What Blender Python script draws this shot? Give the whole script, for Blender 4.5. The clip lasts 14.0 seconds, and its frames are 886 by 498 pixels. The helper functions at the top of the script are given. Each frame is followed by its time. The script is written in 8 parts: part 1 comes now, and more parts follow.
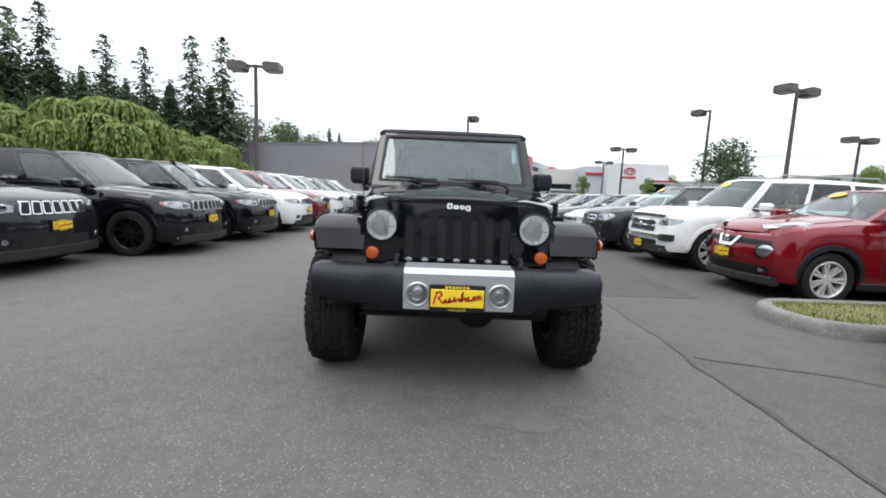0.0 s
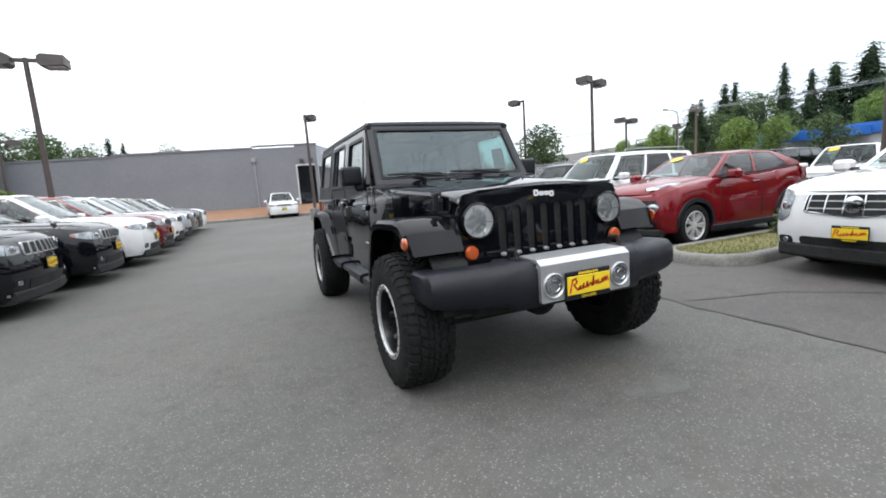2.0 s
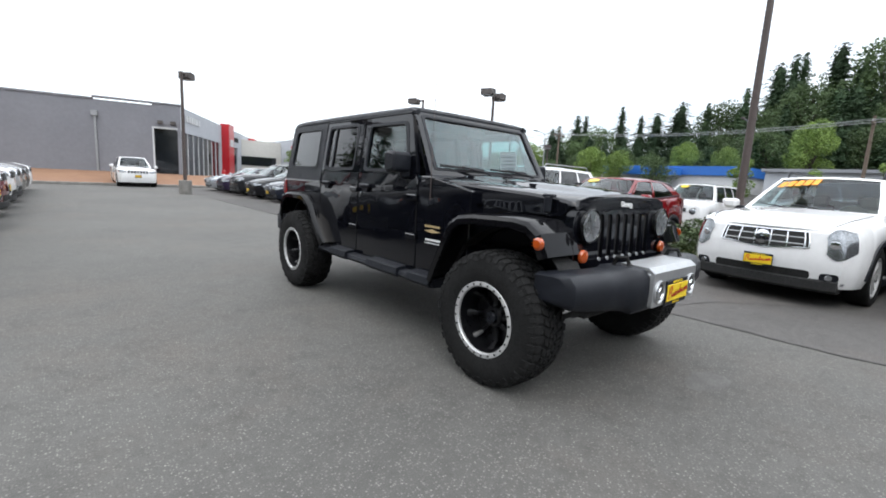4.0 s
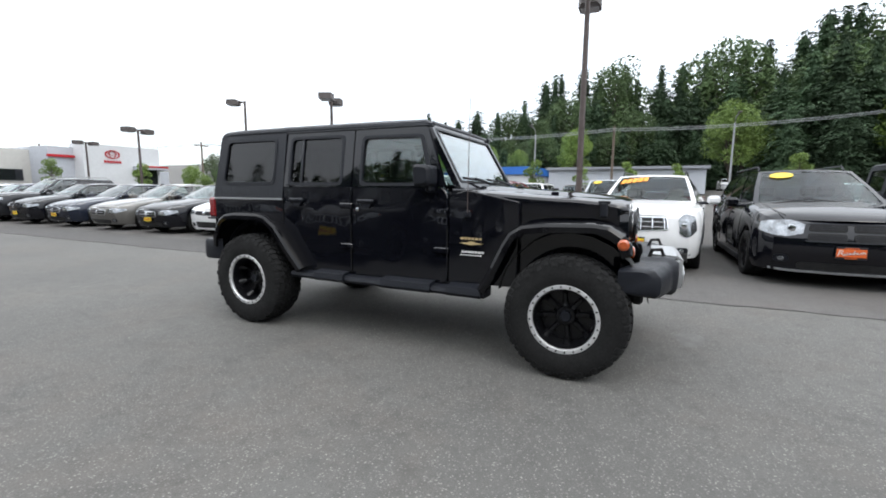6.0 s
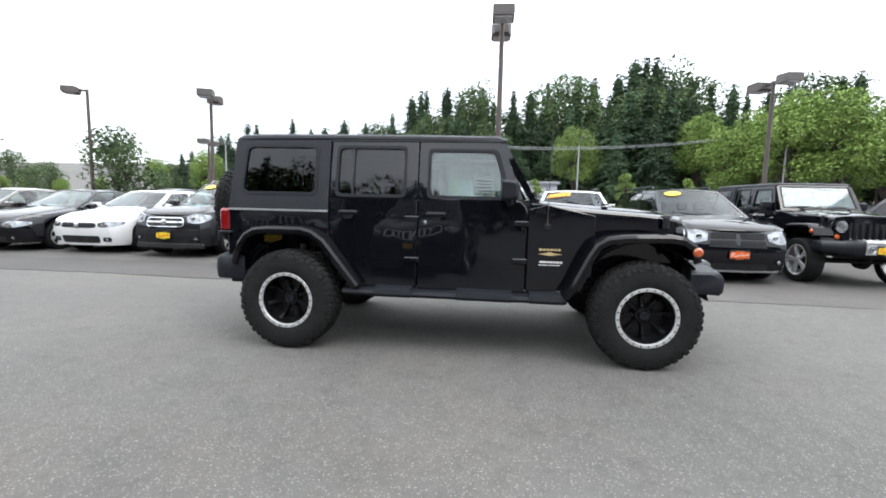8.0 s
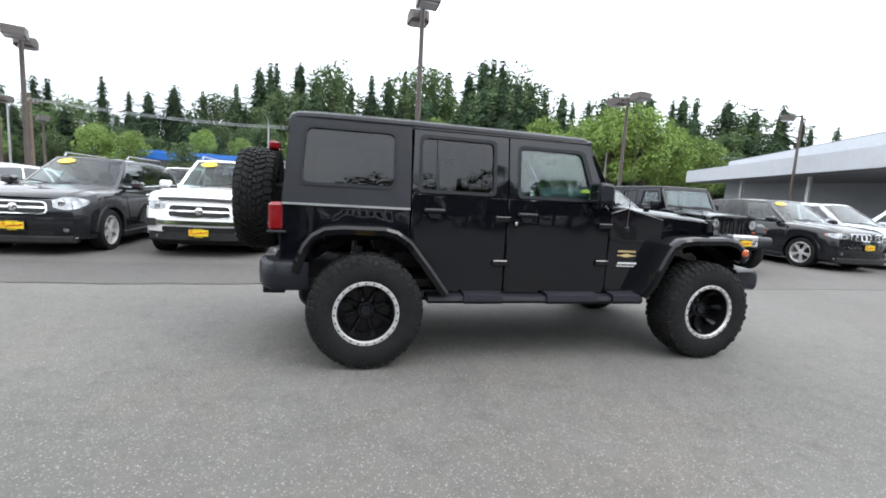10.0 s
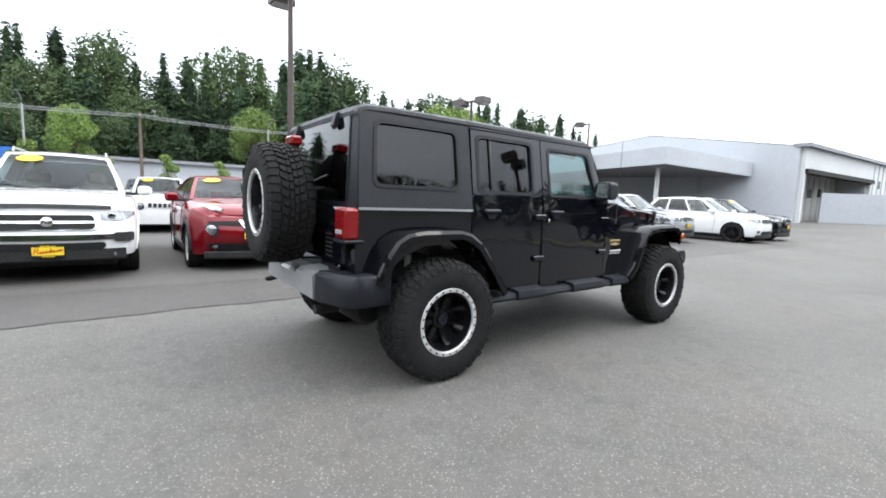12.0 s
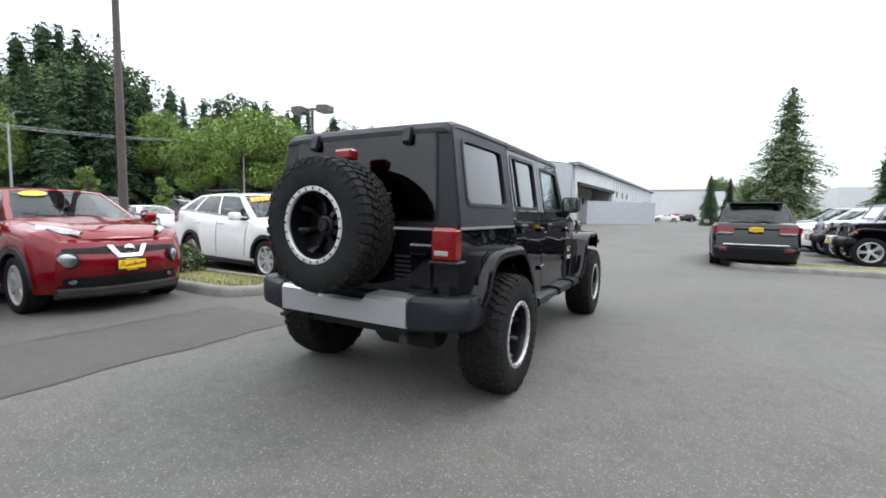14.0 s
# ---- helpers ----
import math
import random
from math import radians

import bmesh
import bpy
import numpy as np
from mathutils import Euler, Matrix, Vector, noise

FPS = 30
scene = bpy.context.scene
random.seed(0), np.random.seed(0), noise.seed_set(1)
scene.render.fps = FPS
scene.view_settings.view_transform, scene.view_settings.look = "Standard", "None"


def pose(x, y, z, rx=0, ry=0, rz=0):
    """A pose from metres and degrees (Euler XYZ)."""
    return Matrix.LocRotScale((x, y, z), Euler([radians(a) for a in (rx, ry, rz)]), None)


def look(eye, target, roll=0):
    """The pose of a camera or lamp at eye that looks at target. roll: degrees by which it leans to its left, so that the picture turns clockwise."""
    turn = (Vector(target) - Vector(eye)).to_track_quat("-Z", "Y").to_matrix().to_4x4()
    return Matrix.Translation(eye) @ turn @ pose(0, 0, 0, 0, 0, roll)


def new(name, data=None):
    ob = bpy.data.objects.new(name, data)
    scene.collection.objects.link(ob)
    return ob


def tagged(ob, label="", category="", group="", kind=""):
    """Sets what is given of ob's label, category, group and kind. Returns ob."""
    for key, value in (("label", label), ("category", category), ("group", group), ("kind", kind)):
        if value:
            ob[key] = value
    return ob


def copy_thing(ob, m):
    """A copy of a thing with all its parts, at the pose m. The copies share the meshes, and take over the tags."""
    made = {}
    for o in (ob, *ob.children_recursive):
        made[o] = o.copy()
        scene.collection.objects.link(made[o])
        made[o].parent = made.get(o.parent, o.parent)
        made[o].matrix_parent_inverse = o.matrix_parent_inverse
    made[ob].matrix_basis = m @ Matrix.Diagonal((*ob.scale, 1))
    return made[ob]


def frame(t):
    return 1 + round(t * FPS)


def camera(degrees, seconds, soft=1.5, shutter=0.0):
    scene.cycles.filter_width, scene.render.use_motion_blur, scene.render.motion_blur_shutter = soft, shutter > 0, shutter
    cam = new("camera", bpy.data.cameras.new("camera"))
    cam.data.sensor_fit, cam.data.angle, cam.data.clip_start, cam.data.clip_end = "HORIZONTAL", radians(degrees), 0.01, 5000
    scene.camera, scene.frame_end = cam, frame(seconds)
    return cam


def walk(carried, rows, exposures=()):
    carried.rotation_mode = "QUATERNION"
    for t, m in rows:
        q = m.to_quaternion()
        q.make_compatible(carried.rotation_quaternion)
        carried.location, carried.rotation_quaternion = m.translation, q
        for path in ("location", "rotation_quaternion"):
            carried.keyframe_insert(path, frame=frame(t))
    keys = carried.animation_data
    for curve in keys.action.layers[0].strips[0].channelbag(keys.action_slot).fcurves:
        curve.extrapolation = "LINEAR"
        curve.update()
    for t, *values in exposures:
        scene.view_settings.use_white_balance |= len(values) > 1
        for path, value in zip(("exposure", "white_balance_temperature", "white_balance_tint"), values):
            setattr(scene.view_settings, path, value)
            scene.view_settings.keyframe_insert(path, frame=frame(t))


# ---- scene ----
cam = camera(91.2, 14.0, soft=1.8)
PATH = [
    (0, (-0.159, -0.04, 1.252), (-0.111, 1.943, 0.995), 2.3),
    (0.5, (-0.523, 0.006, 1.229), (-0.224, 1.968, 0.984), 4.7),
    (1, (-0.902, 0.173, 1.238), (-0.465, 2.104, 0.957), 0.1),
    (1.5, (-1.286, 0.278, 1.227), (-0.638, 2.148, 0.939), -4.0),
    (2, (-1.687, 0.517, 1.239), (-0.898, 2.334, 0.961), -4.1),
    (2.5, (-1.98, 0.709, 1.255), (-1.078, 2.478, 1.012), -2.2),
    (3, (-2.306, 0.859, 1.262), (-1.233, 2.529, 1.017), -2.0),
    (3.2, (-2.432, 0.944, 1.254), (-1.326, 2.589, 0.993), -0.9),
    (5.3, (-3.557, 2.15, 1.257), (-1.878, 3.199, 0.978), 2.6),
    (5.5, (-3.668, 2.282, 1.252), (-1.944, 3.265, 0.999), 1.2),
    (6, (-3.875, 2.669, 1.272), (-2.076, 3.501, 1.008), 0.5),
    (6.5, (-4.055, 3.058, 1.295), (-2.188, 3.734, 1.052), 2.2),
    (7, (-4.273, 3.439, 1.285), (-2.354, 3.906, 0.972), 2.6),
    (7.5, (-4.36, 3.88, 1.279), (-2.416, 4.235, 0.967), 0.8),
    (8, (-4.422, 4.316, 1.274), (-2.447, 4.55, 1.065), 1.3),
    (8.2, (-4.444, 4.493, 1.272), (-2.464, 4.64, 1.029), 1.3),
    (10.3, (-3.981, 6.48, 1.303), (-2.062, 5.961, 1.089), 2.4),
    (10.5, (-3.936, 6.62, 1.273), (-2.031, 6.046, 1.07), 1.7),
    (11, (-3.726, 7.021, 1.276), (-1.907, 6.213, 1.076), 2.5),
    (11.5, (-3.498, 7.42, 1.287), (-1.747, 6.467, 1.118), 1.0),
    (12, (-3.272, 7.838, 1.262), (-1.672, 6.659, 1.034), 2.1),
    (12.5, (-2.955, 8.193, 1.284), (-1.501, 6.832, 1.104), 2.1),
    (13, (-2.693, 8.518, 1.263), (-1.389, 7.014, 1.074), 1.4),
    (13.5, (-2.343, 8.788, 1.252), (-1.253, 7.12, 1.082), 2.4),
    (14, (-1.973, 8.997, 1.274), (-1.002, 7.256, 1.112), 1.0),
]
EXPOSURE = [(0, 0.02), (1.5, 0.02), (3.2, 0.03), (5.5, 0.06), (6.5, 0.24), (8.0, 0.52), (10.5, 0.58), (11.5, 0.62), (12.5, 0.66), (13.0, 0.58), (14.0, 0.26)]
walk(cam, [(t, look(eye, target, roll)) for t, eye, target, roll in PATH], EXPOSURE)

# ---- light: bright overcast sky, weak wide sun ----
SUN_EL, SUN_AZ = radians(58), radians(215)
world = bpy.data.worlds.new("overcast_sky")
scene.world = world
world.use_nodes = True
wn, wl = world.node_tree.nodes, world.node_tree.links
wn.clear()
w_out = wn.new("ShaderNodeOutputWorld")
w_sky = wn.new("ShaderNodeTexSky")
w_sky.sky_type, w_sky.sun_disc = "NISHITA", False
w_sky.sun_elevation, w_sky.sun_rotation = SUN_EL, SUN_AZ
w_bg1, w_bg2, w_add = wn.new("ShaderNodeBackground"), wn.new("ShaderNodeBackground"), wn.new("ShaderNodeAddShader")
w_bg1.inputs[1].default_value = 0.05
w_tc, w_sep = wn.new("ShaderNodeTexCoord"), wn.new("ShaderNodeSeparateXYZ")
w_noise, w_ramp = wn.new("ShaderNodeTexNoise"), wn.new("ShaderNodeMapRange")
w_noise.inputs["Scale"].default_value, w_noise.inputs["Detail"].default_value = 1.6, 5
w_map = wn.new("ShaderNodeMapping")
w_map.inputs["Scale"].default_value = (1, 1, 3.2)
w_ramp.inputs["From Min"].default_value, w_ramp.inputs["From Max"].default_value = 0.02, 0.70
w_ramp.inputs["To Min"].default_value, w_ramp.inputs["To Max"].default_value = 0.84, 3.1
w_mul, w_col = wn.new("ShaderNodeMath"), wn.new("ShaderNodeMixRGB")
w_mul.operation = "MULTIPLY"
w_c2 = wn.new("ShaderNodeMapRange")
w_c2.inputs["From Min"].default_value, w_c2.inputs["From Max"].default_value = 0.3, 0.7
w_c2.inputs["To Min"].default_value, w_c2.inputs["To Max"].default_value = 0.76, 1.14
w_col.inputs[1].default_value, w_col.inputs[2].default_value = (0.83, 0.91, 1.0, 1), (1.0, 0.995, 0.985, 1)
wl.new(w_sky.outputs[0], w_bg1.inputs[0])
wl.new(w_tc.outputs["Generated"], w_sep.inputs[0])
wl.new(w_tc.outputs["Generated"], w_map.inputs[0])
wl.new(w_map.outputs[0], w_noise.inputs["Vector"])
wl.new(w_sep.outputs[2], w_ramp.inputs["Value"])
wl.new(w_noise.outputs["Fac"], w_c2.inputs["Value"])
wl.new(w_ramp.outputs[0], w_mul.inputs[0])
wl.new(w_c2.outputs[0], w_mul.inputs[1])
wl.new(w_noise.outputs["Fac"], w_col.inputs[0])
wl.new(w_col.outputs[0], w_bg2.inputs[0])
wl.new(w_mul.outputs[0], w_bg2.inputs[1])
wl.new(w_bg1.outputs[0], w_add.inputs[0])
wl.new(w_bg2.outputs[0], w_add.inputs[1])
wl.new(w_add.outputs[0], w_out.inputs[0])
sun_data = bpy.data.lights.new("sun", "SUN")
sun_data.energy, sun_data.angle, sun_data.color = 0.9, radians(25), (1.0, 0.97, 0.92)
sun = new("sun", sun_data)
sun.matrix_basis = look((0, 0, 0), (-math.sin(SUN_AZ) * math.cos(SUN_EL), -math.cos(SUN_AZ) * math.cos(SUN_EL), -math.sin(SUN_EL)))
sun.location = (0, 0, 60)


# ---- materials ----
def material(name, colour, rough=0.5, metal=0.0, coat=0.0, vary=0.0, scale=8.0, bump=0.0, bump_scale=60.0, spec=0.5,
             colour2=None, random_tint=0.0, world_size=False, emit=0.0):
    """A surface with variation at two scales and fine relief."""
    m = bpy.data.materials.new(name)
    m.use_nodes = True
    n, l = m.node_tree.nodes, m.node_tree.links
    b = n["Principled BSDF"]
    b.inputs["Base Color"].default_value = (*colour, 1)
    b.inputs["Roughness"].default_value, b.inputs["Metallic"].default_value = rough, metal
    b.inputs["Coat Weight"].default_value, b.inputs["Coat Roughness"].default_value = coat, 0.03
    b.inputs["Specular IOR Level"].default_value = spec
    if emit:
        b.inputs["Emission Color"].default_value = (*colour, 1)
        b.inputs["Emission Strength"].default_value = emit
    tc = n.new("ShaderNodeTexCoord")
    where = tc.outputs["Object"]
    if world_size:
        g = n.new("ShaderNodeNewGeometry")
        where = g.outputs["Position"]
    last = None
    if vary or colour2:
        c2 = colour2 or tuple(max(0.0, c * (1 - vary)) for c in colour)
        n1, n2 = n.new("ShaderNodeTexNoise"), n.new("ShaderNodeTexNoise")
        n1.inputs["Scale"].default_value, n1.inputs["Detail"].default_value = scale, 4
        n2.inputs["Scale"].default_value, n2.inputs["Detail"].default_value = scale * 9, 3
        l.new(where, n1.inputs["Vector"])
        l.new(where, n2.inputs["Vector"])
        mix = n.new("ShaderNodeMath")
        mix.operation = "MULTIPLY_ADD"
        mix.inputs[1].default_value, mix.inputs[2].default_value = 0.5, 0.0
        l.new(n2.outputs["Fac"], mix.inputs[0])
        add = n.new("ShaderNodeMath")
        add.operation = "MULTIPLY_ADD"
        add.inputs[1].default_value = 0.5
        l.new(n1.outputs["Fac"], add.inputs[0])
        l.new(mix.outputs[0], add.inputs[2])
        ramp = n.new("ShaderNodeMapRange")
        ramp.inputs["From Min"].default_value, ramp.inputs["From Max"].default_value = 0.32, 0.68
        l.new(add.outputs[0], ramp.inputs["Value"])
        col = n.new("ShaderNodeMixRGB")
        col.inputs[1].default_value, col.inputs[2].default_value = (*colour, 1), (*c2, 1)
        l.new(ramp.outputs[0], col.inputs[0])
        last = col.outputs[0]
        rr = n.new("ShaderNodeMapRange")
        rr.inputs["To Min"].default_value, rr.inputs["To Max"].default_value = rough * 0.85, min(1.0, rough * 1.2)
        l.new(ramp.outputs[0], rr.inputs["Value"])
        l.new(rr.outputs[0], b.inputs["Roughness"])
    if random_tint:
        oi, hsv = n.new("ShaderNodeObjectInfo"), n.new("ShaderNodeHueSaturation")
        mr = n.new("ShaderNodeMapRange")
        mr.inputs["To Min"].default_value, mr.inputs["To Max"].default_value = 1 - random_tint, 1 + random_tint
        l.new(oi.outputs["Random"], mr.inputs["Value"])
        l.new(mr.outputs[0], hsv.inputs["Value"])
        hsv.inputs["Color"].default_value = (*colour, 1)
        if last:
            l.new(last, hsv.inputs["Color"])
        last = hsv.outputs[0]
    if last:
        l.new(last, b.inputs["Base Color"])
    if bump:
        nb, bp = n.new("ShaderNodeTexNoise"), n.new("ShaderNodeBump")
        nb.inputs["Scale"].default_value, nb.inputs["Detail"].default_value = bump_scale, 4
        bp.inputs["Strength"].default_value, bp.inputs["Distance"].default_value = bump, 0.01
        l.new(where, nb.inputs["Vector"])
        l.new(nb.outputs["Fac"], bp.inputs["Height"])
        l.new(bp.outputs[0], b.inputs["Normal"])
    return m


def glass_material(name, tint, gloss=0.06, power=1.0):
    """Thin pane: tinted see-through with mirror gloss that grows at grazing view."""
    m = bpy.data.materials.new(name)
    m.use_nodes = True
    n, l = m.node_tree.nodes, m.node_tree.links
    n.remove(n["Principled BSDF"])
    t, g, f, mix = n.new("ShaderNodeBsdfTransparent"), n.new("ShaderNodeBsdfGlossy"), n.new("ShaderNodeLayerWeight"), n.new("ShaderNodeMixShader")
    t.inputs[0].default_value = (*tint, 1)
    g.inputs["Roughness"].default_value = 0.015
    f.inputs["Blend"].default_value = 0.5
    steep = n.new("ShaderNodeMath")
    steep.operation = "POWER"
    steep.inputs[1].default_value = 5.0
    l.new(f.outputs["Facing"], steep.inputs[0])
    mr = n.new("ShaderNodeMath")
    mr.operation = "MULTIPLY_ADD"
    mr.inputs[1].default_value, mr.inputs[2].default_value = power, gloss
    mr.use_clamp = True
    l.new(steep.outputs[0], mr.inputs[0])
    l.new(mr.outputs[0], mix.inputs[0])
    l.new(t.outputs[0], mix.inputs[1])
    l.new(g.outputs[0], mix.inputs[2])
    l.new(mix.outputs[0], n["Material Output"].inputs[0])
    return m


def paint(name, colour, metal=0.0, coat=1.0, wave=0.0):
    """Clear-coated car paint; wave: the slight unevenness of pressed panels, which breaks up what they mirror."""
    m = material(name, colour, rough=0.35, metal=metal, coat=coat, vary=0.10, scale=1.3, spec=0.0)
    if wave:
        n, l = m.node_tree.nodes, m.node_tree.links
        tc, nz, bp = n.new("ShaderNodeTexCoord"), n.new("ShaderNodeTexNoise"), n.new("ShaderNodeBump")
        nz.inputs["Scale"].default_value, nz.inputs["Detail"].default_value = 3.4, 1.0
        bp.inputs["Strength"].default_value, bp.inputs["Distance"].default_value = wave, 0.05
        l.new(tc.outputs["Object"], nz.inputs["Vector"])
        l.new(nz.outputs["Fac"], bp.inputs["Height"])
        l.new(bp.outputs[0], n["Principled BSDF"].inputs["Coat Normal"])
    return m


def asphalt_material(name, base, dark, stone):
    """Worn asphalt: fine aggregate, wide stains, oil spots and pale scuffs."""
    m = bpy.data.materials.new(name)
    m.use_nodes = True
    n, l = m.node_tree.nodes, m.node_tree.links
    b = n["Principled BSDF"]
    b.inputs["Roughness"].default_value = 0.88
    g = n.new("ShaderNodeNewGeometry")

    def noise_node(sc, det=3, rough=0.5):
        q = n.new("ShaderNodeTexNoise")
        q.inputs["Scale"].default_value, q.inputs["Detail"].default_value, q.inputs["Roughness"].default_value = sc, det, rough
        l.new(g.outputs["Position"], q.inputs["Vector"])
        return q.outputs["Fac"]

    def rng(src, a, c, lo=0.0, hi=1.0):
        q = n.new("ShaderNodeMapRange")
        for key, v in (("From Min", a), ("From Max", c), ("To Min", lo), ("To Max", hi)):
            q.inputs[key].default_value = v
        l.new(src, q.inputs["Value"])
        return q.outputs[0]

    def mixc(fac, c1, c2):
        q = n.new("ShaderNodeMixRGB")
        l.new(fac, q.inputs[0])
        for k, c in ((1, c1), (2, c2)):
            if isinstance(c, tuple):
                q.inputs[k].default_value = (*c, 1)
            else:
                l.new(c, q.inputs[k])
        return q.outputs[0]

    c = mixc(rng(noise_node(0.35, 4), 0.38, 0.62), base, tuple(0.76 * v for v in base))
    c = mixc(rng(noise_node(0.55, 5, 0.7), 0.48, 0.66, 0, 0.8), c, (base[0] * 1.02, base[1] * 0.93, base[2] * 0.88))
    c = mixc(rng(noise_node(2.1, 5, 0.75), 0.50, 0.78, 0, 0.5), c, dark)
    c = mixc(rng(noise_node(14, 4, 0.7), 0.50, 0.75, 0, 0.42), c, dark)
    grain = noise_node(130, 2, 0.7)
    c = mixc(rng(grain, 0.40, 0.72, 0, 0.60), c, dark)
    vor = n.new("ShaderNodeTexVoronoi")
    vor.inputs["Scale"].default_value = 84
    l.new(g.outputs["Position"], vor.inputs["Vector"])
    pick = n.new("ShaderNodeSeparateColor")
    l.new(vor.outputs["Color"], pick.inputs[0])
    both = n.new("ShaderNodeMath")
    both.operation = "MULTIPLY"
    l.new(rng(pick.outputs[0], 0.55, 1.0, 0.0, 0.8), both.inputs[0])
    l.new(rng(vor.outputs["Distance"], 0.50, 0.15), both.inputs[1])
    c = mixc(both.outputs[0], c, stone)
    big = n.new("ShaderNodeTexVoronoi")
    big.inputs["Scale"].default_value = 62
    l.new(g.outputs["Position"], big.inputs["Vector"])
    pick2, both2 = n.new("ShaderNodeSeparateColor"), n.new("ShaderNodeMath")
    both2.operation = "MULTIPLY"
    l.new(big.outputs["Color"], pick2.inputs[0])
    l.new(rng(pick2.outputs[1], 0.90, 1.0, 0.0, 0.55), both2.inputs[0])
    l.new(rng(big.outputs["Distance"], 0.42, 0.20), both2.inputs[1])
    c = mixc(both2.outputs[0], c, tuple(1.25 * v for v in stone))
    c = mixc(rng(noise_node(5.5, 5, 0.7), 0.50, 0.72, 0, 0.45), c, dark)
    c = mixc(rng(noise_node(0.9, 5, 0.75), 0.66, 0.78, 0, 0.35), c, tuple(1.5 * v for v in base))
    l.new(c, b.inputs["Base Color"])
    bp = n.new("ShaderNodeBump")
    bp.inputs["Strength"].default_value, bp.inputs["Distance"].default_value = 0.55, 0.006
    l.new(grain, bp.inputs["Height"])
    l.new(bp.outputs[0], b.inputs["Normal"])
    return m


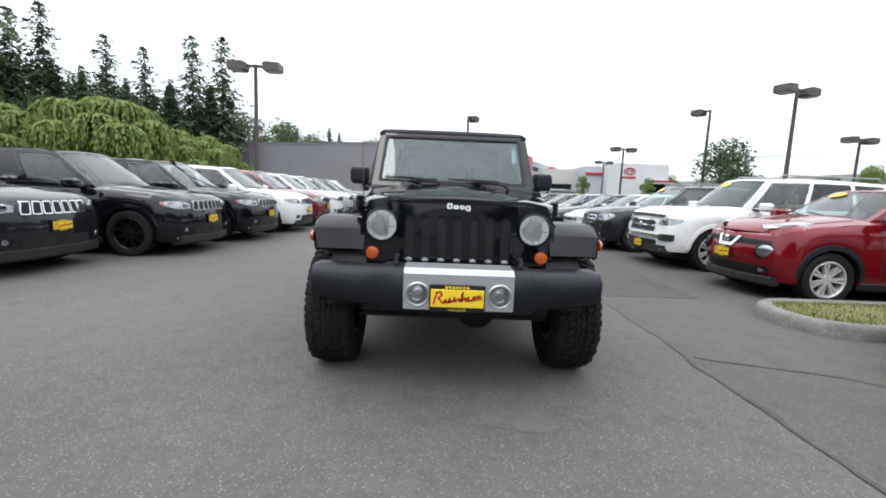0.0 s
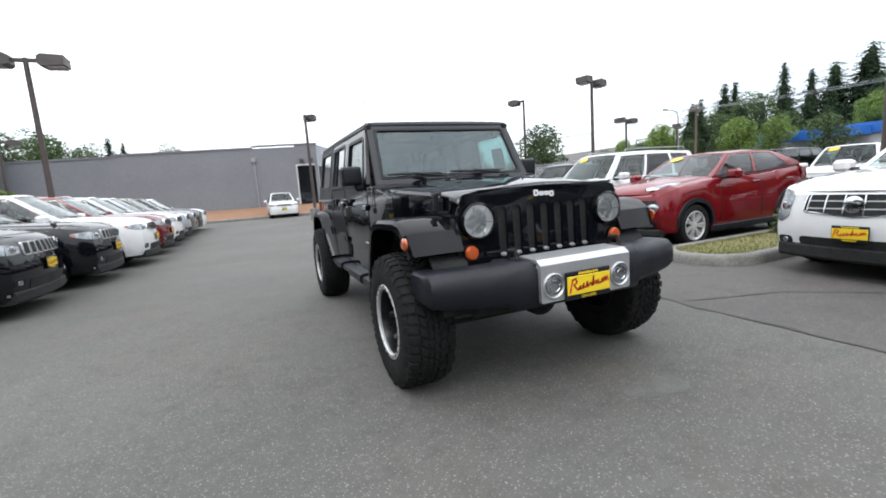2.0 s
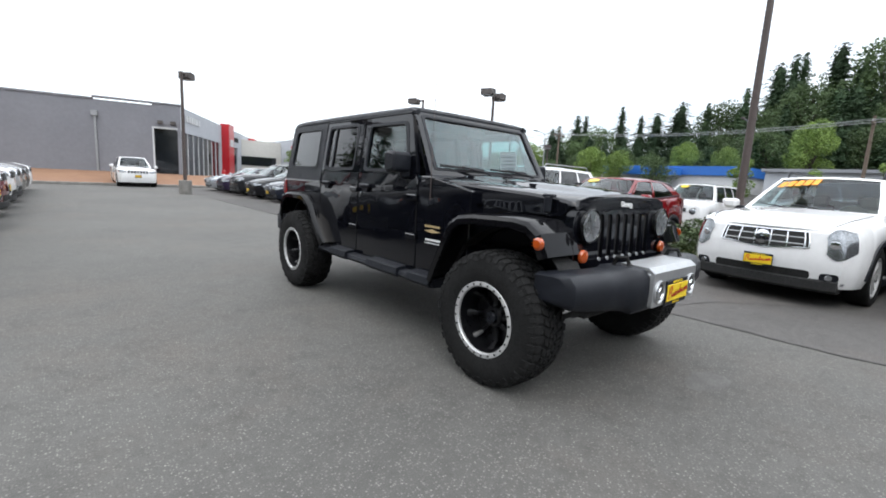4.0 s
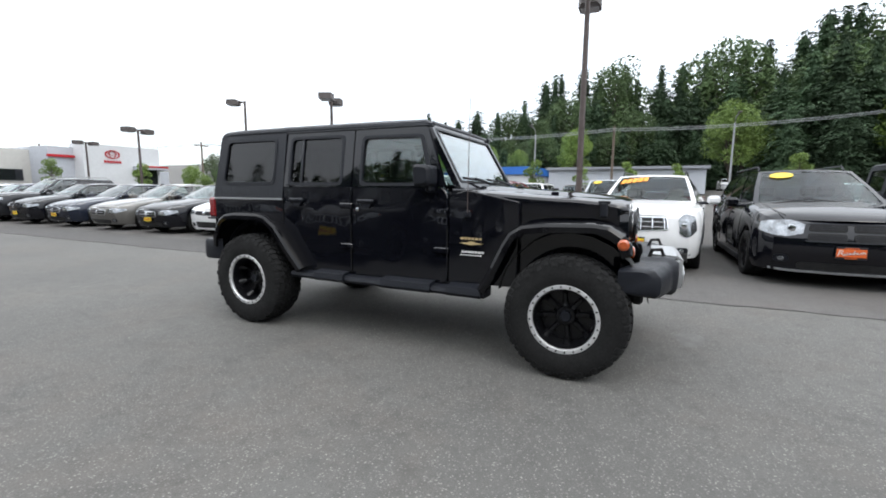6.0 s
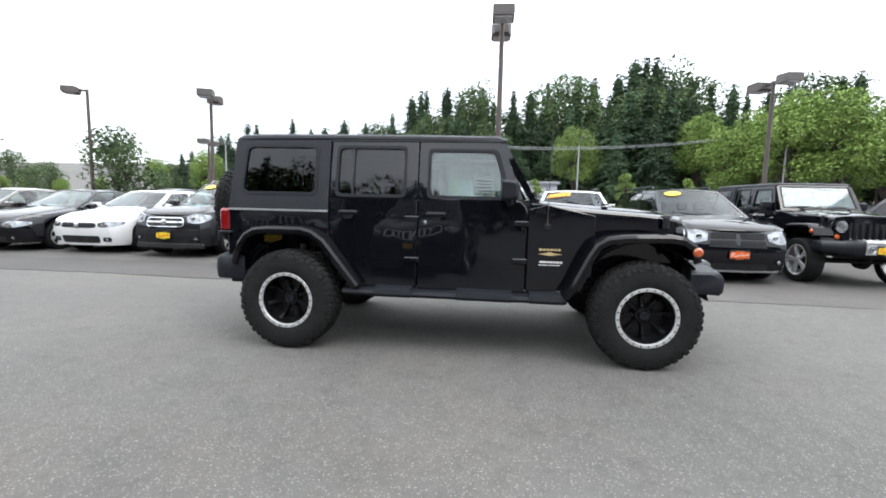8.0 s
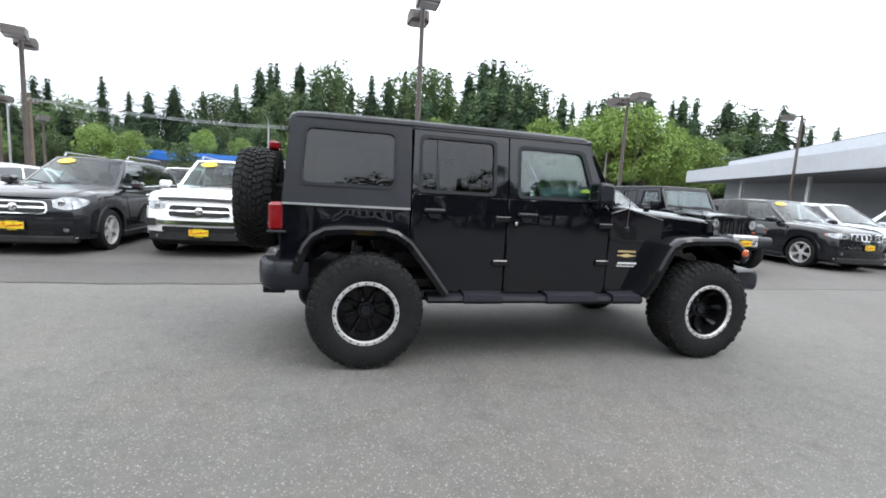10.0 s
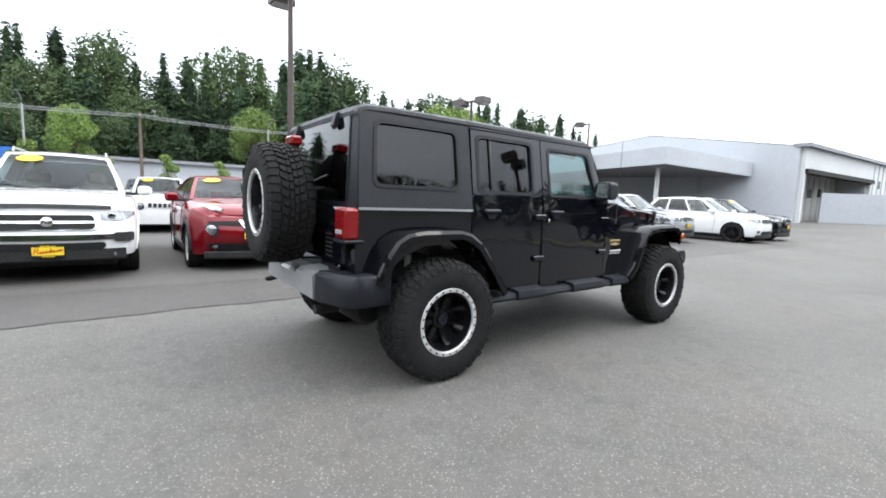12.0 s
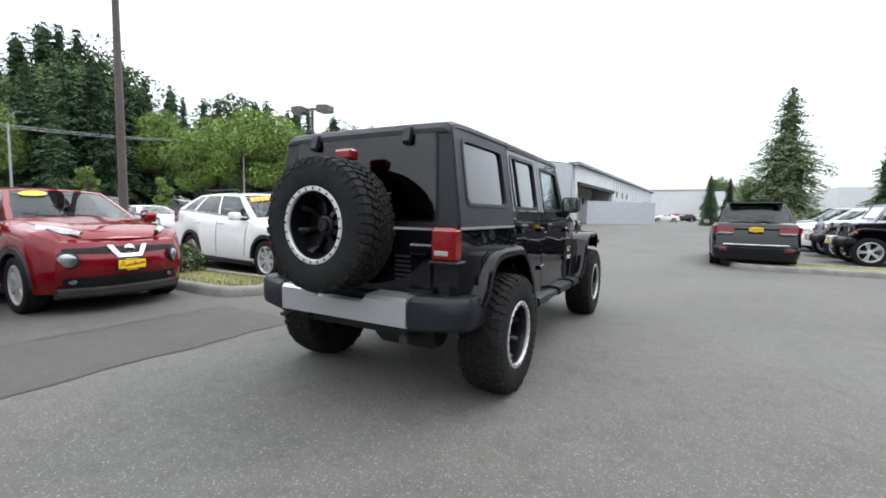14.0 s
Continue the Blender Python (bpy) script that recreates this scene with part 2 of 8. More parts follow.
M = dict(
    asphalt=asphalt_material("asphalt_worn", (0.091, 0.088, 0.082), (0.041, 0.039, 0.036), (0.245, 0.235, 0.215)),
    asphalt2=asphalt_material("asphalt_darker", (0.078, 0.073, 0.069), (0.034, 0.031, 0.030), (0.185, 0.172, 0.160)),
    asphalt3=asphalt_material("asphalt_patch", (0.056, 0.052, 0.049), (0.027, 0.025, 0.024), (0.135, 0.126, 0.118)),
    seal=material("crack_sealer", (0.055, 0.051, 0.048), 0.9, vary=0.4, scale=5, world_size=True),
    kerb=material("kerb_concrete", (0.205, 0.197, 0.182), 0.9, vary=0.5, scale=4, bump=0.5, bump_scale=45, world_size=True),
    grass=material("dry_lawn", (0.101, 0.117, 0.035), 0.95, colour2=(0.195, 0.164, 0.070), scale=2.2, bump=0.8, bump_scale=70, world_size=True),
    blade=material("grass_blade", (0.109, 0.133, 0.031), 0.8, colour2=(0.211, 0.179, 0.078), scale=3, world_size=True),
    mulch=material("bark_mulch", (0.156, 0.074, 0.039), 0.95, colour2=(0.234, 0.133, 0.078), scale=1.5, bump=0.8, bump_scale=12, world_size=True),
    black=paint("paint_black", (0.0034, 0.0037, 0.0056), coat=0.90, wave=0.07),
    charcoal=paint("paint_charcoal", (0.013, 0.0135, 0.016), metal=0.3, coat=0.85),
    grey=paint("paint_grey", (0.12, 0.115, 0.105), metal=0.35),
    silver=paint("paint_silver", (0.36, 0.38, 0.40), metal=0.6),
    white=paint("paint_white", (0.64, 0.64, 0.64)),
    red=paint("paint_red", (0.14, 0.003, 0.007), metal=0.25, coat=0.9),
    maroon=paint("paint_maroon", (0.12, 0.008, 0.012), metal=0.3),
    purple=paint("paint_plum", (0.020, 0.012, 0.035), metal=0.3),
    navy=paint("paint_navy", (0.012, 0.016, 0.028), metal=0.3),
    blackplastic=material("black_plastic", (0.0085, 0.0098, 0.0140), 0.44, spec=0.26, vary=0.3, scale=4, bump=0.15, bump_scale=300),
    hardtop=material("textured_hardtop", (0.0090, 0.0105, 0.0150), 0.46, spec=0.30, vary=0.25, scale=3, bump=0.25, bump_scale=420),
    flare=material("flare_plastic", (0.005, 0.005, 0.006), 0.34, coat=0.50, vary=0.2, scale=3, spec=0.0),
    under=material("underbody_dark", (0.006, 0.006, 0.006), 0.8, vary=0.4, scale=6),
    rubber=material("tyre_rubber", (0.014, 0.014, 0.014), 0.8, spec=0.15, vary=0.45, scale=7, bump=0.2, bump_scale=90),
    rim_black=material("rim_satin_black", (0.004, 0.004, 0.005), 0.30, spec=0.32, vary=0.2, scale=8),
    rim_silver=material("rim_machined", (0.530, 0.530, 0.530), 0.35, metal=0.45, vary=0.15, scale=20),
    chrome=material("chrome", (0.75, 0.76, 0.78), 0.10, metal=1.0, vary=0.1, scale=10),
    silver_trim=material("silver_trim", (0.429, 0.437, 0.445), 0.38, metal=0.7, vary=0.12, scale=5),
    reflector=material("lamp_reflector", (0.90, 0.91, 0.93), 0.30, metal=1.0, vary=0.12, scale=30),
    lampglass=material("headlamp_lens", (0.40, 0.42, 0.44), 0.16, metal=0.8, coat=1.0, vary=0.88, scale=9),
    amber=material("amber_lens", (0.40, 0.065, 0.008), 0.15, coat=1.0, vary=0.25, scale=40),
    tail=material("red_lens", (0.17, 0.004, 0.006), 0.25, coat=0.5, spec=0.3, vary=0.3, scale=25),
    yellow=material("yellow_plate", (0.686, 0.484, 0.016), 0.4, vary=0.06, scale=10),
    orange=material("orange_plate", (0.608, 0.109, 0.016), 0.4, vary=0.1, scale=10),
    numeral=material("orange_numeral", (0.72, 0.27, 0.012), 0.5),
    redink=material("red_print", (0.50, 0.015, 0.02), 0.5),
    whiteink=material("white_print", (0.624, 0.624, 0.624), 0.5),
    goldink=material("gold_print", (0.484, 0.367, 0.187), 0.4, metal=0.3),
    seat=material("seat_cloth", (0.035, 0.035, 0.038), 0.9, vary=0.3, scale=12),
    seat_tan=material("seat_tan", (0.156, 0.133, 0.109), 0.85, vary=0.3, scale=12),
    paper=material("white_paper", (0.585, 0.601, 0.585), 0.7, vary=0.12, scale=30),
    wall_grey=material("stucco_grey", (0.183, 0.187, 0.207), 0.92, vary=0.12, scale=0.5, bump=0.3, bump_scale=25, world_size=True),
    wall_light=material("panel_light_grey", (0.390, 0.406, 0.437), 0.8, vary=0.10, scale=0.4, bump=0.15, bump_scale=18, world_size=True),
    wall_white=material("panel_white", (0.515, 0.523, 0.530), 0.75, vary=0.10, scale=0.4, bump=0.1, bump_scale=18, world_size=True),
    wall_cream=material("panel_cream", (0.46, 0.45, 0.42), 0.8, vary=0.12, scale=0.4, world_size=True),
    soffit=material("soffit_grey", (0.234, 0.242, 0.265), 0.85, vary=0.15, scale=0.8, world_size=True),
    metalroof=material("metal_roof", (0.234, 0.242, 0.257), 0.5, metal=0.3, vary=0.2, scale=0.6, world_size=True),
    redpanel=material("red_panel", (0.390, 0.009, 0.016), 0.35, vary=0.12, scale=0.6, world_size=True),
    bluepanel=material("blue_fascia", (0.023, 0.125, 0.429), 0.4, vary=0.15, scale=0.6, world_size=True),
    darkglass=material("dark_glazing", (0.012, 0.014, 0.017), 0.06, vary=0.3, scale=0.8, world_size=True),
    pole=material("bronze_pole", (0.066, 0.048, 0.043), 0.55, vary=0.3, scale=1.2, bump=0.1),
    lamphead=material("bronze_lamp_head", (0.078, 0.066, 0.062), 0.55, vary=0.25, scale=3),
    lamplens=material("lamp_lens_off", (0.273, 0.273, 0.281), 0.3, vary=0.2, scale=9),
    galv=material("galvanised", (0.328, 0.335, 0.343), 0.5, metal=0.6, vary=0.25, scale=3),
    wood=material("weathered_pole_wood", (0.133, 0.101, 0.078), 0.9, vary=0.4, scale=3, bump=0.4, bump_scale=20),
    crate=material("pallet_wood", (0.328, 0.234, 0.133), 0.9, vary=0.35, scale=4, bump=0.3, bump_scale=30),
    bark=material("tree_bark", (0.074, 0.058, 0.047), 0.95, vary=0.5, scale=2, bump=0.6, bump_scale=14),
    needles=material("conifer_needles", (0.034, 0.060, 0.034), 0.85, colour2=(0.062, 0.100, 0.050), scale=0.5, random_tint=0.40, spec=0.2),
    needles_pale=material("conifer_needles_pale", (0.105, 0.150, 0.080), 0.85, colour2=(0.170, 0.215, 0.105), scale=0.9, random_tint=0.1),
    needles_west=material("pine_needles", (0.062, 0.090, 0.056), 0.85, colour2=(0.100, 0.135, 0.078), scale=0.6, random_tint=0.15, spec=0.2),
    leaves=material("broadleaf_dark", (0.034, 0.066, 0.020), 0.75, colour2=(0.066, 0.106, 0.030), scale=0.7, random_tint=0.22),
    leaves_bright=material("broadleaf_bright", (0.085, 0.150, 0.024), 0.7, colour2=(0.165, 0.235, 0.046), scale=0.7, random_tint=0.15),
    leaves_willow=material("willow_leaves", (0.078, 0.121, 0.020), 0.75, colour2=(0.156, 0.195, 0.043), scale=0.9),
    hedge=material("shrub_leaves", (0.027, 0.051, 0.016), 0.7, colour2=(0.066, 0.094, 0.031), scale=5),
    signal=material("signal_yellow", (0.507, 0.281, 0.016), 0.5, vary=0.1),
)
GLASS = glass_material("window_glass", (0.70, 0.80, 0.78), 0.078, 0.92)
GLASS_CLEAR = glass_material("clear_lens", (0.97, 0.98, 0.98), 0.04, 0.9)
GLASS_TINT = glass_material("privacy_glass", (0.14, 0.15, 0.17), 0.046, 1.9)
GLASS_FLAT = glass_material("flat_screen_glass", (0.58, 0.74, 0.76), 0.066, 2.0)
GLASS_SHIELD = glass_material("windscreen_glass", (0.58, 0.74, 0.75), 0.040, 1.0)


# ---- mesh tools ----
class G:
    """Collects verts and faces of one mesh."""

    def __init__(self):
        self.v, self.f = [], []

    def add(self, v, f, m=None):
        o = len(self.v)
        self.v += [tuple(m @ Vector(p)) for p in v] if m else [tuple(p) for p in v]
        self.f += [tuple(i + o for i in q) for q in f]
        return self

    def box(self, x0, x1, y0, y1, z0, z1, b=0.0, m=None):
        x0, x1, y0, y1, z0, z1 = min(x0, x1), max(x0, x1), min(y0, y1), max(y0, y1), min(z0, z1), max(z0, z1)
        if b <= 0:
            v = [(x, y, z) for x in (x0, x1) for y in (y0, y1) for z in (z0, z1)]
            f = [(0, 1, 3, 2), (4, 6, 7, 5), (0, 4, 5, 1), (2, 3, 7, 6), (0, 2, 6, 4), (1, 5, 7, 3)]
            return self.add(v, f, m)
        b = min(b, (x1 - x0) * 0.45, (y1 - y0) * 0.45, (z1 - z0) * 0.45)
        v, idx = [], {}
        for i, x in ((0, x0), (1, x1)):
            for j, y in ((0, y0), (1, y1)):
                for k, z in ((0, z0), (1, z1)):
                    sx, sy, sz = b * (1 - 2 * i), b * (1 - 2 * j), b * (1 - 2 * k)
                    for a, p in (("x", (x, y + sy, z + sz)), ("y", (x + sx, y, z + sz)), ("z", (x + sx, y + sy, z))):
                        idx[i, j, k, a] = len(v)
                        v.append(p)
        f = []
        for s in (0, 1):
            f.append([idx[s, j, k, "x"] for j, k in ((0, 0), (0, 1), (1, 1), (1, 0))])
            f.append([idx[i, s, k, "y"] for i, k in ((0, 0), (0, 1), (1, 1), (1, 0))])
            f.append([idx[i, j, s, "z"] for i, j in ((0, 0), (0, 1), (1, 1), (1, 0))])
            for q in (0, 1):
                f.append([idx[s, q, 0, "x"], idx[s, q, 1, "x"], idx[s, q, 1, "y"], idx[s, q, 0, "y"]])
                f.append([idx[s, 0, q, "x"], idx[s, 1, q, "x"], idx[s, 1, q, "z"], idx[s, 0, q, "z"]])
                f.append([idx[0, s, q, "y"], idx[1, s, q, "y"], idx[1, s, q, "z"], idx[0, s, q, "z"]])
        for i in (0, 1):
            for j in (0, 1):
                for k in (0, 1):
                    f.append([idx[i, j, k, a] for a in "xyz"])
        return self.add(v, f, m)

    def prism(self, poly, axis, a, b, m=None, inset=0.0):
        """A polygon of the two other axes, pushed from a to b along axis. inset: chamfer at the b end."""
        def at(p, d):
            return (d, p[0], p[1]) if axis == "x" else (p[0], d, p[1]) if axis == "y" else (p[0], p[1], d)
        n = len(poly)
        if inset:
            cx, cy = sum(p[0] for p in poly) / n, sum(p[1] for p in poly) / n
            small = []
            for p in poly:
                d = math.hypot(p[0] - cx, p[1] - cy)
                k = max(0.2, 1 - inset / max(d, 1e-6))
                small.append((cx + (p[0] - cx) * k, cy + (p[1] - cy) * k))
            mid = b - math.copysign(min(inset, abs(b - a) * 0.6), b - a)
            rings = [[at(p, a) for p in poly], [at(p, mid) for p in poly], [at(p, b) for p in small]]
        else:
            rings = [[at(p, a) for p in poly], [at(p, b) for p in poly]]
        return self.loft(rings, m=m)

    def loft(self, rings, closed=True, caps=True, m=None):
        n = len(rings[0])
        v = [p for r in rings for p in r]
        f = []
        for i in range(len(rings) - 1):
            for j in range(n if closed else n - 1):
                k = (j + 1) % n
                f.append((i * n + j, i * n + k, (i + 1) * n + k, (i + 1) * n + j))
        if caps:
            f.append(tuple(range(n)))
            f.append(tuple((len(rings) - 1) * n + j for j in range(n)))
        return self.add(v, f, m)

    def lathe(self, prof, n, m=None, closed=False):
        """prof: (radius, height) along z."""
        v, f = [], []
        for r, z in prof:
            for j in range(n):
                a = 2 * math.pi * j / n
                v.append((r * math.cos(a), r * math.sin(a), z))
        c = len(prof)
        for i in range(c if closed else c - 1):
            for j in range(n):
                k = (j + 1) % n
                f.append((i * n + j, i * n + k, (i + 1) % c * n + k, (i + 1) % c * n + j))
        if not closed:
            f.append(tuple(range(n)))
            f.append(tuple((c - 1) * n + j for j in range(n)))
        return self.add(v, f, m)

    def tube(self, path, r, n=8):
        rings = []
        for i, p in enumerate(path):
            a, b = Vector(path[max(i - 1, 0)]), Vector(path[min(i + 1, len(path) - 1)])
            d = (b - a).normalized()
            s = d.cross(Vector((0, 0, 1)) if abs(d.z) < 0.9 else Vector((1, 0, 0))).normalized()
            u = s.cross(d)
            q = r[i] if isinstance(r, (list, tuple)) else r
            rings.append([Vector(p) + q * (math.cos(2 * math.pi * j / n) * s + math.sin(2 * math.pi * j / n) * u) for j in range(n)])
        return self.loft(rings)

    def grid(self, fn, nu, nv, skip=None):
        o = [[fn(i / nu, j / nv) for j in range(nv + 1)] for i in range(nu + 1)]
        v = [p for r in o for p in r]
        f = [(i * (nv + 1) + j, (i + 1) * (nv + 1) + j, (i + 1) * (nv + 1) + j + 1, i * (nv + 1) + j + 1)
             for i in range(nu) for j in range(nv) if not (skip and skip(i, j))]
        return self.add(v, f)

    def mirror(self):
        """Adds a copy mirrored in x."""
        o = len(self.v)
        self.v += [(-x, y, z) for x, y, z in self.v]
        self.f += [tuple(reversed([i + o for i in q])) for q in self.f]
        return self

    def move(self, dx, dy, dz):
        self.v = [(x + dx, y + dy, z + dz) for x, y, z in self.v]
        return self


def mesh_of(name, g, mat, angle=35, smooth=True, recalc=True):
    me = bpy.data.meshes.new(name)
    me.from_pydata(g.v, [], g.f)
    if recalc:
        bm = bmesh.new()
        bm.from_mesh(me)
        bmesh.ops.recalc_face_normals(bm, faces=bm.faces)
        bm.to_mesh(me)
        bm.free()
    if smooth:
        me.shade_smooth()
        me.set_sharp_from_angle(angle=radians(angle))
    me.materials.append(mat)
    return me


def part(name, g, mat, parent=None, label="", angle=35, shadow=True):
    """Links one mesh object under a thing or a part."""
    me = g if isinstance(g, bpy.types.Mesh) else mesh_of(name, g, mat, angle)
    ob = new(name, me)
    ob.parent = parent
    ob.visible_shadow = shadow
    return tagged(ob, label)


def thing(name, m, label, category, group="", kind=""):
    ob = new(name)
    ob.matrix_basis = m
    ob.empty_display_size = 0.2
    return tagged(ob, label, category, group, kind)


def structure(name, g, mat, label, category=""):
    ob = new(name, mesh_of(name, g, mat))
    return tagged(ob, label, category or name.split("_")[0], kind="structure")


def lerp(a, b, k):
    return a + (b - a) * k


def curve1(pts, x):
    """Straight-line interpolation in (x, y) pairs."""
    if x <= pts[0][0]:
        return pts[0][1]
    for (a, p), (b, q) in zip(pts, pts[1:]):
        if x <= b:
            return p + (q - p) * (x - a) / max(b - a, 1e-9)
    return pts[-1][1]


def smooth01(k):
    k = max(0.0, min(1.0, k))
    return k * k * (3 - 2 * k)


# ---- the lot: ground, paving, islands ----
def ground_z(x, y):
    """Height of the terrain: a level lot, a wooded hill to the east, a gentle rise to the south."""
    z = 0.55 * smooth01((-13 - y) / 18.0)
    if x > 46:
        z += 1.6 * smooth01((x - 46) / 9.0) + 13.0 * smooth01((x - 66) / 90.0)
    return z


g = G()
xs = [-3000, -900, -300, -120, -60, -30, -15, -8, -4, 0, 4, 8, 15, 25, 36, 46, 49, 52, 55, 60, 66, 75, 85, 95, 110, 130, 160, 250, 900, 3000]
ys = [-3000, -900, -300, -150, -90, -60, -40, -31, -27, -24, -21, -18, -15, -13, -8, -4, 0, 4, 8, 15, 25, 40, 60, 90, 150, 300, 900, 3000]
g.add([(x, y, ground_z(x, y)) for x in xs for y in ys],
      [(i * len(ys) + j, (i + 1) * len(ys) + j, (i + 1) * len(ys) + j + 1, i * len(ys) + j + 1) for i in range(len(xs) - 1) for j in range(len(ys) - 1)])
structure("ground", g, M["asphalt"], "worn grey asphalt of a car dealer's lot", "ground")


def seam_x(y):
    """The ragged edge between the two layers of asphalt."""
    return 1.93 + 0.025 * math.sin(1.9 * y) + 0.018 * math.sin(5.3 * y + 1.0) + 0.010 * math.sin(13.7 * y)


edge = [-12.5 + 0.11 * k for k in range(414)]
g = G().loft([[(seam_x(y), y, -0.05), (34.0, y, -0.05), (34.0, y, 0.004), (seam_x(y) + 0.01, y, 0.004)] for y in edge])
structure("pavement_east", g, M["asphalt2"], "darker strip of asphalt under the parked row", "pavement")


def patch_x(y):
    """The far edge of the relaid strip along the seam."""
    return 3.38 + 0.05 * math.sin(0.8 * y) + 0.020 * math.sin(4.1 * y + 2.0) + 0.012 * math.sin(11.3 * y)


strip = [5.45 + 0.11 * k for k in range(150)]
g = G().loft([[(seam_x(y) + 0.012, y, -0.04), (patch_x(y), y, -0.04), (patch_x(y), y, 0.0075), (seam_x(y) + 0.018, y, 0.0075)] for y in strip])
structure("pavement_patch", g, M["asphalt3"], "dark relaid strip of asphalt along the seam", "pavement")
rnd = random.Random(5)
g = G()
ws_ = [max(0.002, 0.007 + 0.010 * math.sin(0.9 * y) + rnd.uniform(-0.008, 0.009)) for y in edge]
for k in range(413):
    y0, y1, xa, xb, wa, wb = edge[k], edge[k + 1], seam_x(edge[k]), seam_x(edge[k + 1]), ws_[k], ws_[k + 1]
    g.add([(xa - wa, y0, 0.006), (xa + wa, y0, 0.006), (xb + wb, y1, 0.006), (xb - wb, y1, 0.006)], [(0, 1, 2, 3)])
structure("paving_seam", g, M["seal"], "dark sealed seam between two asphalt layers", "seam")
for k, (pts, w) in enumerate((([(1.97, 3.3), (2.9, 3.0), (3.6, 2.35), (3.95, 1.6)], 0.010), ([(3.36, 5.4), (3.35, 6.6), (3.40, 7.6), (3.42, 9.2), (3.36, 12.0)], 0.016),
                              ([(-1.5, -1.6), (-2.8, -2.5), (-3.8, -2.9), (-6.5, -3.2)], 0.012), ([(-0.5, -6.4), (1.5, -5.8), (3.6, -5.6)], 0.012),
                              ([(1.96, 6.70), (2.27, 6.74), (2.8, 6.62), (3.29, 6.63)], 0.014))):
    g = G()
    fine = []
    for a, b in zip(pts, pts[1:]):
        fine += [(lerp(a[0], b[0], i / 5) + rnd.uniform(-0.02, 0.02), lerp(a[1], b[1], i / 5) + rnd.uniform(-0.02, 0.02)) for i in range(5)]
    for a, b in zip(fine, fine[1:]):
        d = Vector((b[0] - a[0], b[1] - a[1], 0)).normalized()
        s = Vector((-d.y, d.x, 0)) * w * rnd.uniform(0.6, 1.3)
        z = Vector((0, 0, 0.0095 if min(a[0], b[0]) > 1.9 else 0.003))
        pa, pb = Vector((*a, 0)) + z, Vector((*b, 0)) + z
        g.add([pa - s, pa + s, pb + s, pb - s], [(0, 1, 2, 3)])
    structure("pavement_crack", g, M["seal"], "thin dark crack in the asphalt", "crack")
g = G()
blob = [(0.53 * math.cos(a) * rnd.uniform(0.75, 1.1), 0.30 * math.sin(a) * rnd.uniform(0.75, 1.1)) for a in [i * math.pi / 12 for i in range(24)]]
g.add([(0.36 + 0.42 * x, 2.24 + 0.42 * y, 0.0025) for x, y in blob], [tuple(range(24))])
structure("oil_stain", g, material("oil_stain", (0.095, 0.091, 0.086), 0.8, vary=0.3, scale=9, world_size=True), "faint dark oil stain on asphalt", "stain")


def island(name, outline, label, lawn_label, blades):
    """A kerbed bed: rounded concrete kerb round a lawn."""
    n = len(outline)
    cx, cy = sum(p[0] for p in outline) / n, sum(p[1] for p in outline) / n

    def inset(d):
        out = []
        for i, p in enumerate(outline):
            a, b = Vector((*outline[i - 1], 0)), Vector((*outline[(i + 1) % n], 0))
            t = (b - a).normalized()
            s = Vector((-t.y, t.x, 0))
            if s.dot(Vector((cx - p[0], cy - p[1], 0))) < 0:
                s = -s
            out.append((p[0] + s.x * d, p[1] + s.y * d))
        return out
    g = G()
    rings = [[(*p, z) for p in inset(d)] for d, z in ((0.0, -0.02), (0.01, 0.09), (0.03, 0.125), (0.06, 0.14), (0.14, 0.14), (0.165, 0.125), (0.17, 0.05))]
    g.loft(rings, caps=False)
    structure(name, g, M["kerb"], label, "kerb")
    rim = inset(0.165)
    g = G()
    g.add([(*p, 0.105) for p in rim] + [(lerp(cx, p[0], 0.6), lerp(cy, p[1], 0.6), 0.13) for p in rim] + [(cx, cy, 0.14)],
          [(i, (i + 1) % n, n + (i + 1) % n, n + i) for i in range(n)] + [(n + i, n + (i + 1) % n, 2 * n) for i in range(n)])
    structure(name.replace("kerb", "lawn"), g, M["grass"], lawn_label, "lawn")
    xs_, ys_ = [p[0] for p in rim], [p[1] for p in rim]
    g = G()
    k = 0
    while k < blades:
        x, y = rnd.uniform(min(xs_), max(xs_)), rnd.uniform(min(ys_), max(ys_))
        inside = False
        for i in range(n):
            (xa, ya), (xb, yb) = rim[i - 1], rim[i]
            if (ya > y) != (yb > y) and x < (xb - xa) * (y - ya) / (yb - ya) + xa:
                inside = not inside
        if not inside:
            continue
        k += 1
        a, h, w = rnd.uniform(0, 6.3), rnd.uniform(0.02, 0.055), 0.006
        dx, dy = math.cos(a), math.sin(a)
        g.add([(x - dy * w, y + dx * w, 0.105), (x + dy * w, y - dx * w, 0.105), (x + dx * 0.03, y + dy * 0.03, 0.12 + h)], [(0, 1, 2)])
    ob = new("grass_tufts", mesh_of("grass_tufts", g, M["blade"], recalc=False, smooth=False))
    tagged(ob, "short dry grass blades on the kerbed bed", "grass", kind="stuff")


def capsule(x0, x1, y0, y1, n=7):
    r = (y1 - y0) / 2 * 0.92
    pts = []
    for cx, cy, a0 in ((x1 - r, y1 - r, 0), (x0 + r, y1 - r, 90), (x0 + r, y0 + r, 180), (x1 - r, y0 + r, 270)):
        pts += [(cx + r * math.cos(radians(a0 + 90 * i / n)), cy + r * math.sin(radians(a0 + 90 * i / n))) for i in range(n + 1)]
    return pts


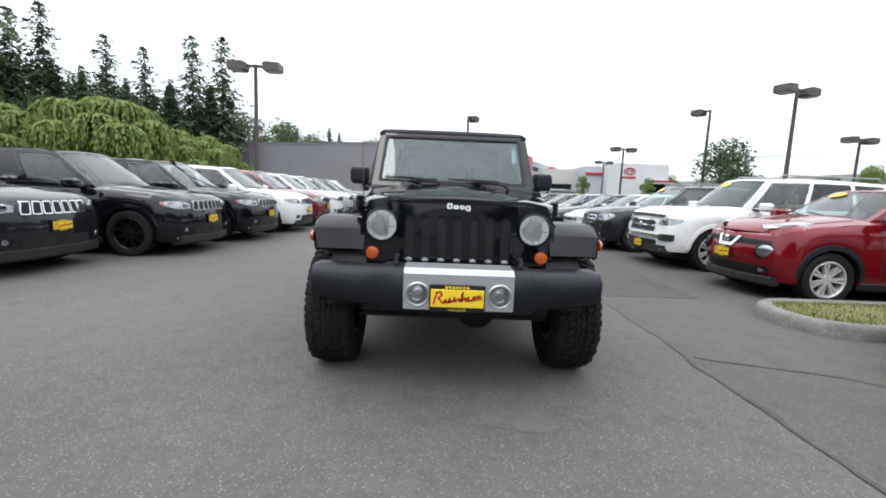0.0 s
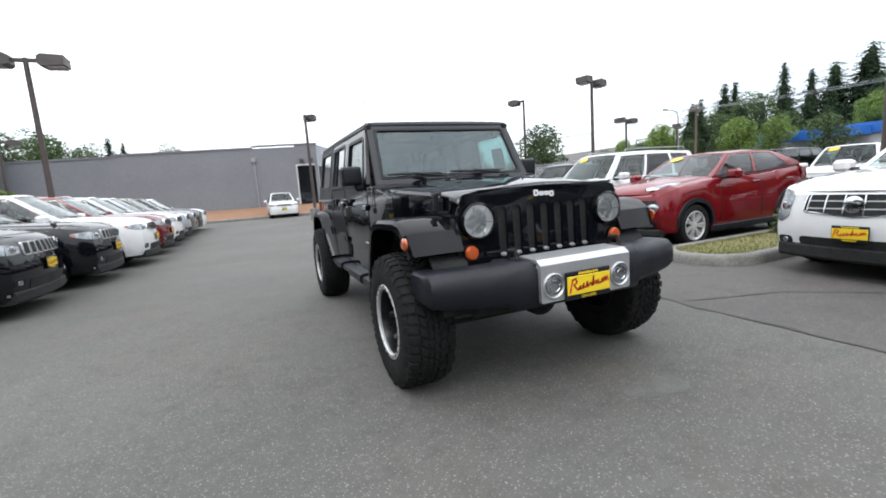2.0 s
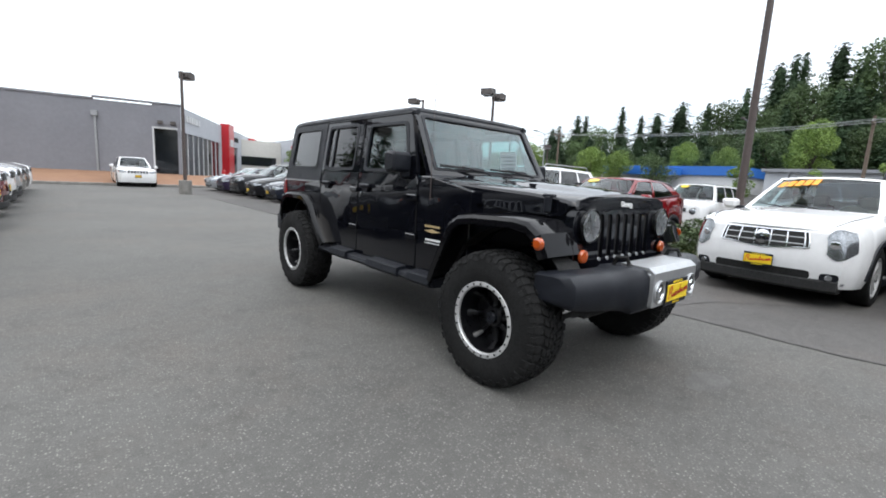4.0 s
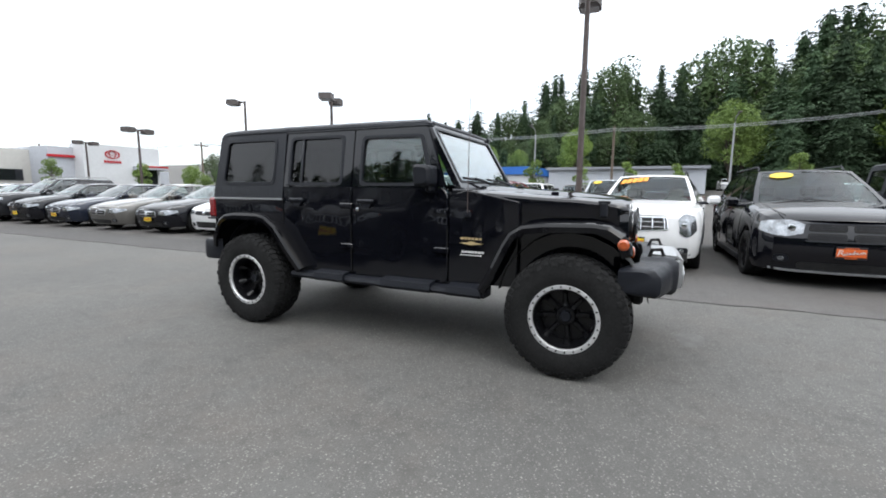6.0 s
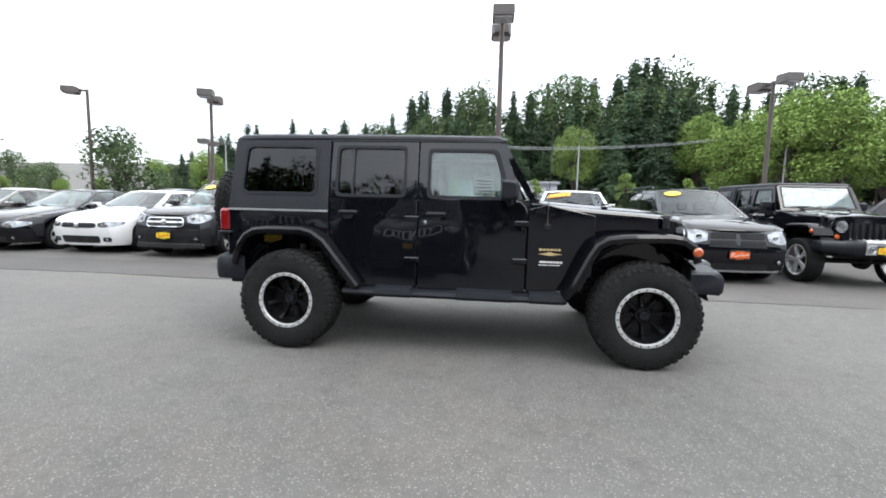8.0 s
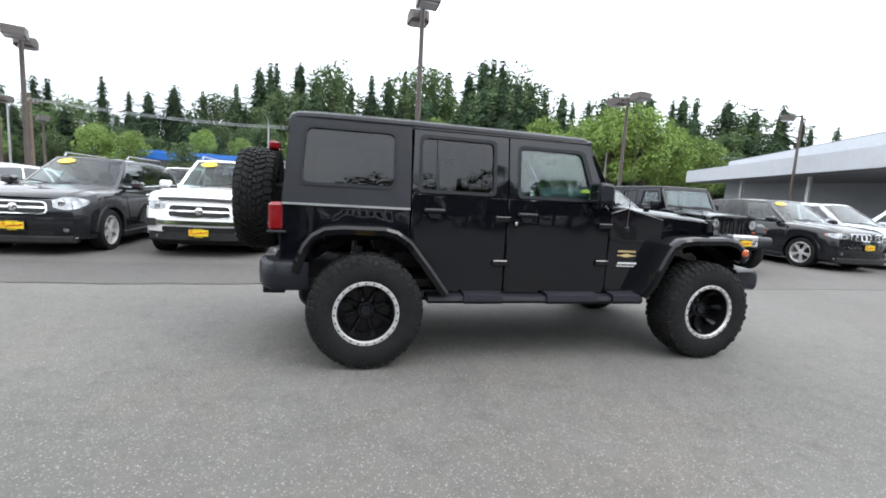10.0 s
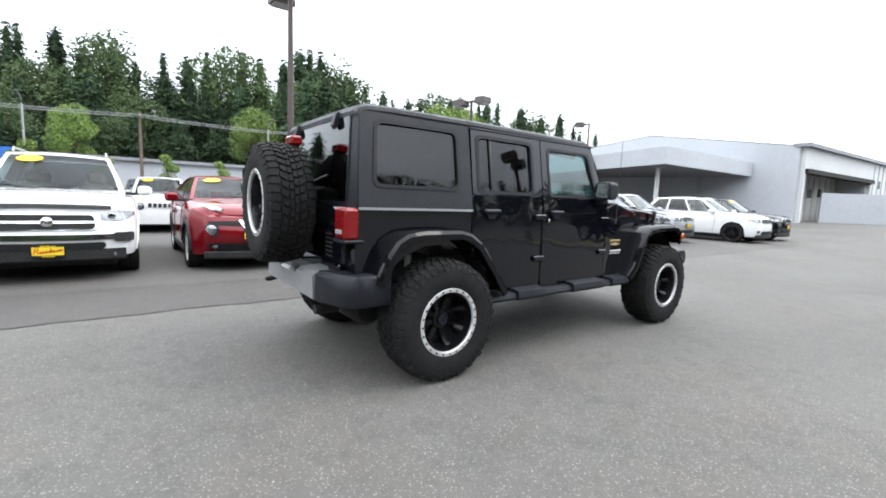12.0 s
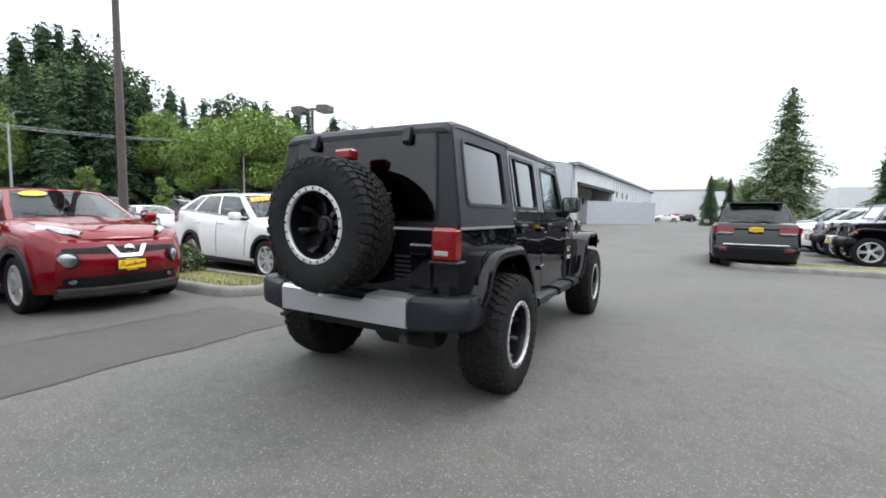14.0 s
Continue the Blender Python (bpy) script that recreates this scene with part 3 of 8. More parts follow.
island("kerb_island_east", capsule(3.55, 8.9, 3.86, 5.12), "rounded grey concrete kerb with worn edge", "patchy dry lawn inside the kerb", 7000)
island("kerb_island_west", capsule(-12.0, -3.05, -5.6, -4.15), "low grey concrete kerb round a narrow bed", "dry yellow-green lawn strip", 2500)
bank = G()


def bank_point(u, v):
    """The mulch bank rises from its kerb to the foot of the grey wall."""
    x = lerp(-14.0, 6.2, u)
    back = 45.4 - (min(x, 4.1) + 20.0) * 5.7 / 24.1 + 0.1
    y = lerp(33.3, back, v)
    return (x, y, 0.10 + 0.62 * smooth01(v) + 0.03 * math.sin(2.3 * x) * math.sin(2.9 * y))


bank.grid(bank_point, 24, 8)
bank.loft([[bank_point(1, v), (6.5, lerp(33.3, 39.7, v), -0.05)] for v in (0, 0.25, 0.5, 0.75, 1)], closed=False, caps=False)
structure("mulch_bed", bank, M["mulch"], "reddish bark mulch bank along the wall", "mulch bed")
g = G().box(-14.0, 6.6, 33.0, 33.3, -0.05, 0.16, 0.03)
structure("kerb_north", g, M["kerb"], "straight pale concrete kerb of the mulch bed", "kerb")

# ---- buildings ----
def wall_run(g, a, b, z0, z1, t=0.25):
    """A wall slab from a to b in plan, thickness t to its left."""
    d = Vector((b[0] - a[0], b[1] - a[1], 0)).normalized()
    s = Vector((-d.y, d.x, 0)) * t
    A, B = Vector((*a, 0)), Vector((*b, 0))
    g.loft([[tuple(p + Vector((0, 0, z))) for p in (A, B, B + s, A + s)] for z in (z0, z1)])
    return g


def on_line(a, b, s, out=0.0, z=0.0):
    """A point s metres along a to b, out metres off to its right."""
    d = Vector((b[0] - a[0], b[1] - a[1], 0)).normalized()
    p = Vector((*a, 0)) + d * s + Vector((d.y, -d.x, 0)) * out
    return (p.x, p.y, z)


def slab_on(g, a, b, s0, s1, z0, z1, o0, o1):
    """A box on the face of a wall line: from s0 to s1 along it, o0 to o1 out of it."""
    base = [on_line(a, b, s, o) for s, o in ((s0, o0), (s1, o0), (s1, o1), (s0, o1))]
    g.loft([[(p[0], p[1], z) for p in base] for z in (z0, z1)])
    return g


PA, PB, PC, PD = (4.1, 39.7), (18.0, 67.3), (-10.0, 78.0), (-20.0, 45.4)
house = thing("dealership_building", pose(0, 0, 0), "long grey stucco showroom with glazed entrance corner", "building")
g = G()
L_S = math.hypot(PA[0] - PD[0], PA[1] - PD[1])
slab_on(g, PD, PA, 0, 9.0, 0, 5.45, 0.0, -0.3)
slab_on(g, PD, PA, 9.0, L_S - 1.75, 0, 5.6, 0.04, -0.3)
slab_on(g, PD, PA, L_S - 1.75, L_S, 4.05, 5.75, 0.08, -0.3)
slab_on(g, PD, PA, L_S - 0.22, L_S, 0, 4.05, 0.08, -0.3)
part("south_wall", g, M["wall_grey"], house)
g = G()
slab_on(g, PD, PA, 0, 9.0, 5.45, 5.58, 0.06, -0.35)
slab_on(g, PD, PA, 9.0, L_S - 5.2, 5.6, 5.72, 0.10, -0.35)
slab_on(g, PD, PA, L_S - 5.2, L_S + 0.05, 5.75, 5.85, 0.14, -0.35)
part("coping", g, M["wall_grey"], house)
g = slab_on(G(), PD, PA, L_S - 1.75, L_S - 0.22, 0.1, 4.05, -0.22, -0.26)
part("entrance_glazing", g, M["darkglass"], house, "tall dark glazed opening at the corner")
g = G()
slab_on(g, PD, PA, L_S - 1.80, L_S - 1.70, 0, 4.1, 0.11, -0.2)
slab_on(g, PD, PA, L_S - 1.75, L_S - 0.2, 4.0, 4.12, 0.11, -0.2)
part("entrance_frame", g, M["wall_white"], house, "white frame round the opening")
g = G()
s0 = 19.6
slab_on(g, PD, PA, s0, s0 + 0.12, 0.3, 4.6, 0.16, 0.04)
slab_on(g, PD, PA, s0 - 0.12, s0 + 0.24, 4.5, 4.85, 0.26, 0.04)
part("downspout", g, M["galv"], house, "pale metal rainwater pipe with box head")
L_E = math.hypot(PB[0] - PA[0], PB[1] - PA[1])
g = G()
slab_on(g, PA, PB, 0.0, L_E, 3.9, 5.7, 0.0, -0.3)
slab_on(g, PA, PB, 12.0, 16.6, 0, 3.9, 0.0, -0.3)
slab_on(g, PA, PB, 20.5, L_E, 0, 3.9, 0.0, -0.3)
part("east_wall", g, M["wall_light"], house)
g = slab_on(G(), PA, PB, 0.3, 12.0, 0.2, 3.9, -0.12, -0.16)
slab_on(g, PA, PB, 16.6, 20.5, 0.2, 3.9, -0.12, -0.16)
part("shopfront_glazing", g, M["darkglass"], house, "dark shopfront glass")
for k in range(9):
    s1 = 0.3 + k * 1.45
    part("mullion", slab_on(G(), PA, PB, s1, s1 + 0.09, 0.2, 3.9, -0.05, -0.17), M["wall_white"], house)
for s1, w, h in ((12.6, 2.4, 5.9), (27.5, 2.4, 5.6)):
    p = part("red_pylon", slab_on(G(), PA, PB, s1, s1 + w, 0.1, h, 0.7, -0.1), M["redpanel"], house, "glossy red entrance pylon")
    part("pylon_sign", slab_on(G(), PA, PB, s1 + 0.5, s1 + w - 0.5, h - 2.2, h - 1.5, 0.76, 0.7), M["wall_white"], p)
for k, (s1, w) in enumerate(((1.2, 0.5), (1.9, 0.45), (2.5, 0.5), (3.2, 0.35), (3.7, 0.5), (4.4, 0.5))):
    part("sign_bar", slab_on(G(), PA, PB, s1, s1 + w, 4.75, 5.25, 0.06, 0.0), M["wall_white"], house)
for s1 in (18.0, 19.0, 20.0):
    part("sign_bar", slab_on(G(), PA, PB, s1, s1 + 0.7, 4.5, 5.0, 0.06, 0.0), M["under"], house)
g = G()
g.add([(*PA, 5.35), (*PB, 5.35), (*PC, 5.35), (*PD, 5.35)], [(0, 1, 2, 3)])
part("roof", g, M["metalroof"], house)
g = G()
wall_run(g, PB, PC, 0, 5.7, 0.3)
wall_run(g, PC, PD, 0, 5.7, 0.3)
part("back_wall", g, M["wall_grey"], house)
for s1 in (L_S - 1.45, L_S - 0.65):
    part("flood_light", slab_on(G(), PD, PA, s1, s1 + 0.35, 4.35, 4.55, 0.36, 0.02), M["lamphead"], house)

# showroom with a white sign tower, further along the street
far = thing("showroom_building", pose(0, 0, 0), "low white and grey showroom with white sign tower", "building")
part("wall", G().box(13.0, 19.3, 60.0, 78.0, 0, 5.1), M["wall_cream"], far)
part("wall", G().box(19.3, 24.2, 56.5, 78.0, 0, 5.4), M["wall_light"], far)
part("fascia", G().box(19.2, 27.4, 56.3, 56.5, 4.35, 4.6), M["redpanel"], far, "thin red fascia line")
part("wall", G().box(24.2, 27.4, 57.4, 78.0, 3.9, 5.0), M["wall_light"], far)
part("glazing", G().box(24.2, 27.4, 58.4, 58.6, 0, 3.9), M["darkglass"], far)
part("wall", G().box(27.5, 31.1, 58.6, 78.0, 0, 5.1), M["wall_white"], far)
part("wall", G().box(31.1, 34.0, 60.6, 78.0, 0, 3.5), M["wall_light"], far)
part("garage_door", G().box(28.3, 29.9, 58.5, 58.62, 0, 3.4), M["wall_cream"], far, "cream roller door")
part("garage_door", G().box(31.6, 33.2, 60.5, 60.62, 0, 1.9), M["darkglass"], far, "dark open service bay")
part("fascia", G().box(27.6, 31.2, 58.4, 58.6, 3.75, 4.0), M["redpanel"], far)
part("window_strip", G().box(13.8, 18.6, 59.9, 60.02, 2.0, 3.1), M["darkglass"], far)
tower = part("sign_tower", G().box(21.5, 29.2, 54.8, 57.2, 0, 5.85, 0.05), M["wall_white"], far, "white sign front")
em = Matrix.Translation((24.2, 54.77, 4.85)) @ pose(0, 0, 0, 90) @ Matrix.Scale(0.74, 4)
for rx_, rz_, dz in ((1.0, 0.62, 0.0), (0.45, 0.60, 0.0), (0.62, 0.26, 0.14)):
    g = G()
    ring = [[(rx_ * k_ * math.cos(a), rz_ * k_ * math.sin(a) + dz, o) for a in [i * math.pi / 16 for i in range(32)]] for k_, o in ((0.82, 0.0), (0.82, 0.05), (1.0, 0.05), (1.0, 0.0))]
    g.loft(ring, caps=False, m=em)
    part("emblem_ring", g, M["redpanel"], tower)
for k in range(6):
    part("sign_bar", G().box(23.35 + k * 0.29, 23.57 + k * 0.29, 54.74, 54.80, 3.95, 4.20), M["redpanel"], tower)
part("entrance_glazing", G().box(26.6, 28.8, 54.72, 54.79, 0.1, 3.4), M["darkglass"], tower)
part("entrance_canopy", G().box(26.2, 29.4, 53.6, 54.8, 3.4, 3.75), M["wall_light"], tower)
part("canopy_edge", G().box(26.2, 29.4, 53.56, 53.6, 3.62, 3.80), M["redpanel"], tower)

# warehouse with canopy to the south
GZ = ground_z(8, -31)
shed = thing("service_building", pose(0, 0, 0), "pale metal-clad service building with deep canopy", "building")
S0, S1, S2 = (6.8, -29.6), (16.4, -27.6), (27.0, -25.3)
g = G()
zr = [(S0, 5.75), (S1, 7.1), (S2, 5.5)]
g.loft([[(*p, 0.0) for p, z in zr] + [(*p, z) for p, z in reversed(zr)], [(p[0] - 0.06, p[1] - 0.3, 0.0) for p, z in zr] + [(p[0] - 0.06, p[1] - 0.3, z) for p, z in reversed(zr)]])
part("gable_wall", g, M["wall_light"], shed)
W0, W1 = (6.8, -29.9), (4.0, -80.0)
g = G()
wl_len = math.hypot(W1[0] - W0[0], W1[1] - W0[1])
slab_on(g, W0, W1, 0.0, 0.35, 0, 5.7, 0.0, 0.3)
slab_on(g, W0, W1, 0.35, 15.0, 4.2, 5.7, 0.0, 0.3)
slab_on(g, W0, W1, 15.0, wl_len, 0, 5.7, 0.0, 0.3)
part("recess_wall", slab_on(G(), W0, W1, 0.36, 30.0, 0, 5.7, -2.2, -2.0), M["wall_cream"], shed)
part("recess_end", slab_on(G(), W0, W1, 14.8, 15.0, 0, 5.7, -2.0, 0.0), M["wall_light"], shed)
for k in range(9):
    part("wall_batten", slab_on(G(), W0, W1, 3.0 + 1.3 * k, 3.1 + 1.3 * k, GZ, 4.2, -1.96, -2.0), M["wall_light"], shed)
part("side_wall", g, M["wall_white"], shed)
part("side_door", slab_on(G(), W0, W1, 0.5, 2.6, GZ, GZ + 2.9, -1.90, -1.99), M["under"], shed, "dark open doorway in the bay")
g = G()
for k in range(26):
    slab_on(g, W0, W1, 15.5 + k * 1.3, 15.56 + k * 1.3, GZ, 5.6, 0.36, 0.3)
part("cladding_rib", g, M["wall_light"], shed)
g = slab_on(G(), W0, W1, -0.4, wl_len, 5.7, 5.95, 0.6, -0.4)
part("eave", g, M["soffit"], shed)
part("lean_to_beam", slab_on(G(), W0, W1, 0.1, 15.3, 3.95, 4.25, 0.5, -0.1), M["under"], shed, "dark edge beam of the open bay")
for k, (s0, w_, z_) in enumerate(((8.2, 0.9, 2.5), (10.6, 0.6, 2.6), (17.0, 0.7, 3.6), (20.5, 0.7, 3.6), (24.0, 0.7, 3.6))):
    part("bay_window" if k < 2 else "side_window", slab_on(G(), W0, W1, s0, s0 + w_, z_, z_ + 0.7, -1.93 if k < 2 else 0.34, -1.99 if k < 2 else 0.28), M["darkglass"], shed)
g = G()
g.add([(*S0, 5.8), (*S1, 7.15), (S1[0] - 3, -80, 7.15), (W1[0], -80, 5.8), (*S2, 5.55), (S2[0] - 3, -80, 5.55)], [(0, 1, 2, 3), (1, 4, 5, 2)])
part("roof", g, M["metalroof"], shed)
C0, C1, C2 = (9.5, -17.0), (9.4, -24.2), (30.0, -23.5)
g = G()
can = [(9.5, -17.0), (29.5, -23.5), (30.0, -24.6), (9.3, -29.0)]
g.loft([[(*p, 3.72) for p in can], [(*p, 4.70) for p in can]])
part("canopy", g, M["wall_light"], shed, "deep pale canopy fascia")
g = G()
g.loft([[(lerp(18, p[0], 0.985), lerp(-21, p[1], 0.985), 3.70) for p in can], [(lerp(18, p[0], 0.985), lerp(-21, p[1], 0.985), 3.716) for p in can]])
part("canopy_soffit", g, M["soffit"], shed)
for px_, py_ in ((10.9, -18.9), (17.0, -21.2), (23.2, -22.9)):
    part("canopy_post", G().box(px_ - 0.10, px_ + 0.10, py_ - 0.10, py_ + 0.10, 0.0, 3.72, 0.02), M["wall_white"], shed)
part("shopfront", G().box(12.5, 27.0, -28.0, -27.85, GZ, 3.7), M["wall_light"], shed)
part("canopy_light", G().box(10.4, 11.0, -18.7, -18.4, 3.64, 3.70, 0.01), M["lamplens"], shed)

# white enclosure, pallets and far white buildings to the south
yard = thing("yard_enclosure", pose(0, 0, 0), "white panelled yard enclosure with a grey base", "enclosure")
YA, YB = (5.6, -44.6), (1.0, -41.2)
part("panel", slab_on(slab_on(G(), YA, YB, 0.0, 5.72, 0.5, 2.75, 0.0, -0.12), YA, YB, 5.6, 5.72, 0.5, 2.75, 0.0, 9.0), M["wall_light"], yard)
for k in range(5):
    part("panel_post", slab_on(G(), YA, YB, 0.02 + 1.4 * k, 0.12 + 1.4 * k, 0.5, 2.82, -0.13, -0.2), M["wall_white"], yard)
part("top_rail", slab_on(G(), YA, YB, -0.05, 5.8, 2.75, 2.84, 0.02, -0.22), M["wall_white"], yard)

for k in range(3):
    pl = thing("pallet_stack", pose(6.7 - k * 0.75, -40.2 - 1.5 * k, GZ, 0, 0, 12 * k), "stack of weathered wooden pallets", "pallet", "pallets by the shed")
    for j in range((9, 7, 6)[k]):
        for i in range(5):
            part("slat", G().box(-0.5, 0.5, -0.4 + i * 0.2, -0.28 + i * 0.2, 0.10 + j * 0.15, 0.125 + j * 0.15), M["crate"], pl)
        for i in range(3):
            part("bearer", G().box(-0.5 + i * 0.45, -0.4 + i * 0.45, -0.4, 0.52, 0.0 + j * 0.15, 0.10 + j * 0.15), M["crate"], pl)
farw = thing("white_warehouse", pose(0, 0, 0), "large plain white warehouse beyond the yard", "building")
part("wall", G().box(-7.0, 12.0, -150, -118, 0, 8.4), M["wall_white"], farw)
part("wall", G().box(-20.0, -7.2, -150, -104, 0, 7.2), M["wall_white"], farw)
part("parapet", G().box(-7.1, 12.1, -118.1, -117.8, 8.3, 8.6), M["wall_light"], farw)
part("downpipe", G().box(-7.2, -7.0, -117.9, -117.6, 0, 8.2), M["galv"], farw)
farw2 = thing("white_warehouse", pose(0, 0, 0), "low white warehouse with cream roof edge", "building")
part("wall", G().box(-60, -20.5, -110, -72, 0, 6.0), M["wall_white"], farw2)
part("fascia", G().box(-34, -24, -70.5, -69.8, 3.2, 4.0), M["wall_cream"], farw2)
skip = thing("waste_skip", pose(0.2, -99, 0.55), "red steel waste skip beyond the yard", "skip")
part("body", G().loft([[(-1.1, -0.8, 0.0), (1.1, -0.8, 0.0), (1.1, 0.8, 0.0), (-1.1, 0.8, 0.0)], [(-1.5, -1.0, 1.5), (1.5, -1.0, 1.5), (1.5, 1.0, 1.5), (-1.5, 1.0, 1.5)]]), M["redpanel"], skip)
part("rim", G().box(-1.55, 1.55, -1.05, 1.05, 1.5, 1.58, 0.02), M["redpanel"], skip)

# street buildings to the east
shop = thing("street_shop", pose(0, 0, 0), "low white shop with blue fascia across the street", "building")
part("wall", G().box(52, 66, 16, 34, 1.2, 4.1), M["wall_white"], shop)
part("fascia", G().box(51.7, 66, 15.7, 34.3, 3.5, 4.5), M["bluepanel"], shop, "bright blue fascia band")
part("canopy", G().box(49.5, 51.7, 22, 29, 3.4, 4.2), M["bluepanel"], shop)
shop2 = thing("street_shop", pose(0, 0, 0), "long grey low building across the street", "building")
part("wall", G().box(50, 60, -3, 13.5, 1.2, 4.0), M["wall_light"], shop2)
part("roof_edge", G().box(49.6, 60, -3.3, 13.8, 3.9, 4.2), M["soffit"], shop2)


# ---- lamp posts, poles, wires ----
post = thing("bollard", pose(5.3, 33.15, 0.15), "red painted steel bollard on the kerb", "bollard")
part("pipe", G().lathe([(0.11, -0.05), (0.11, 1.0), (0.09, 1.08), (0.03, 1.11)], 14), M["redpanel"], post)
part("band", G().lathe([(0.114, 0.70), (0.114, 0.82)], 14), M["wall_white"], post, "white reflective band")


def lamp_post(x, y, h, turn, heads=2, label="bronze twin-head car park lamp post"):
    t = thing("lamp_post", pose(x, y, ground_z(x, y), 0, 0, turn), label, "lamp post", "car park lamps")
    part("base", G().lathe([(0.28, -0.05), (0.28, 0.62), (0.25, 0.66), (0.2, 0.66)], 16), M["kerb"], t, "round concrete footing")
    part("pole", G().lathe([(0.085, 0.6), (0.062, h - 0.05)], 12), M["pole"], t)
    sides = (-1, 1) if heads == 2 else (1,)
    part("arm", G().box(-0.55 if heads == 2 else -0.05, 0.55, -0.04, 0.04, h - 0.16, h - 0.06, 0.01), M["pole"], t)
    for s in sides:
        hd = part("lamp_head", G().loft([[(s * 0.30, -0.20, h - 0.24), (s * 0.30, 0.20, h - 0.24), (s * 0.30, 0.20, h - 0.02), (s * 0.30, -0.20, h - 0.02)],
                                         [(s * 0.42, -0.28, h - 0.30), (s * 0.42, 0.28, h - 0.30), (s * 0.42, 0.28, h + 0.02), (s * 0.42, -0.28, h + 0.02)],
                                         [(s * 0.92, -0.28, h - 0.26), (s * 0.92, 0.28, h - 0.26), (s * 0.92, 0.28, h - 0.0), (s * 0.92, -0.28, h - 0.0)]]), M["lamphead"], t)
        part("lens", G().box(s * 0.46, s * 0.88, -0.23, 0.23, h - 0.305, h - 0.265, 0.0), M["lamplens"], hd)
    return t


lamp_post(8.29, 4.31, 6.40, 2, 2, "tall bronze lamp post in the kerbed bed")
lamp_post(13.14, 16.42, 5.65, 20)
lamp_post(14.2, 23.3, 6.2, 115, 1, "bronze single-head car park lamp post")
lamp_post(12.77, -5.32, 5.9, 11)
lamp_post(-6.84, 16.6, 5.65, 0)
lamp_post(1.6, 25.4, 5.7, 60, 1, "bronze single-head car park lamp post")
lamp_post(21.9, 22.7, 4.95, 10)
lamp_post(15.65, -18.2, 6.75, 30, 1, "bronze single-head lamp post by the canopy")
lamp_post(13.4, 31.8, 5.0, 10)
lamp_post(17.5, 46.0, 5.2, 10)
lamp_post(31.0, 26.0, 5.0, 35)
lamp_post(-9.9, -4.9, 6.2, 60)
lamp_post(-14.0, 33.0, 5.6, 30, 1, "bronze single-head lamp post near the grey wall")


def street_lamp(x, y, h, turn):
    t = thing("street_lamp", pose(x, y, ground_z(x, y), 0, 0, turn), "slim galvanised street lamp with curved arm", "street lamp", "street lamps")
    part("pole", G().tube([(0, 0, 0), (0, 0, h - 0.6), (0.15, 0, h - 0.2), (0.6, 0, h), (1.8, 0, h + 0.1)], [0.1, 0.07, 0.06, 0.05, 0.045], 8), M["galv"], t)
    part("lamp_head", G().box(1.7, 2.4, -0.12, 0.12, h + 0.02, h + 0.16, 0.04), M["lamphead"], t)


street_lamp(43.6, -4.2, 8.1, 180)
street_lamp(44.5, 14.0, 8.0, 180)
street_lamp(44.0, 36.0, 8.0, 180)
street_lamp(43.0, -24.0, 8.0, 180)


def utility_pole(x, y, h, turn):
    t = thing("utility_pole", pose(x, y, ground_z(x, y), 0, 0, turn), "weathered wooden utility pole with cross-arm", "utility pole", "poles along the street")
    part("pole", G().lathe([(0.17, 0), (0.11, h)], 10), M["wood"], t)
    part("crossarm", G().box(-1.2, 1.2, -0.06, 0.06, h - 0.7, h - 0.55, 0.01), M["wood"], t)
    for s in (-1.1, -0.5, 0.5, 1.1):
        part("insulator", G().lathe([(0.04, h - 0.55), (0.05, h - 0.45), (0.02, h - 0.4)], 8, Matrix.Translation((s, 0, 0))), M["galv"], t)


POLES = [(49, -60, 9.0), (49, -22, 9.0), (49, 6.3, 8.2), (47, 36, 8.6), (43, 66, 8.6), (37, 100, 9)]
for x, y, h in POLES:
    utility_pole(x, y, h, 0)
for a, b in zip(POLES, POLES[1:]):
    for dx in (-1.1, -0.5, 0.5, 1.1):
        pts = []
        for i in range(13):
            k = i / 12
            pts.append((lerp(a[0], b[0], k) + dx, lerp(a[1], b[1], k), lerp(a[2] - 0.4 + ground_z(a[0], a[1]), b[2] - 0.4 + ground_z(b[0], b[1]), k) - 2.4 * k * (1 - k)))
        wire = new("overhead_wire", mesh_of("overhead_wire", G().tube(pts, 0.016, 5), M["galv"]))
        tagged(wire, "thin black overhead wire between utility poles", "wire", "overhead wires")
sig = thing("traffic_signal", pose(79.5, 74.0, ground_z(79.5, 74.0)), "galvanised signal mast with yellow signal heads", "traffic signal")
part("mast", G().tube([(0, 0, 0), (0, 0, 6.6)], [0.16, 0.12], 8), M["galv"], sig)
part("mast_arm", G().tube([(0, 0, 6.4), (8.0, -10.0, 7.0)], [0.12, 0.08], 8), M["galv"], sig)
for k in (0.45, 0.9):
    part("signal_head", G().box(8.0 * k - 0.3, 8.0 * k + 0.3, -10.0 * k - 0.3, -10.0 * k + 0.3, 5.3, 6.9, 0.06), M["signal"], sig)


# ---- trees ----
def leaf_tri(g, p, size, rn, droop=0.0):
    """One pointed leaf or small twig of leaves."""
    a, b = Vector((rn.gauss(0, 1), rn.gauss(0, 1), rn.gauss(0, 0.6) - droop)).normalized(), Vector((rn.gauss(0, 1), rn.gauss(0, 1), rn.gauss(0, 1))).normalized()
    b = (b - a * a.dot(b)).normalized()
    p = Vector(p)
    g.add([p - a * size * 0.45 - b * size * 0.36, p - a * size * 0.3 + b * size * 0.40, p + a * size * 0.65], [(0, 1, 2)])


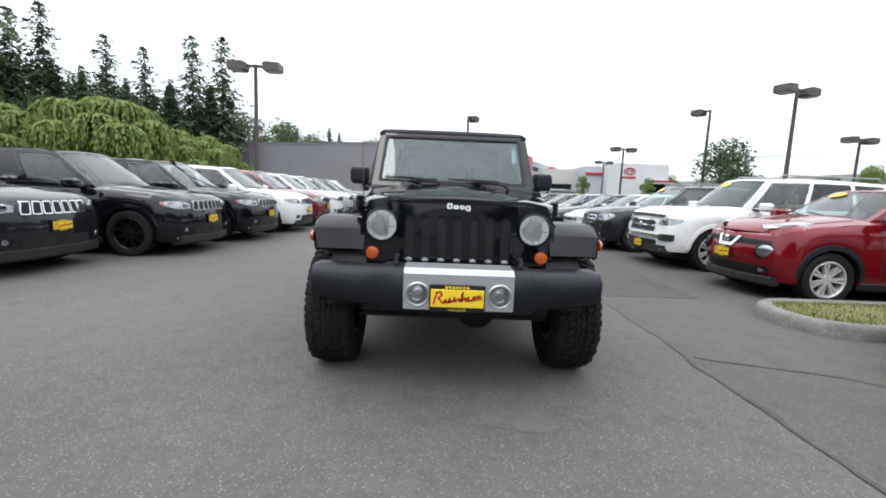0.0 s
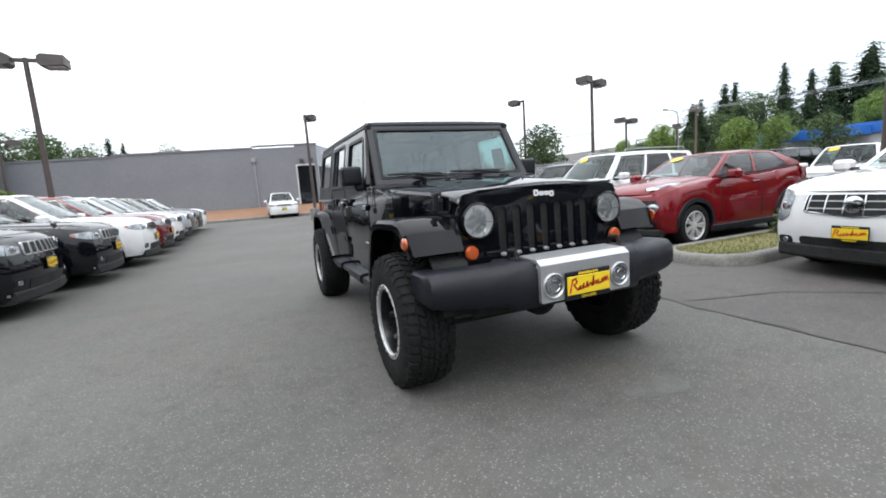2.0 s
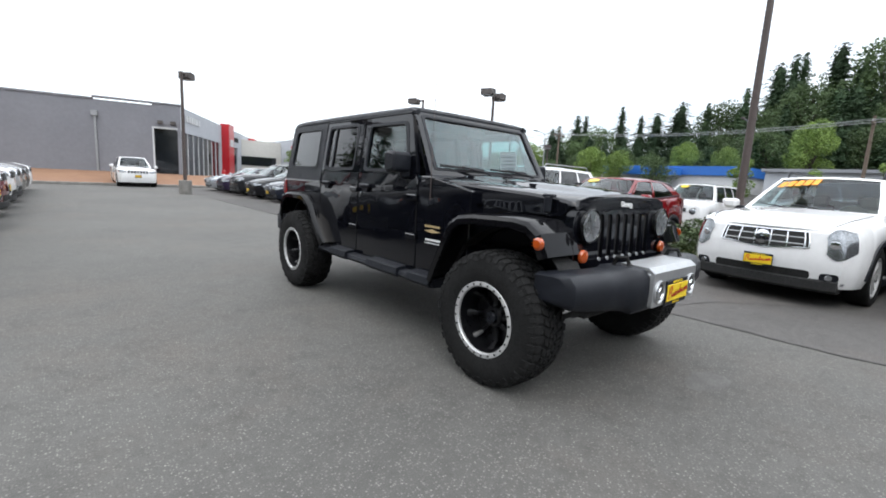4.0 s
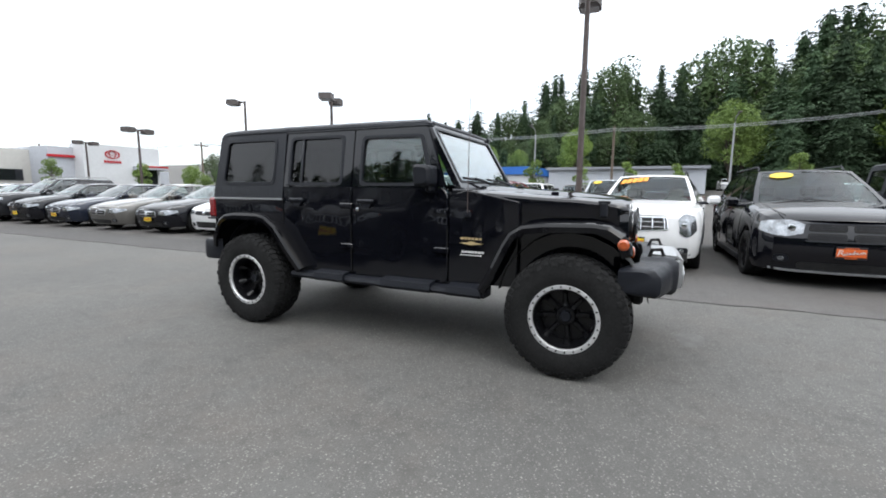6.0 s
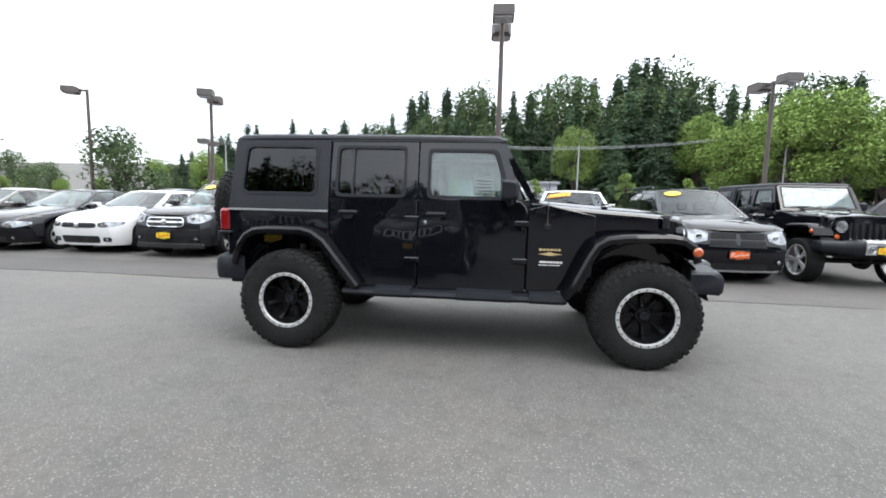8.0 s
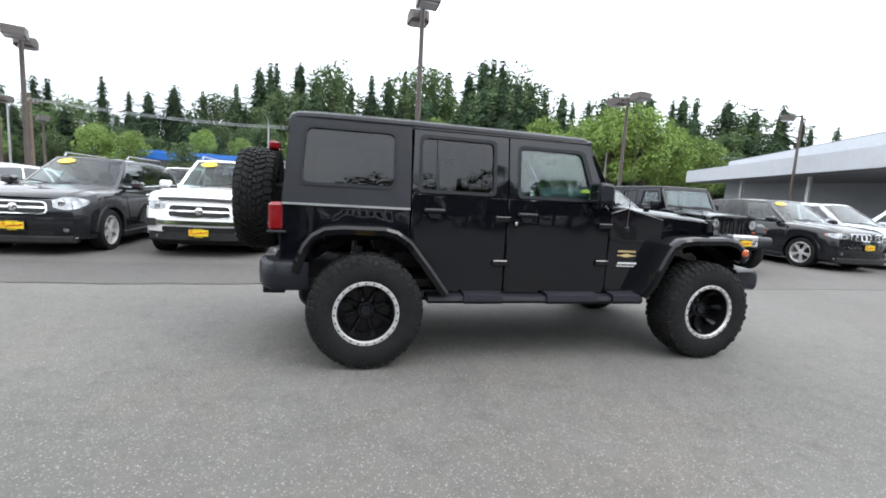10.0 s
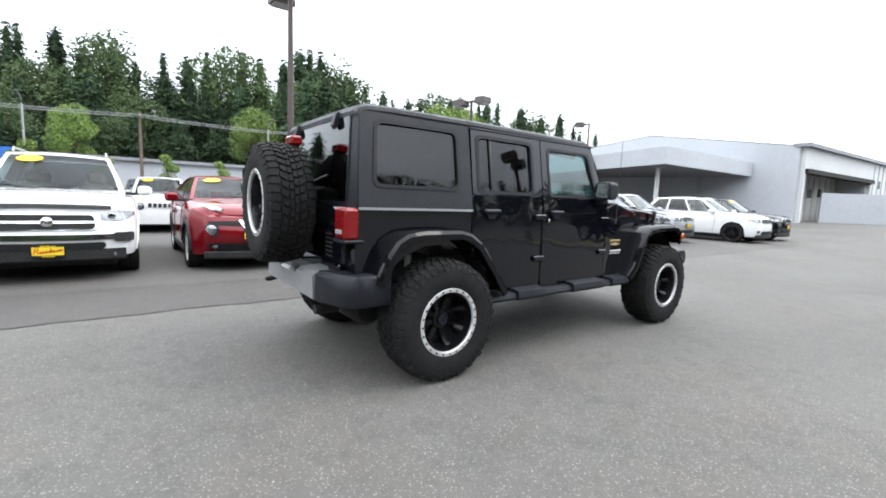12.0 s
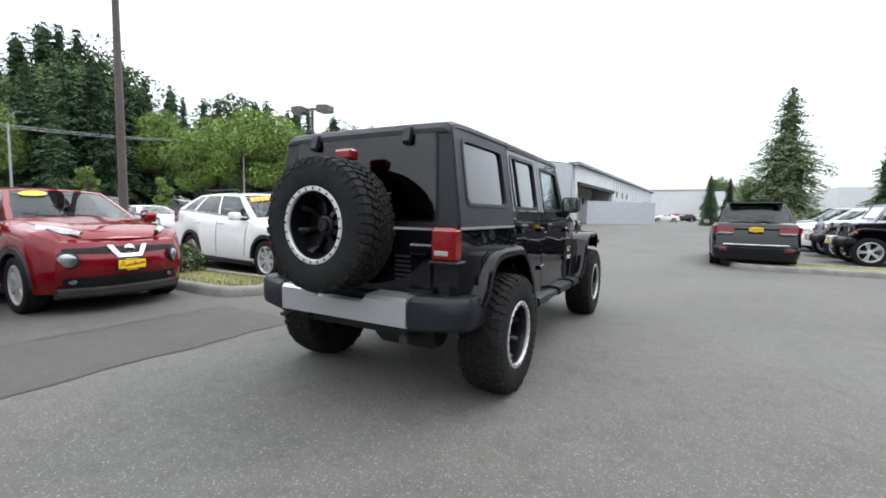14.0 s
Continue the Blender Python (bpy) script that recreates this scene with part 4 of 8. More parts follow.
def conifer(name, h, spread, mat, seed, label, bare=0.08, ragged=0.34, dense=1.0, power=0.66, leaf=1.0, core=0.42):
    """Trunk with whorls of drooping boughs; each bough is a fan of small pointed sprays over a ragged inner skirt."""
    rn = random.Random(seed)
    t = thing(name, pose(0, 0, 0), label, "tree", "trees")
    part("trunk", G().tube([(0, 0, -0.3), (0.05, 0, h * 0.4), (0, 0.06, h * 0.98)], [h * 0.014, h * 0.008, 0.01], 8), M["bark"], t)
    g = G()

    def reach_at(k):
        return spread * ((1 - k) ** power * (0.80 + 0.20 * min(1, k * 6)) * (0.88 + 0.16 * math.sin(15 * k + seed) + 0.08 * math.sin(41 * k + 2 * seed)) + 0.010)
    z = h * bare
    while z < h * 0.985:
        k = (z / h - bare) / (1 - bare)
        reach = reach_at(k)
        n = max(5, int((9.5 - 4.0 * k) * dense))
        a0 = rn.uniform(0, 6.3)
        for i in range(n):
            if rn.random() < ragged * 0.35:
                continue
            a = a0 + 2 * math.pi * i / n + rn.uniform(-0.3, 0.3)
            r = reach * rn.uniform(1 - ragged, 1 + ragged * 0.4)
            tilt = lerp(-0.20, 0.40, k) + rn.uniform(-0.12, 0.10)
            steps = max(2, int(r / (h * 0.019)))
            ca, sa = math.cos(a), math.sin(a)
            for s in range(steps):
                q = (s + rn.uniform(0.3, 0.9)) / steps
                if q < core * 0.7:
                    continue
                w, fan = r * q, r * 0.30 * (1.12 - 0.85 * q)
                zz = z + r * (tilt * q - 0.30 * q * q)
                for side in (-1, -0.35, 0.35, 1):
                    o = side * fan * rn.uniform(0.4, 1.2)
                    size = leaf * h * 0.021 * (1.25 - 0.55 * k) * rn.uniform(0.65, 1.35)
                    b = a + side * rn.uniform(0.3, 0.9)
                    u = Vector((math.cos(b), math.sin(b), rn.uniform(-0.75, 0.15))).normalized()
                    v = Vector((-math.sin(b), math.cos(b), rn.uniform(-0.6, 0.6))).normalized()
                    p = Vector((w * ca - o * sa, w * sa + o * ca, zz + rn.uniform(-0.5, 0.3) * size))
                    g.add([p - u * size * 0.4 - v * size * 0.36, p - u * size * 0.3 + v * size * 0.36, p + u * size * 0.95], [(0, 1, 2)])
        z += h * 0.0175 * rn.uniform(0.7, 1.35) * (1.3 - 0.6 * k) / max(dense, 0.6)
    k = 0.0
    while core and k < 0.93:
        zc, rc = h * lerp(bare, 1.0, k), reach_at(k) * core
        ring = [(rc * (1.25 if j % 2 else 0.7) * rn.uniform(0.8, 1.2) * math.cos(j * math.pi / 8), rc * (1.25 if j % 2 else 0.7) * rn.uniform(0.8, 1.2) * math.sin(j * math.pi / 8), zc - rc * rn.uniform(0.3, 0.8)) for j in range(16)]
        g.add(ring + [(0, 0, zc + h * 0.05)], [(j, (j + 1) % 16, 16) for j in range(16)])
        k += 0.045
    for i in range(4):
        leaf_tri(g, (0, 0, h * (0.965 + 0.006 * i)), h * 0.012, rn)
    part("crown", mesh_of("crown", g, mat, recalc=False, smooth=False), mat, t)
    return t


def broadleaf(name, h, spread, mat, seed, label, lobes=16, leaves=5200, trunk=0.25, size=0.027, droop=0.0):
    rn = random.Random(seed)
    t = thing(name, pose(0, 0, 0), label, "tree", "trees")
    g = G()
    limbs = G().tube([(0, 0, -0.3), (0.03 * h, 0, h * trunk), (0, 0.02 * h, h * 0.62)], [h * 0.022, h * 0.016, h * 0.006], 8)
    balls = []
    for i in range(lobes):
        a, e = rn.uniform(0, 6.3), rn.uniform(0.0, 1.0)
        zc = h * (trunk + 0.12 + (0.80 - trunk) * e)
        rad = spread * (0.62 * math.sin(math.pi * min(1, 0.22 + 0.72 * e)) + 0.05) * rn.uniform(0.5, 1.05)
        balls.append((rad * math.cos(a), rad * math.sin(a), zc, spread * rn.uniform(0.26, 0.46)))
    balls.append((0, 0, h * 0.86, spread * 0.33))
    for x, y, z, r in balls:
        limbs.tube([(0, 0, h * trunk * rn.uniform(0.8, 1.6)), (x * 0.5, y * 0.5, z * 0.8), (x * 0.9, y * 0.9, z)], [h * 0.008, h * 0.005, h * 0.002], 5)
    part("trunk", limbs, M["bark"], t)
    total = sum(b[3] ** 2 for b in balls)
    for x, y, z, r in balls:
        for i in range(int(leaves * r * r / total)):
            d = Vector((rn.gauss(0, 1), rn.gauss(0, 1), rn.gauss(0, 1))).normalized()
            q = r * rn.uniform(0.55, 1.08) ** 0.5
            leaf_tri(g, (x + d.x * q, y + d.y * q, z + d.z * q * 0.85 - droop * r * max(0, q / r - 0.5)), h * size * rn.uniform(0.6, 1.4), rn, droop * 3)
    part("crown", mesh_of("crown", g, mat, recalc=False, smooth=False), mat, t)
    return t


def put(model, x, y, s, turn, sz=1.0, z=None, label=""):
    ob = copy_thing(model, Matrix.Translation((x, y, ground_z(x, y) if z is None else z)) @ pose(0, 0, 0, 0, 0, turn))
    ob.scale = (s, s, s * sz)
    return tagged(ob, label)


FIRS = [conifer("fir_tree", 24, 6.6, M["needles"], 11, "tall dark green fir on the wooded hill"),
        conifer("fir_tree", 24, 5.2, M["needles"], 12, "slender dark fir with ragged drooping branches", ragged=0.45),
        conifer("fir_tree", 24, 7.2, M["needles"], 13, "broad dark fir with uneven crown", bare=0.15, ragged=0.55, power=0.58)]
BROAD = [broadleaf("broadleaf_tree", 15, 5.6, M["leaves"], 21, "dense dark green broadleaf tree on the hill", lobes=30, leaves=7600, size=0.022),
         broadleaf("broadleaf_tree", 14, 4.6, M["leaves_bright"], 22, "bright green broadleaf tree by the street", lobes=30, leaves=10500, size=0.0195)]
PINE = conifer("pine_tree", 15, 2.5, M["needles_west"], 14, "tall airy pine with bare lower trunk behind the lot", bare=0.38, ragged=0.55, dense=0.95, power=0.5, leaf=1.0, core=0.0)
PINE.matrix_basis = pose(-31.5, 36.5, 0)
for k, ob in enumerate(FIRS + BROAD):
    ob.matrix_basis = pose(112, -40 + 7 * k, ground_z(112, -40 + 7 * k) - 2)
SKYLINE = [(50, 4.0), (54, 5.5), (58, 8.6), (61, 8.0), (64, 9.3), (67, 8.6), (70, 9.7), (74, 9.4), (78, 12.2), (81, 14.0), (85, 13.6), (88, 13.8), (91, 12.8),
           (94, 14.8), (97, 14.0), (100, 15.6), (104, 15.6), (107, 16.1), (110, 16.0), (113, 15.0), (116, 14.2), (118, 11.6), (121, 12.8), (125, 12.9),
           (128, 13.2), (132, 11.8), (135, 11.2), (139, 11.4), (143, 9.0), (147, 6.0)]
rnd = random.Random(77)
az = 50.0
row = 0
while az < 147:
    for dist, frac in ((96, 1.0), (84, 0.80), (74, 0.58)):
        a = az + rnd.uniform(-0.9, 0.9)
        top = curve1(SKYLINE, a) * frac * (rnd.uniform(0.96, 1.10) if frac == 1.0 else rnd.uniform(0.88, 1.04))
        d = dist * rnd.uniform(0.95, 1.06)
        x, y = -2.5 + d * math.sin(radians(a)), 4.5 + d * math.cos(radians(a))
        hh = 1.26 + d * math.tan(radians(top)) - ground_z(x, y)
        if hh < 3:
            continue
        if (frac == 1.0 and row % 7) or frac < 1.0 and rnd.random() < (0.84 if frac > 0.7 else 0.55):
            wide = lerp(1.55, 1.0, smooth01((hh - 8) / 12))
            put(rnd.choice(FIRS), x, y, hh / 24 * wide, rnd.uniform(0, 360), 1 / wide)
        else:
            put(BROAD[0], x, y, hh / 15, rnd.uniform(0, 360), rnd.uniform(0.9, 1.1))
    az += 1.75
    row += 1
for a, d, top in ((83, 66, 8.0), (100, 60, 10.0), (102.5, 66, 8.0), (113.8, 62, 10.8), (117.0, 57, 9.2), (119.4, 60, 10.6), (122.3, 55, 12.2), (126.2, 56, 12.2), (129.5, 60, 9.8), (133, 62, 8.2),
                  (72, 60, 6.0), (65, 55, 5.0), (76, 62, 5.5), (62, 52, 5.4), (54, 60, 5.6), (49, 75, 4.3)):
    x, y = -2.5 + d * math.sin(radians(a)), 4.5 + d * math.cos(radians(a))
    hh = 1.26 + d * math.tan(radians(top)) - ground_z(x, y)
    put(BROAD[1], x, y, hh / 14, rnd.uniform(0, 360), 1.0)
for a, d, top, k in ((103.8, 66, 13.2, 0), (106.2, 63, 14.6, 2), (108.4, 61, 15.0, 2), (110.6, 63, 14.4, 0), (112.6, 66, 12.8, 2), (105.0, 58, 9.5, 2), (109.6, 57, 10.5, 2)):
    x, y = -2.5 + d * math.sin(radians(a)), 4.5 + d * math.cos(radians(a))
    put(FIRS[k], x, y, (1.26 + d * math.tan(radians(top)) - ground_z(x, y)) / 24, rnd.uniform(0, 360))
# left wood behind the west row
for a, d, top, kind in ((-43, 46, 14.9, 0), (-40.2, 50, 10.9, 1), (-36.1, 47, 14.3, 2), (-32.9, 50, 13.8, 1), (-28.5, 48, 15.8, 1), (-25.5, 48, 16.2, 0), (-47, 46, 15.5, 2), (-52, 45, 16, 0),
                        (-30.6, 55, 11, 2), (-38, 55, 11, 0), (-57, 45, 16, 1), (-26.8, 56, 11, 2), (-34.5, 58, 10.5, 0), (-44.8, 56, 12, 1)):
    x, y = d * math.sin(radians(a)), d * math.cos(radians(a))
    if top > 13:
        put(PINE, x, y, (1.25 + d * math.tan(radians(top))) / 15, rnd.uniform(0, 360))
    else:
        put(FIRS[kind], x, y, (1.25 + d * math.tan(radians(top))) / 24, rnd.uniform(0, 360))
for a, d, top in ((-41, 44, 7.5), (-34, 60, 8.0), (-24, 62, 8.5), (-50, 44, 9.0), (-29, 42, 5.4), (-26.5, 62, 7.5), (-45.5, 46, 8), (-38, 58, 9.6), (-42.5, 60, 10.2), (-31, 58, 8.8), (-36, 63, 9.4), (-28, 60, 8.2), (-33, 52, 7.2)):
    x, y = d * math.sin(radians(a)), d * math.cos(radians(a))
    put(BROAD[0] if top > 6 else BROAD[1], x, y, (1.25 + d * math.tan(radians(top))) / 14.5, rnd.uniform(0, 360))
# tall trees west of the lot
for k in range(51):
    a = -154 + 2.0 * k
    d = rnd.uniform(40, 50)
    top = curve1([(-160, 10), (-152, 11), (-140, 14), (-126, 18.0), (-114, 20.5), (-100, 20.8), (-80, 20.3), (-67, 20.0), (-60, 21.5), (-54, 20)], a) * rnd.uniform(0.88, 1.05)
    x, y = -1 + d * math.sin(radians(a)), 5.5 + d * math.cos(radians(a))
    if k % 3:
        put(BROAD[0], x, y, (1.5 + d * math.tan(radians(top))) / 15.5, rnd.uniform(0, 360))
    else:
        put(rnd.choice(FIRS), x, y, (1.5 + d * math.tan(radians(top))) / 24, rnd.uniform(0, 360))


def weeping(name, h, spread, mat, seed, label, mounds=20, strands=2900):
    """Rounded mounds from which strings of narrow leaves hang."""
    rn = random.Random(seed)
    t = thing(name, pose(0, 0, 0), label, "tree", "trees")
    limbs, g, tops = G().tube([(0, 0, -0.2), (0.1, 0, h * 0.3), (0, 0.1, h * 0.7)], [0.2, 0.15, 0.05], 8), G(), []
    for i in range(mounds):
        a, q = 2.4 * i, math.sqrt((i + 0.4) / mounds)
        tops.append((spread * 0.78 * q * math.cos(a), spread * 0.78 * q * math.sin(a), h * (0.70 - 0.34 * q * q) * rn.uniform(0.9, 1.08), spread * rn.uniform(0.24, 0.34)))
        limbs.tube([(0, 0, h * 0.3), (tops[-1][0] * 0.5, tops[-1][1] * 0.5, tops[-1][2] * 0.85), tops[-1][:3]], [0.09, 0.06, 0.02], 5)
    part("trunk", limbs, M["bark"], t)
    for i in range(strands):
        x, y, z, r = tops[i % mounds]
        a, e = rn.uniform(0, 6.3), rn.uniform(0.0, 1.0) ** 0.6
        n = 9
        reach, fall = r * rn.uniform(0.5, 1.15), r * rn.uniform(0.9, 1.9)
        for k in range(n):
            q = (k + rn.uniform(0, 0.8)) / n
            d = e * r * 0.5 + reach * (1 - (1 - q) ** 2) * 0.6
            p = Vector((x + d * math.cos(a) + rn.uniform(-0.05, 0.05), y + d * math.sin(a) + rn.uniform(-0.05, 0.05), max(0.15, z + r * 0.75 * math.sqrt(max(0, 1 - (e * 0.6) ** 2)) - fall * q * q)))
            u = Vector((math.cos(a) * (1 - q), math.sin(a) * (1 - q), -0.35 - 1.3 * q + rn.uniform(-0.3, 0.3))).normalized()
            b = Vector((rn.gauss(0, 1), rn.gauss(0, 1), rn.gauss(0, 0.4)))
            b = (b - u * u.dot(b)).normalized()
            s = rn.uniform(0.10, 0.20)
            g.add([p - u * s, p + b * s * 0.36, p + u * s, p - b * s * 0.36], [(0, 1, 2, 3)])
    part("crown", mesh_of("crown", g, mat, recalc=False, smooth=False), mat, t)
    return t


willow = weeping("willow_tree", 8.0, 4.8, M["leaves_willow"], 31, "yellow-green drooping willow behind the parked row")
willow.matrix_basis = pose(-20.5, 28.0, 0)
put(willow, -25.5, 27.5, 0.95, 120, 0.9)
put(willow, -16.5, 31.0, 0.7, 200)
# trees beyond the grey building
for a, d, top, kind in ((-13.6, 95, 7.5, 0), (-12.4, 95, 7.0, 1), (-19.0, 90, 8.0, 2), (-17.5, 92, 7.2, 0), (-8.0, 98, 6.6, 2), (-15.5, 95, 6.7, 2)):
    x, y = d * math.sin(radians(a)), d * math.cos(radians(a))
    put(FIRS[kind] if kind != 2 else BROAD[0], x, y, (1.25 + d * math.tan(radians(top))) / (24 if kind != 2 else 15), rnd.uniform(0, 360), 1.0)
# small trees in and round the lot
maple = broadleaf("street_tree", 4.5, 1.9, M["leaves"], 41, "small young broadleaf tree with airy crown", lobes=30, leaves=3400, trunk=0.2, size=0.032)
maple.matrix_basis = pose(15.2, 22.9, 0)
slim = broadleaf("street_tree", 5.0, 1.3, M["leaves_bright"], 42, "slim bright green street tree", lobes=18, leaves=2400, trunk=0.2, size=0.030)
slim.matrix_basis = pose(44.8, -9.5, ground_z(44.8, -9.5))
for x, y, s, mdl in ((44.5, 4.5, 0.9, slim), (45, 9.0, 0.8, slim), (45, 0.0, 0.85, slim), (45, -16, 0.9, slim), (44.5, 22.0, 1.1, maple), (44.0, 28.0, 1.0, slim), (30.0, 33.0, 0.8, maple), (24.6, 50.5, 0.8, slim),
                     (17.5, 52.0, 0.8, slim), (45.0, -32.0, 0.8, slim), (44.6, 14.0, 1.0, slim), (31.0, 66.0, 0.9, maple), (38.0, 55.0, 1.0, maple), (46.0, 62.0, 1.2, maple), (52.0, 75.0, 1.4, maple), (42.0, 78.0, 1.3, maple)):
    put(mdl, x, y, s, rnd.uniform(0, 360))
cedar = conifer("cedar_tree", 10.6, 4.1, M["needles_pale"], 51, "tall pale green spruce standing alone by the yard", bare=0.02, ragged=0.34, dense=1.5, power=0.78, leaf=0.8)
cedar.matrix_basis = pose(-8.2, -31.5, 0.4)
yew = conifer("cone_conifer", 5.0, 1.15, M["needles"], 52, "small dense dark cone-shaped conifer", bare=0.0, ragged=0.1, dense=1.5, power=0.7)
yew.matrix_basis = pose(-3.9, -41.0, 0.5)
put(yew, -5.6, -42.5, 0.95, 40)
put(FIRS[0], -22.0, -60.0, 0.42, 10)
put(BROAD[0], -9.0, -120.0, 0.75, 10)
put(BROAD[0], -17.0, -112.0, 0.6, 80)
put(BROAD[1], -6.3, -34.0, 0.30, 80)
for x, y, s in ((36.8, 60.0, 0.33), (39.4, 60.5, 0.24), (41.6, 60.0, 0.22), (44.0, 58.0, 0.24), (47.5, 56.0, 0.26)):
    put(BROAD[1], x, y, s, 70 * s * x)
# shrub in the kerbed bed
bush = thing("shrub", pose(6.45, 4.42, 0.12), "dense rounded dark green shrub in the bed", "shrub")
g, rn = G(), random.Random(3)
for i in range(2600):
    d = Vector((rn.gauss(0, 1), rn.gauss(0, 1), abs(rn.gauss(0, 1)))).normalized()
    q = rn.uniform(0.5, 1.0) ** 0.4 * (1 + 0.18 * math.sin(5 * d.x + 3 * d.y))
    leaf_tri(g, (0.62 * q * d.x, 0.48 * q * d.y, 0.62 * q * d.z), 0.06 * rn.uniform(0.6, 1.5), rn)
part("crown", mesh_of("crown", g, M["hedge"], recalc=False, smooth=False), M["hedge"], bush)
part("stem", G().tube([(0, 0, -0.05), (0.02, 0, 0.3)], [0.04, 0.02], 6), M["bark"], bush)


# ---- cars ----
WHEELS = {}


def wheel_meshes(r, w, style):
    """Shared tyre and rim meshes; axle along y, outer face towards +y."""
    key = (r, w, style)
    if key in WHEELS:
        return WHEELS[key]
    rr = r * 0.70
    m = pose(0, 0, 0, -90)
    prof = [(rr, -w * 0.42), (rr + 0.02, -w * 0.5), (r * 0.93, -w * 0.5), (r * 0.985, -w * 0.44), (r, -w * 0.36), (r, -w * 0.05), (r * 0.985, -w * 0.03), (r * 0.985, w * 0.03), (r, w * 0.05),
            (r, w * 0.36), (r * 0.985, w * 0.44), (r * 0.93, w * 0.5), (rr + 0.02, w * 0.5), (rr, w * 0.42)]
    tyre = mesh_of("tyre", G().lathe(prof, 40, m, closed=True), M["rubber"], 30)
    g = G()
    g.lathe([(rr + 0.003, -w * 0.40), (rr + 0.003, w * 0.44), (rr - 0.012, w * 0.46), (rr - 0.022, w * 0.42), (rr - 0.03, w * 0.1), (rr - 0.03, -w * 0.4)], 40, m, closed=True)
    g.lathe([(0.055, w * 0.18), (0.075, w * 0.30), (0.06, w * 0.36), (0.03, w * 0.38)], 16, m)
    n = {"five": 5, "ten": 10, "split": 7, "multi": 9}.get(style.split("_")[0], 6)
    for i in range(n):
        a = 2 * math.pi * i / n
        offs = (-0.14, 0.14) if style.startswith("split") or style.startswith("five") else (0.0,)
        for o in offs:
            hw = 0.020 if len(offs) == 2 else 0.030
            ca, sa, cb, sb = math.cos(a + o * 0.4), math.sin(a + o * 0.4), math.cos(a + o), math.sin(a + o)
            A, B = Vector((0.05 * ca, 0.05 * sa, w * 0.32)), Vector(((rr - 0.012) * cb, (rr - 0.012) * sb, w * 0.36))
            d = (B - A).normalized()
            s = Vector((-d.y, d.x, 0)).normalized()
            rings = []
            for p, k in ((A, 1.25), (lerp(A, B, 0.5), 0.85), (B, 1.1)):
                rings.append([p - s * hw * k - Vector((0, 0, 0.03)), p - s * hw * k * 0.7 + Vector((0, 0, 0.008)), p + s * hw * k * 0.7 + Vector((0, 0, 0.008)), p + s * hw * k - Vector((0, 0, 0.03))])
            g.loft(rings, m=m)
    rim = mesh_of("rim", g, M["rim_black"] if style.endswith("_black") else M["rim_silver"], 30)
    disc = mesh_of("brake_disc", G().lathe([(0.03, -0.01), (rr * 0.62, -0.01), (rr * 0.62, 0.01), (0.03, 0.01)], 24, m), M["under"])
    WHEELS[key] = (tyre, rim, disc)
    return WHEELS[key]


def add_wheel(parent, x, y, r, w, style, side):
    tyre, rim, disc = wheel_meshes(r, w, style)
    wl_ = new("wheel")
    wl_.parent = parent
    wl_.matrix_basis = Matrix.Translation((x, y, r)) @ pose(0, 0, 0, 0, 17 * (x > 0) + 5, 0 if side > 0 else 180)
    for nm, me in (("tyre", tyre), ("rim", rim), ("brake_disc", disc)):
        ob = new(nm, me)
        ob.parent = wl_
    return wl_


def dealer_plate(parent, m, kind="yellow"):
    """Dealer's advertising plate: dark frame, coloured card, red brush-stroke lettering as plain shapes."""
    p = part("dealer_plate", G().box(-0.16, 0.16, -0.010, 0.0, -0.08, 0.08, 0.004), M["blackplastic"], parent, "bright %s dealer plate in a dark frame" % kind)
    p.matrix_basis = m
    part("card", G().box(-0.152, 0.152, -0.016, -0.011, -0.050, 0.054, 0.002), M[kind], p)
    g = G()
    ink = "redink" if kind == "yellow" else "whiteink"
    pen = [(-0.135, -0.030), (-0.118, 0.034), (-0.098, 0.040), (-0.088, 0.022), (-0.108, 0.004), (-0.085, -0.024), (-0.066, -0.006), (-0.070, -0.022), (-0.052, -0.018), (-0.042, 0.004), (-0.044, -0.018), (-0.026, -0.014),
           (-0.016, 0.008), (-0.012, -0.014), (0.008, 0.002), (0.018, -0.012), (0.030, 0.036), (0.026, -0.010), (0.044, 0.008), (0.052, -0.008), (0.062, 0.012), (0.068, -0.008), (0.084, -0.004), (0.094, 0.016), (0.100, -0.002), (0.112, 0.020), (0.120, 0.002), (0.128, 0.022), (0.138, 0.004)]
    for (xa, za), (xb, zb) in zip(pen, pen[1:]):
        d = Vector((xb - xa, zb - za)).normalized() * 0.0052
        g.add([(xa - d.y - d.x, -0.018, za + d.x - d.y), (xa + d.y - d.x, -0.018, za - d.x - d.y), (xb + d.y + d.x, -0.018, zb - d.x + d.y), (xb - d.y + d.x, -0.018, zb + d.x + d.y)], [(0, 1, 2, 3)])
    part("lettering", g, M[ink], p)
    g = G()
    for k in range(6):
        g.box(-0.06 + k * 0.021, -0.046 + k * 0.021, -0.0125, -0.0095, -0.072, -0.058)
        g.box(-0.07 + k * 0.025, -0.052 + k * 0.025, -0.0125, -0.0095, 0.060, 0.072)
    part("small_print", g, M[kind], p)
    return p


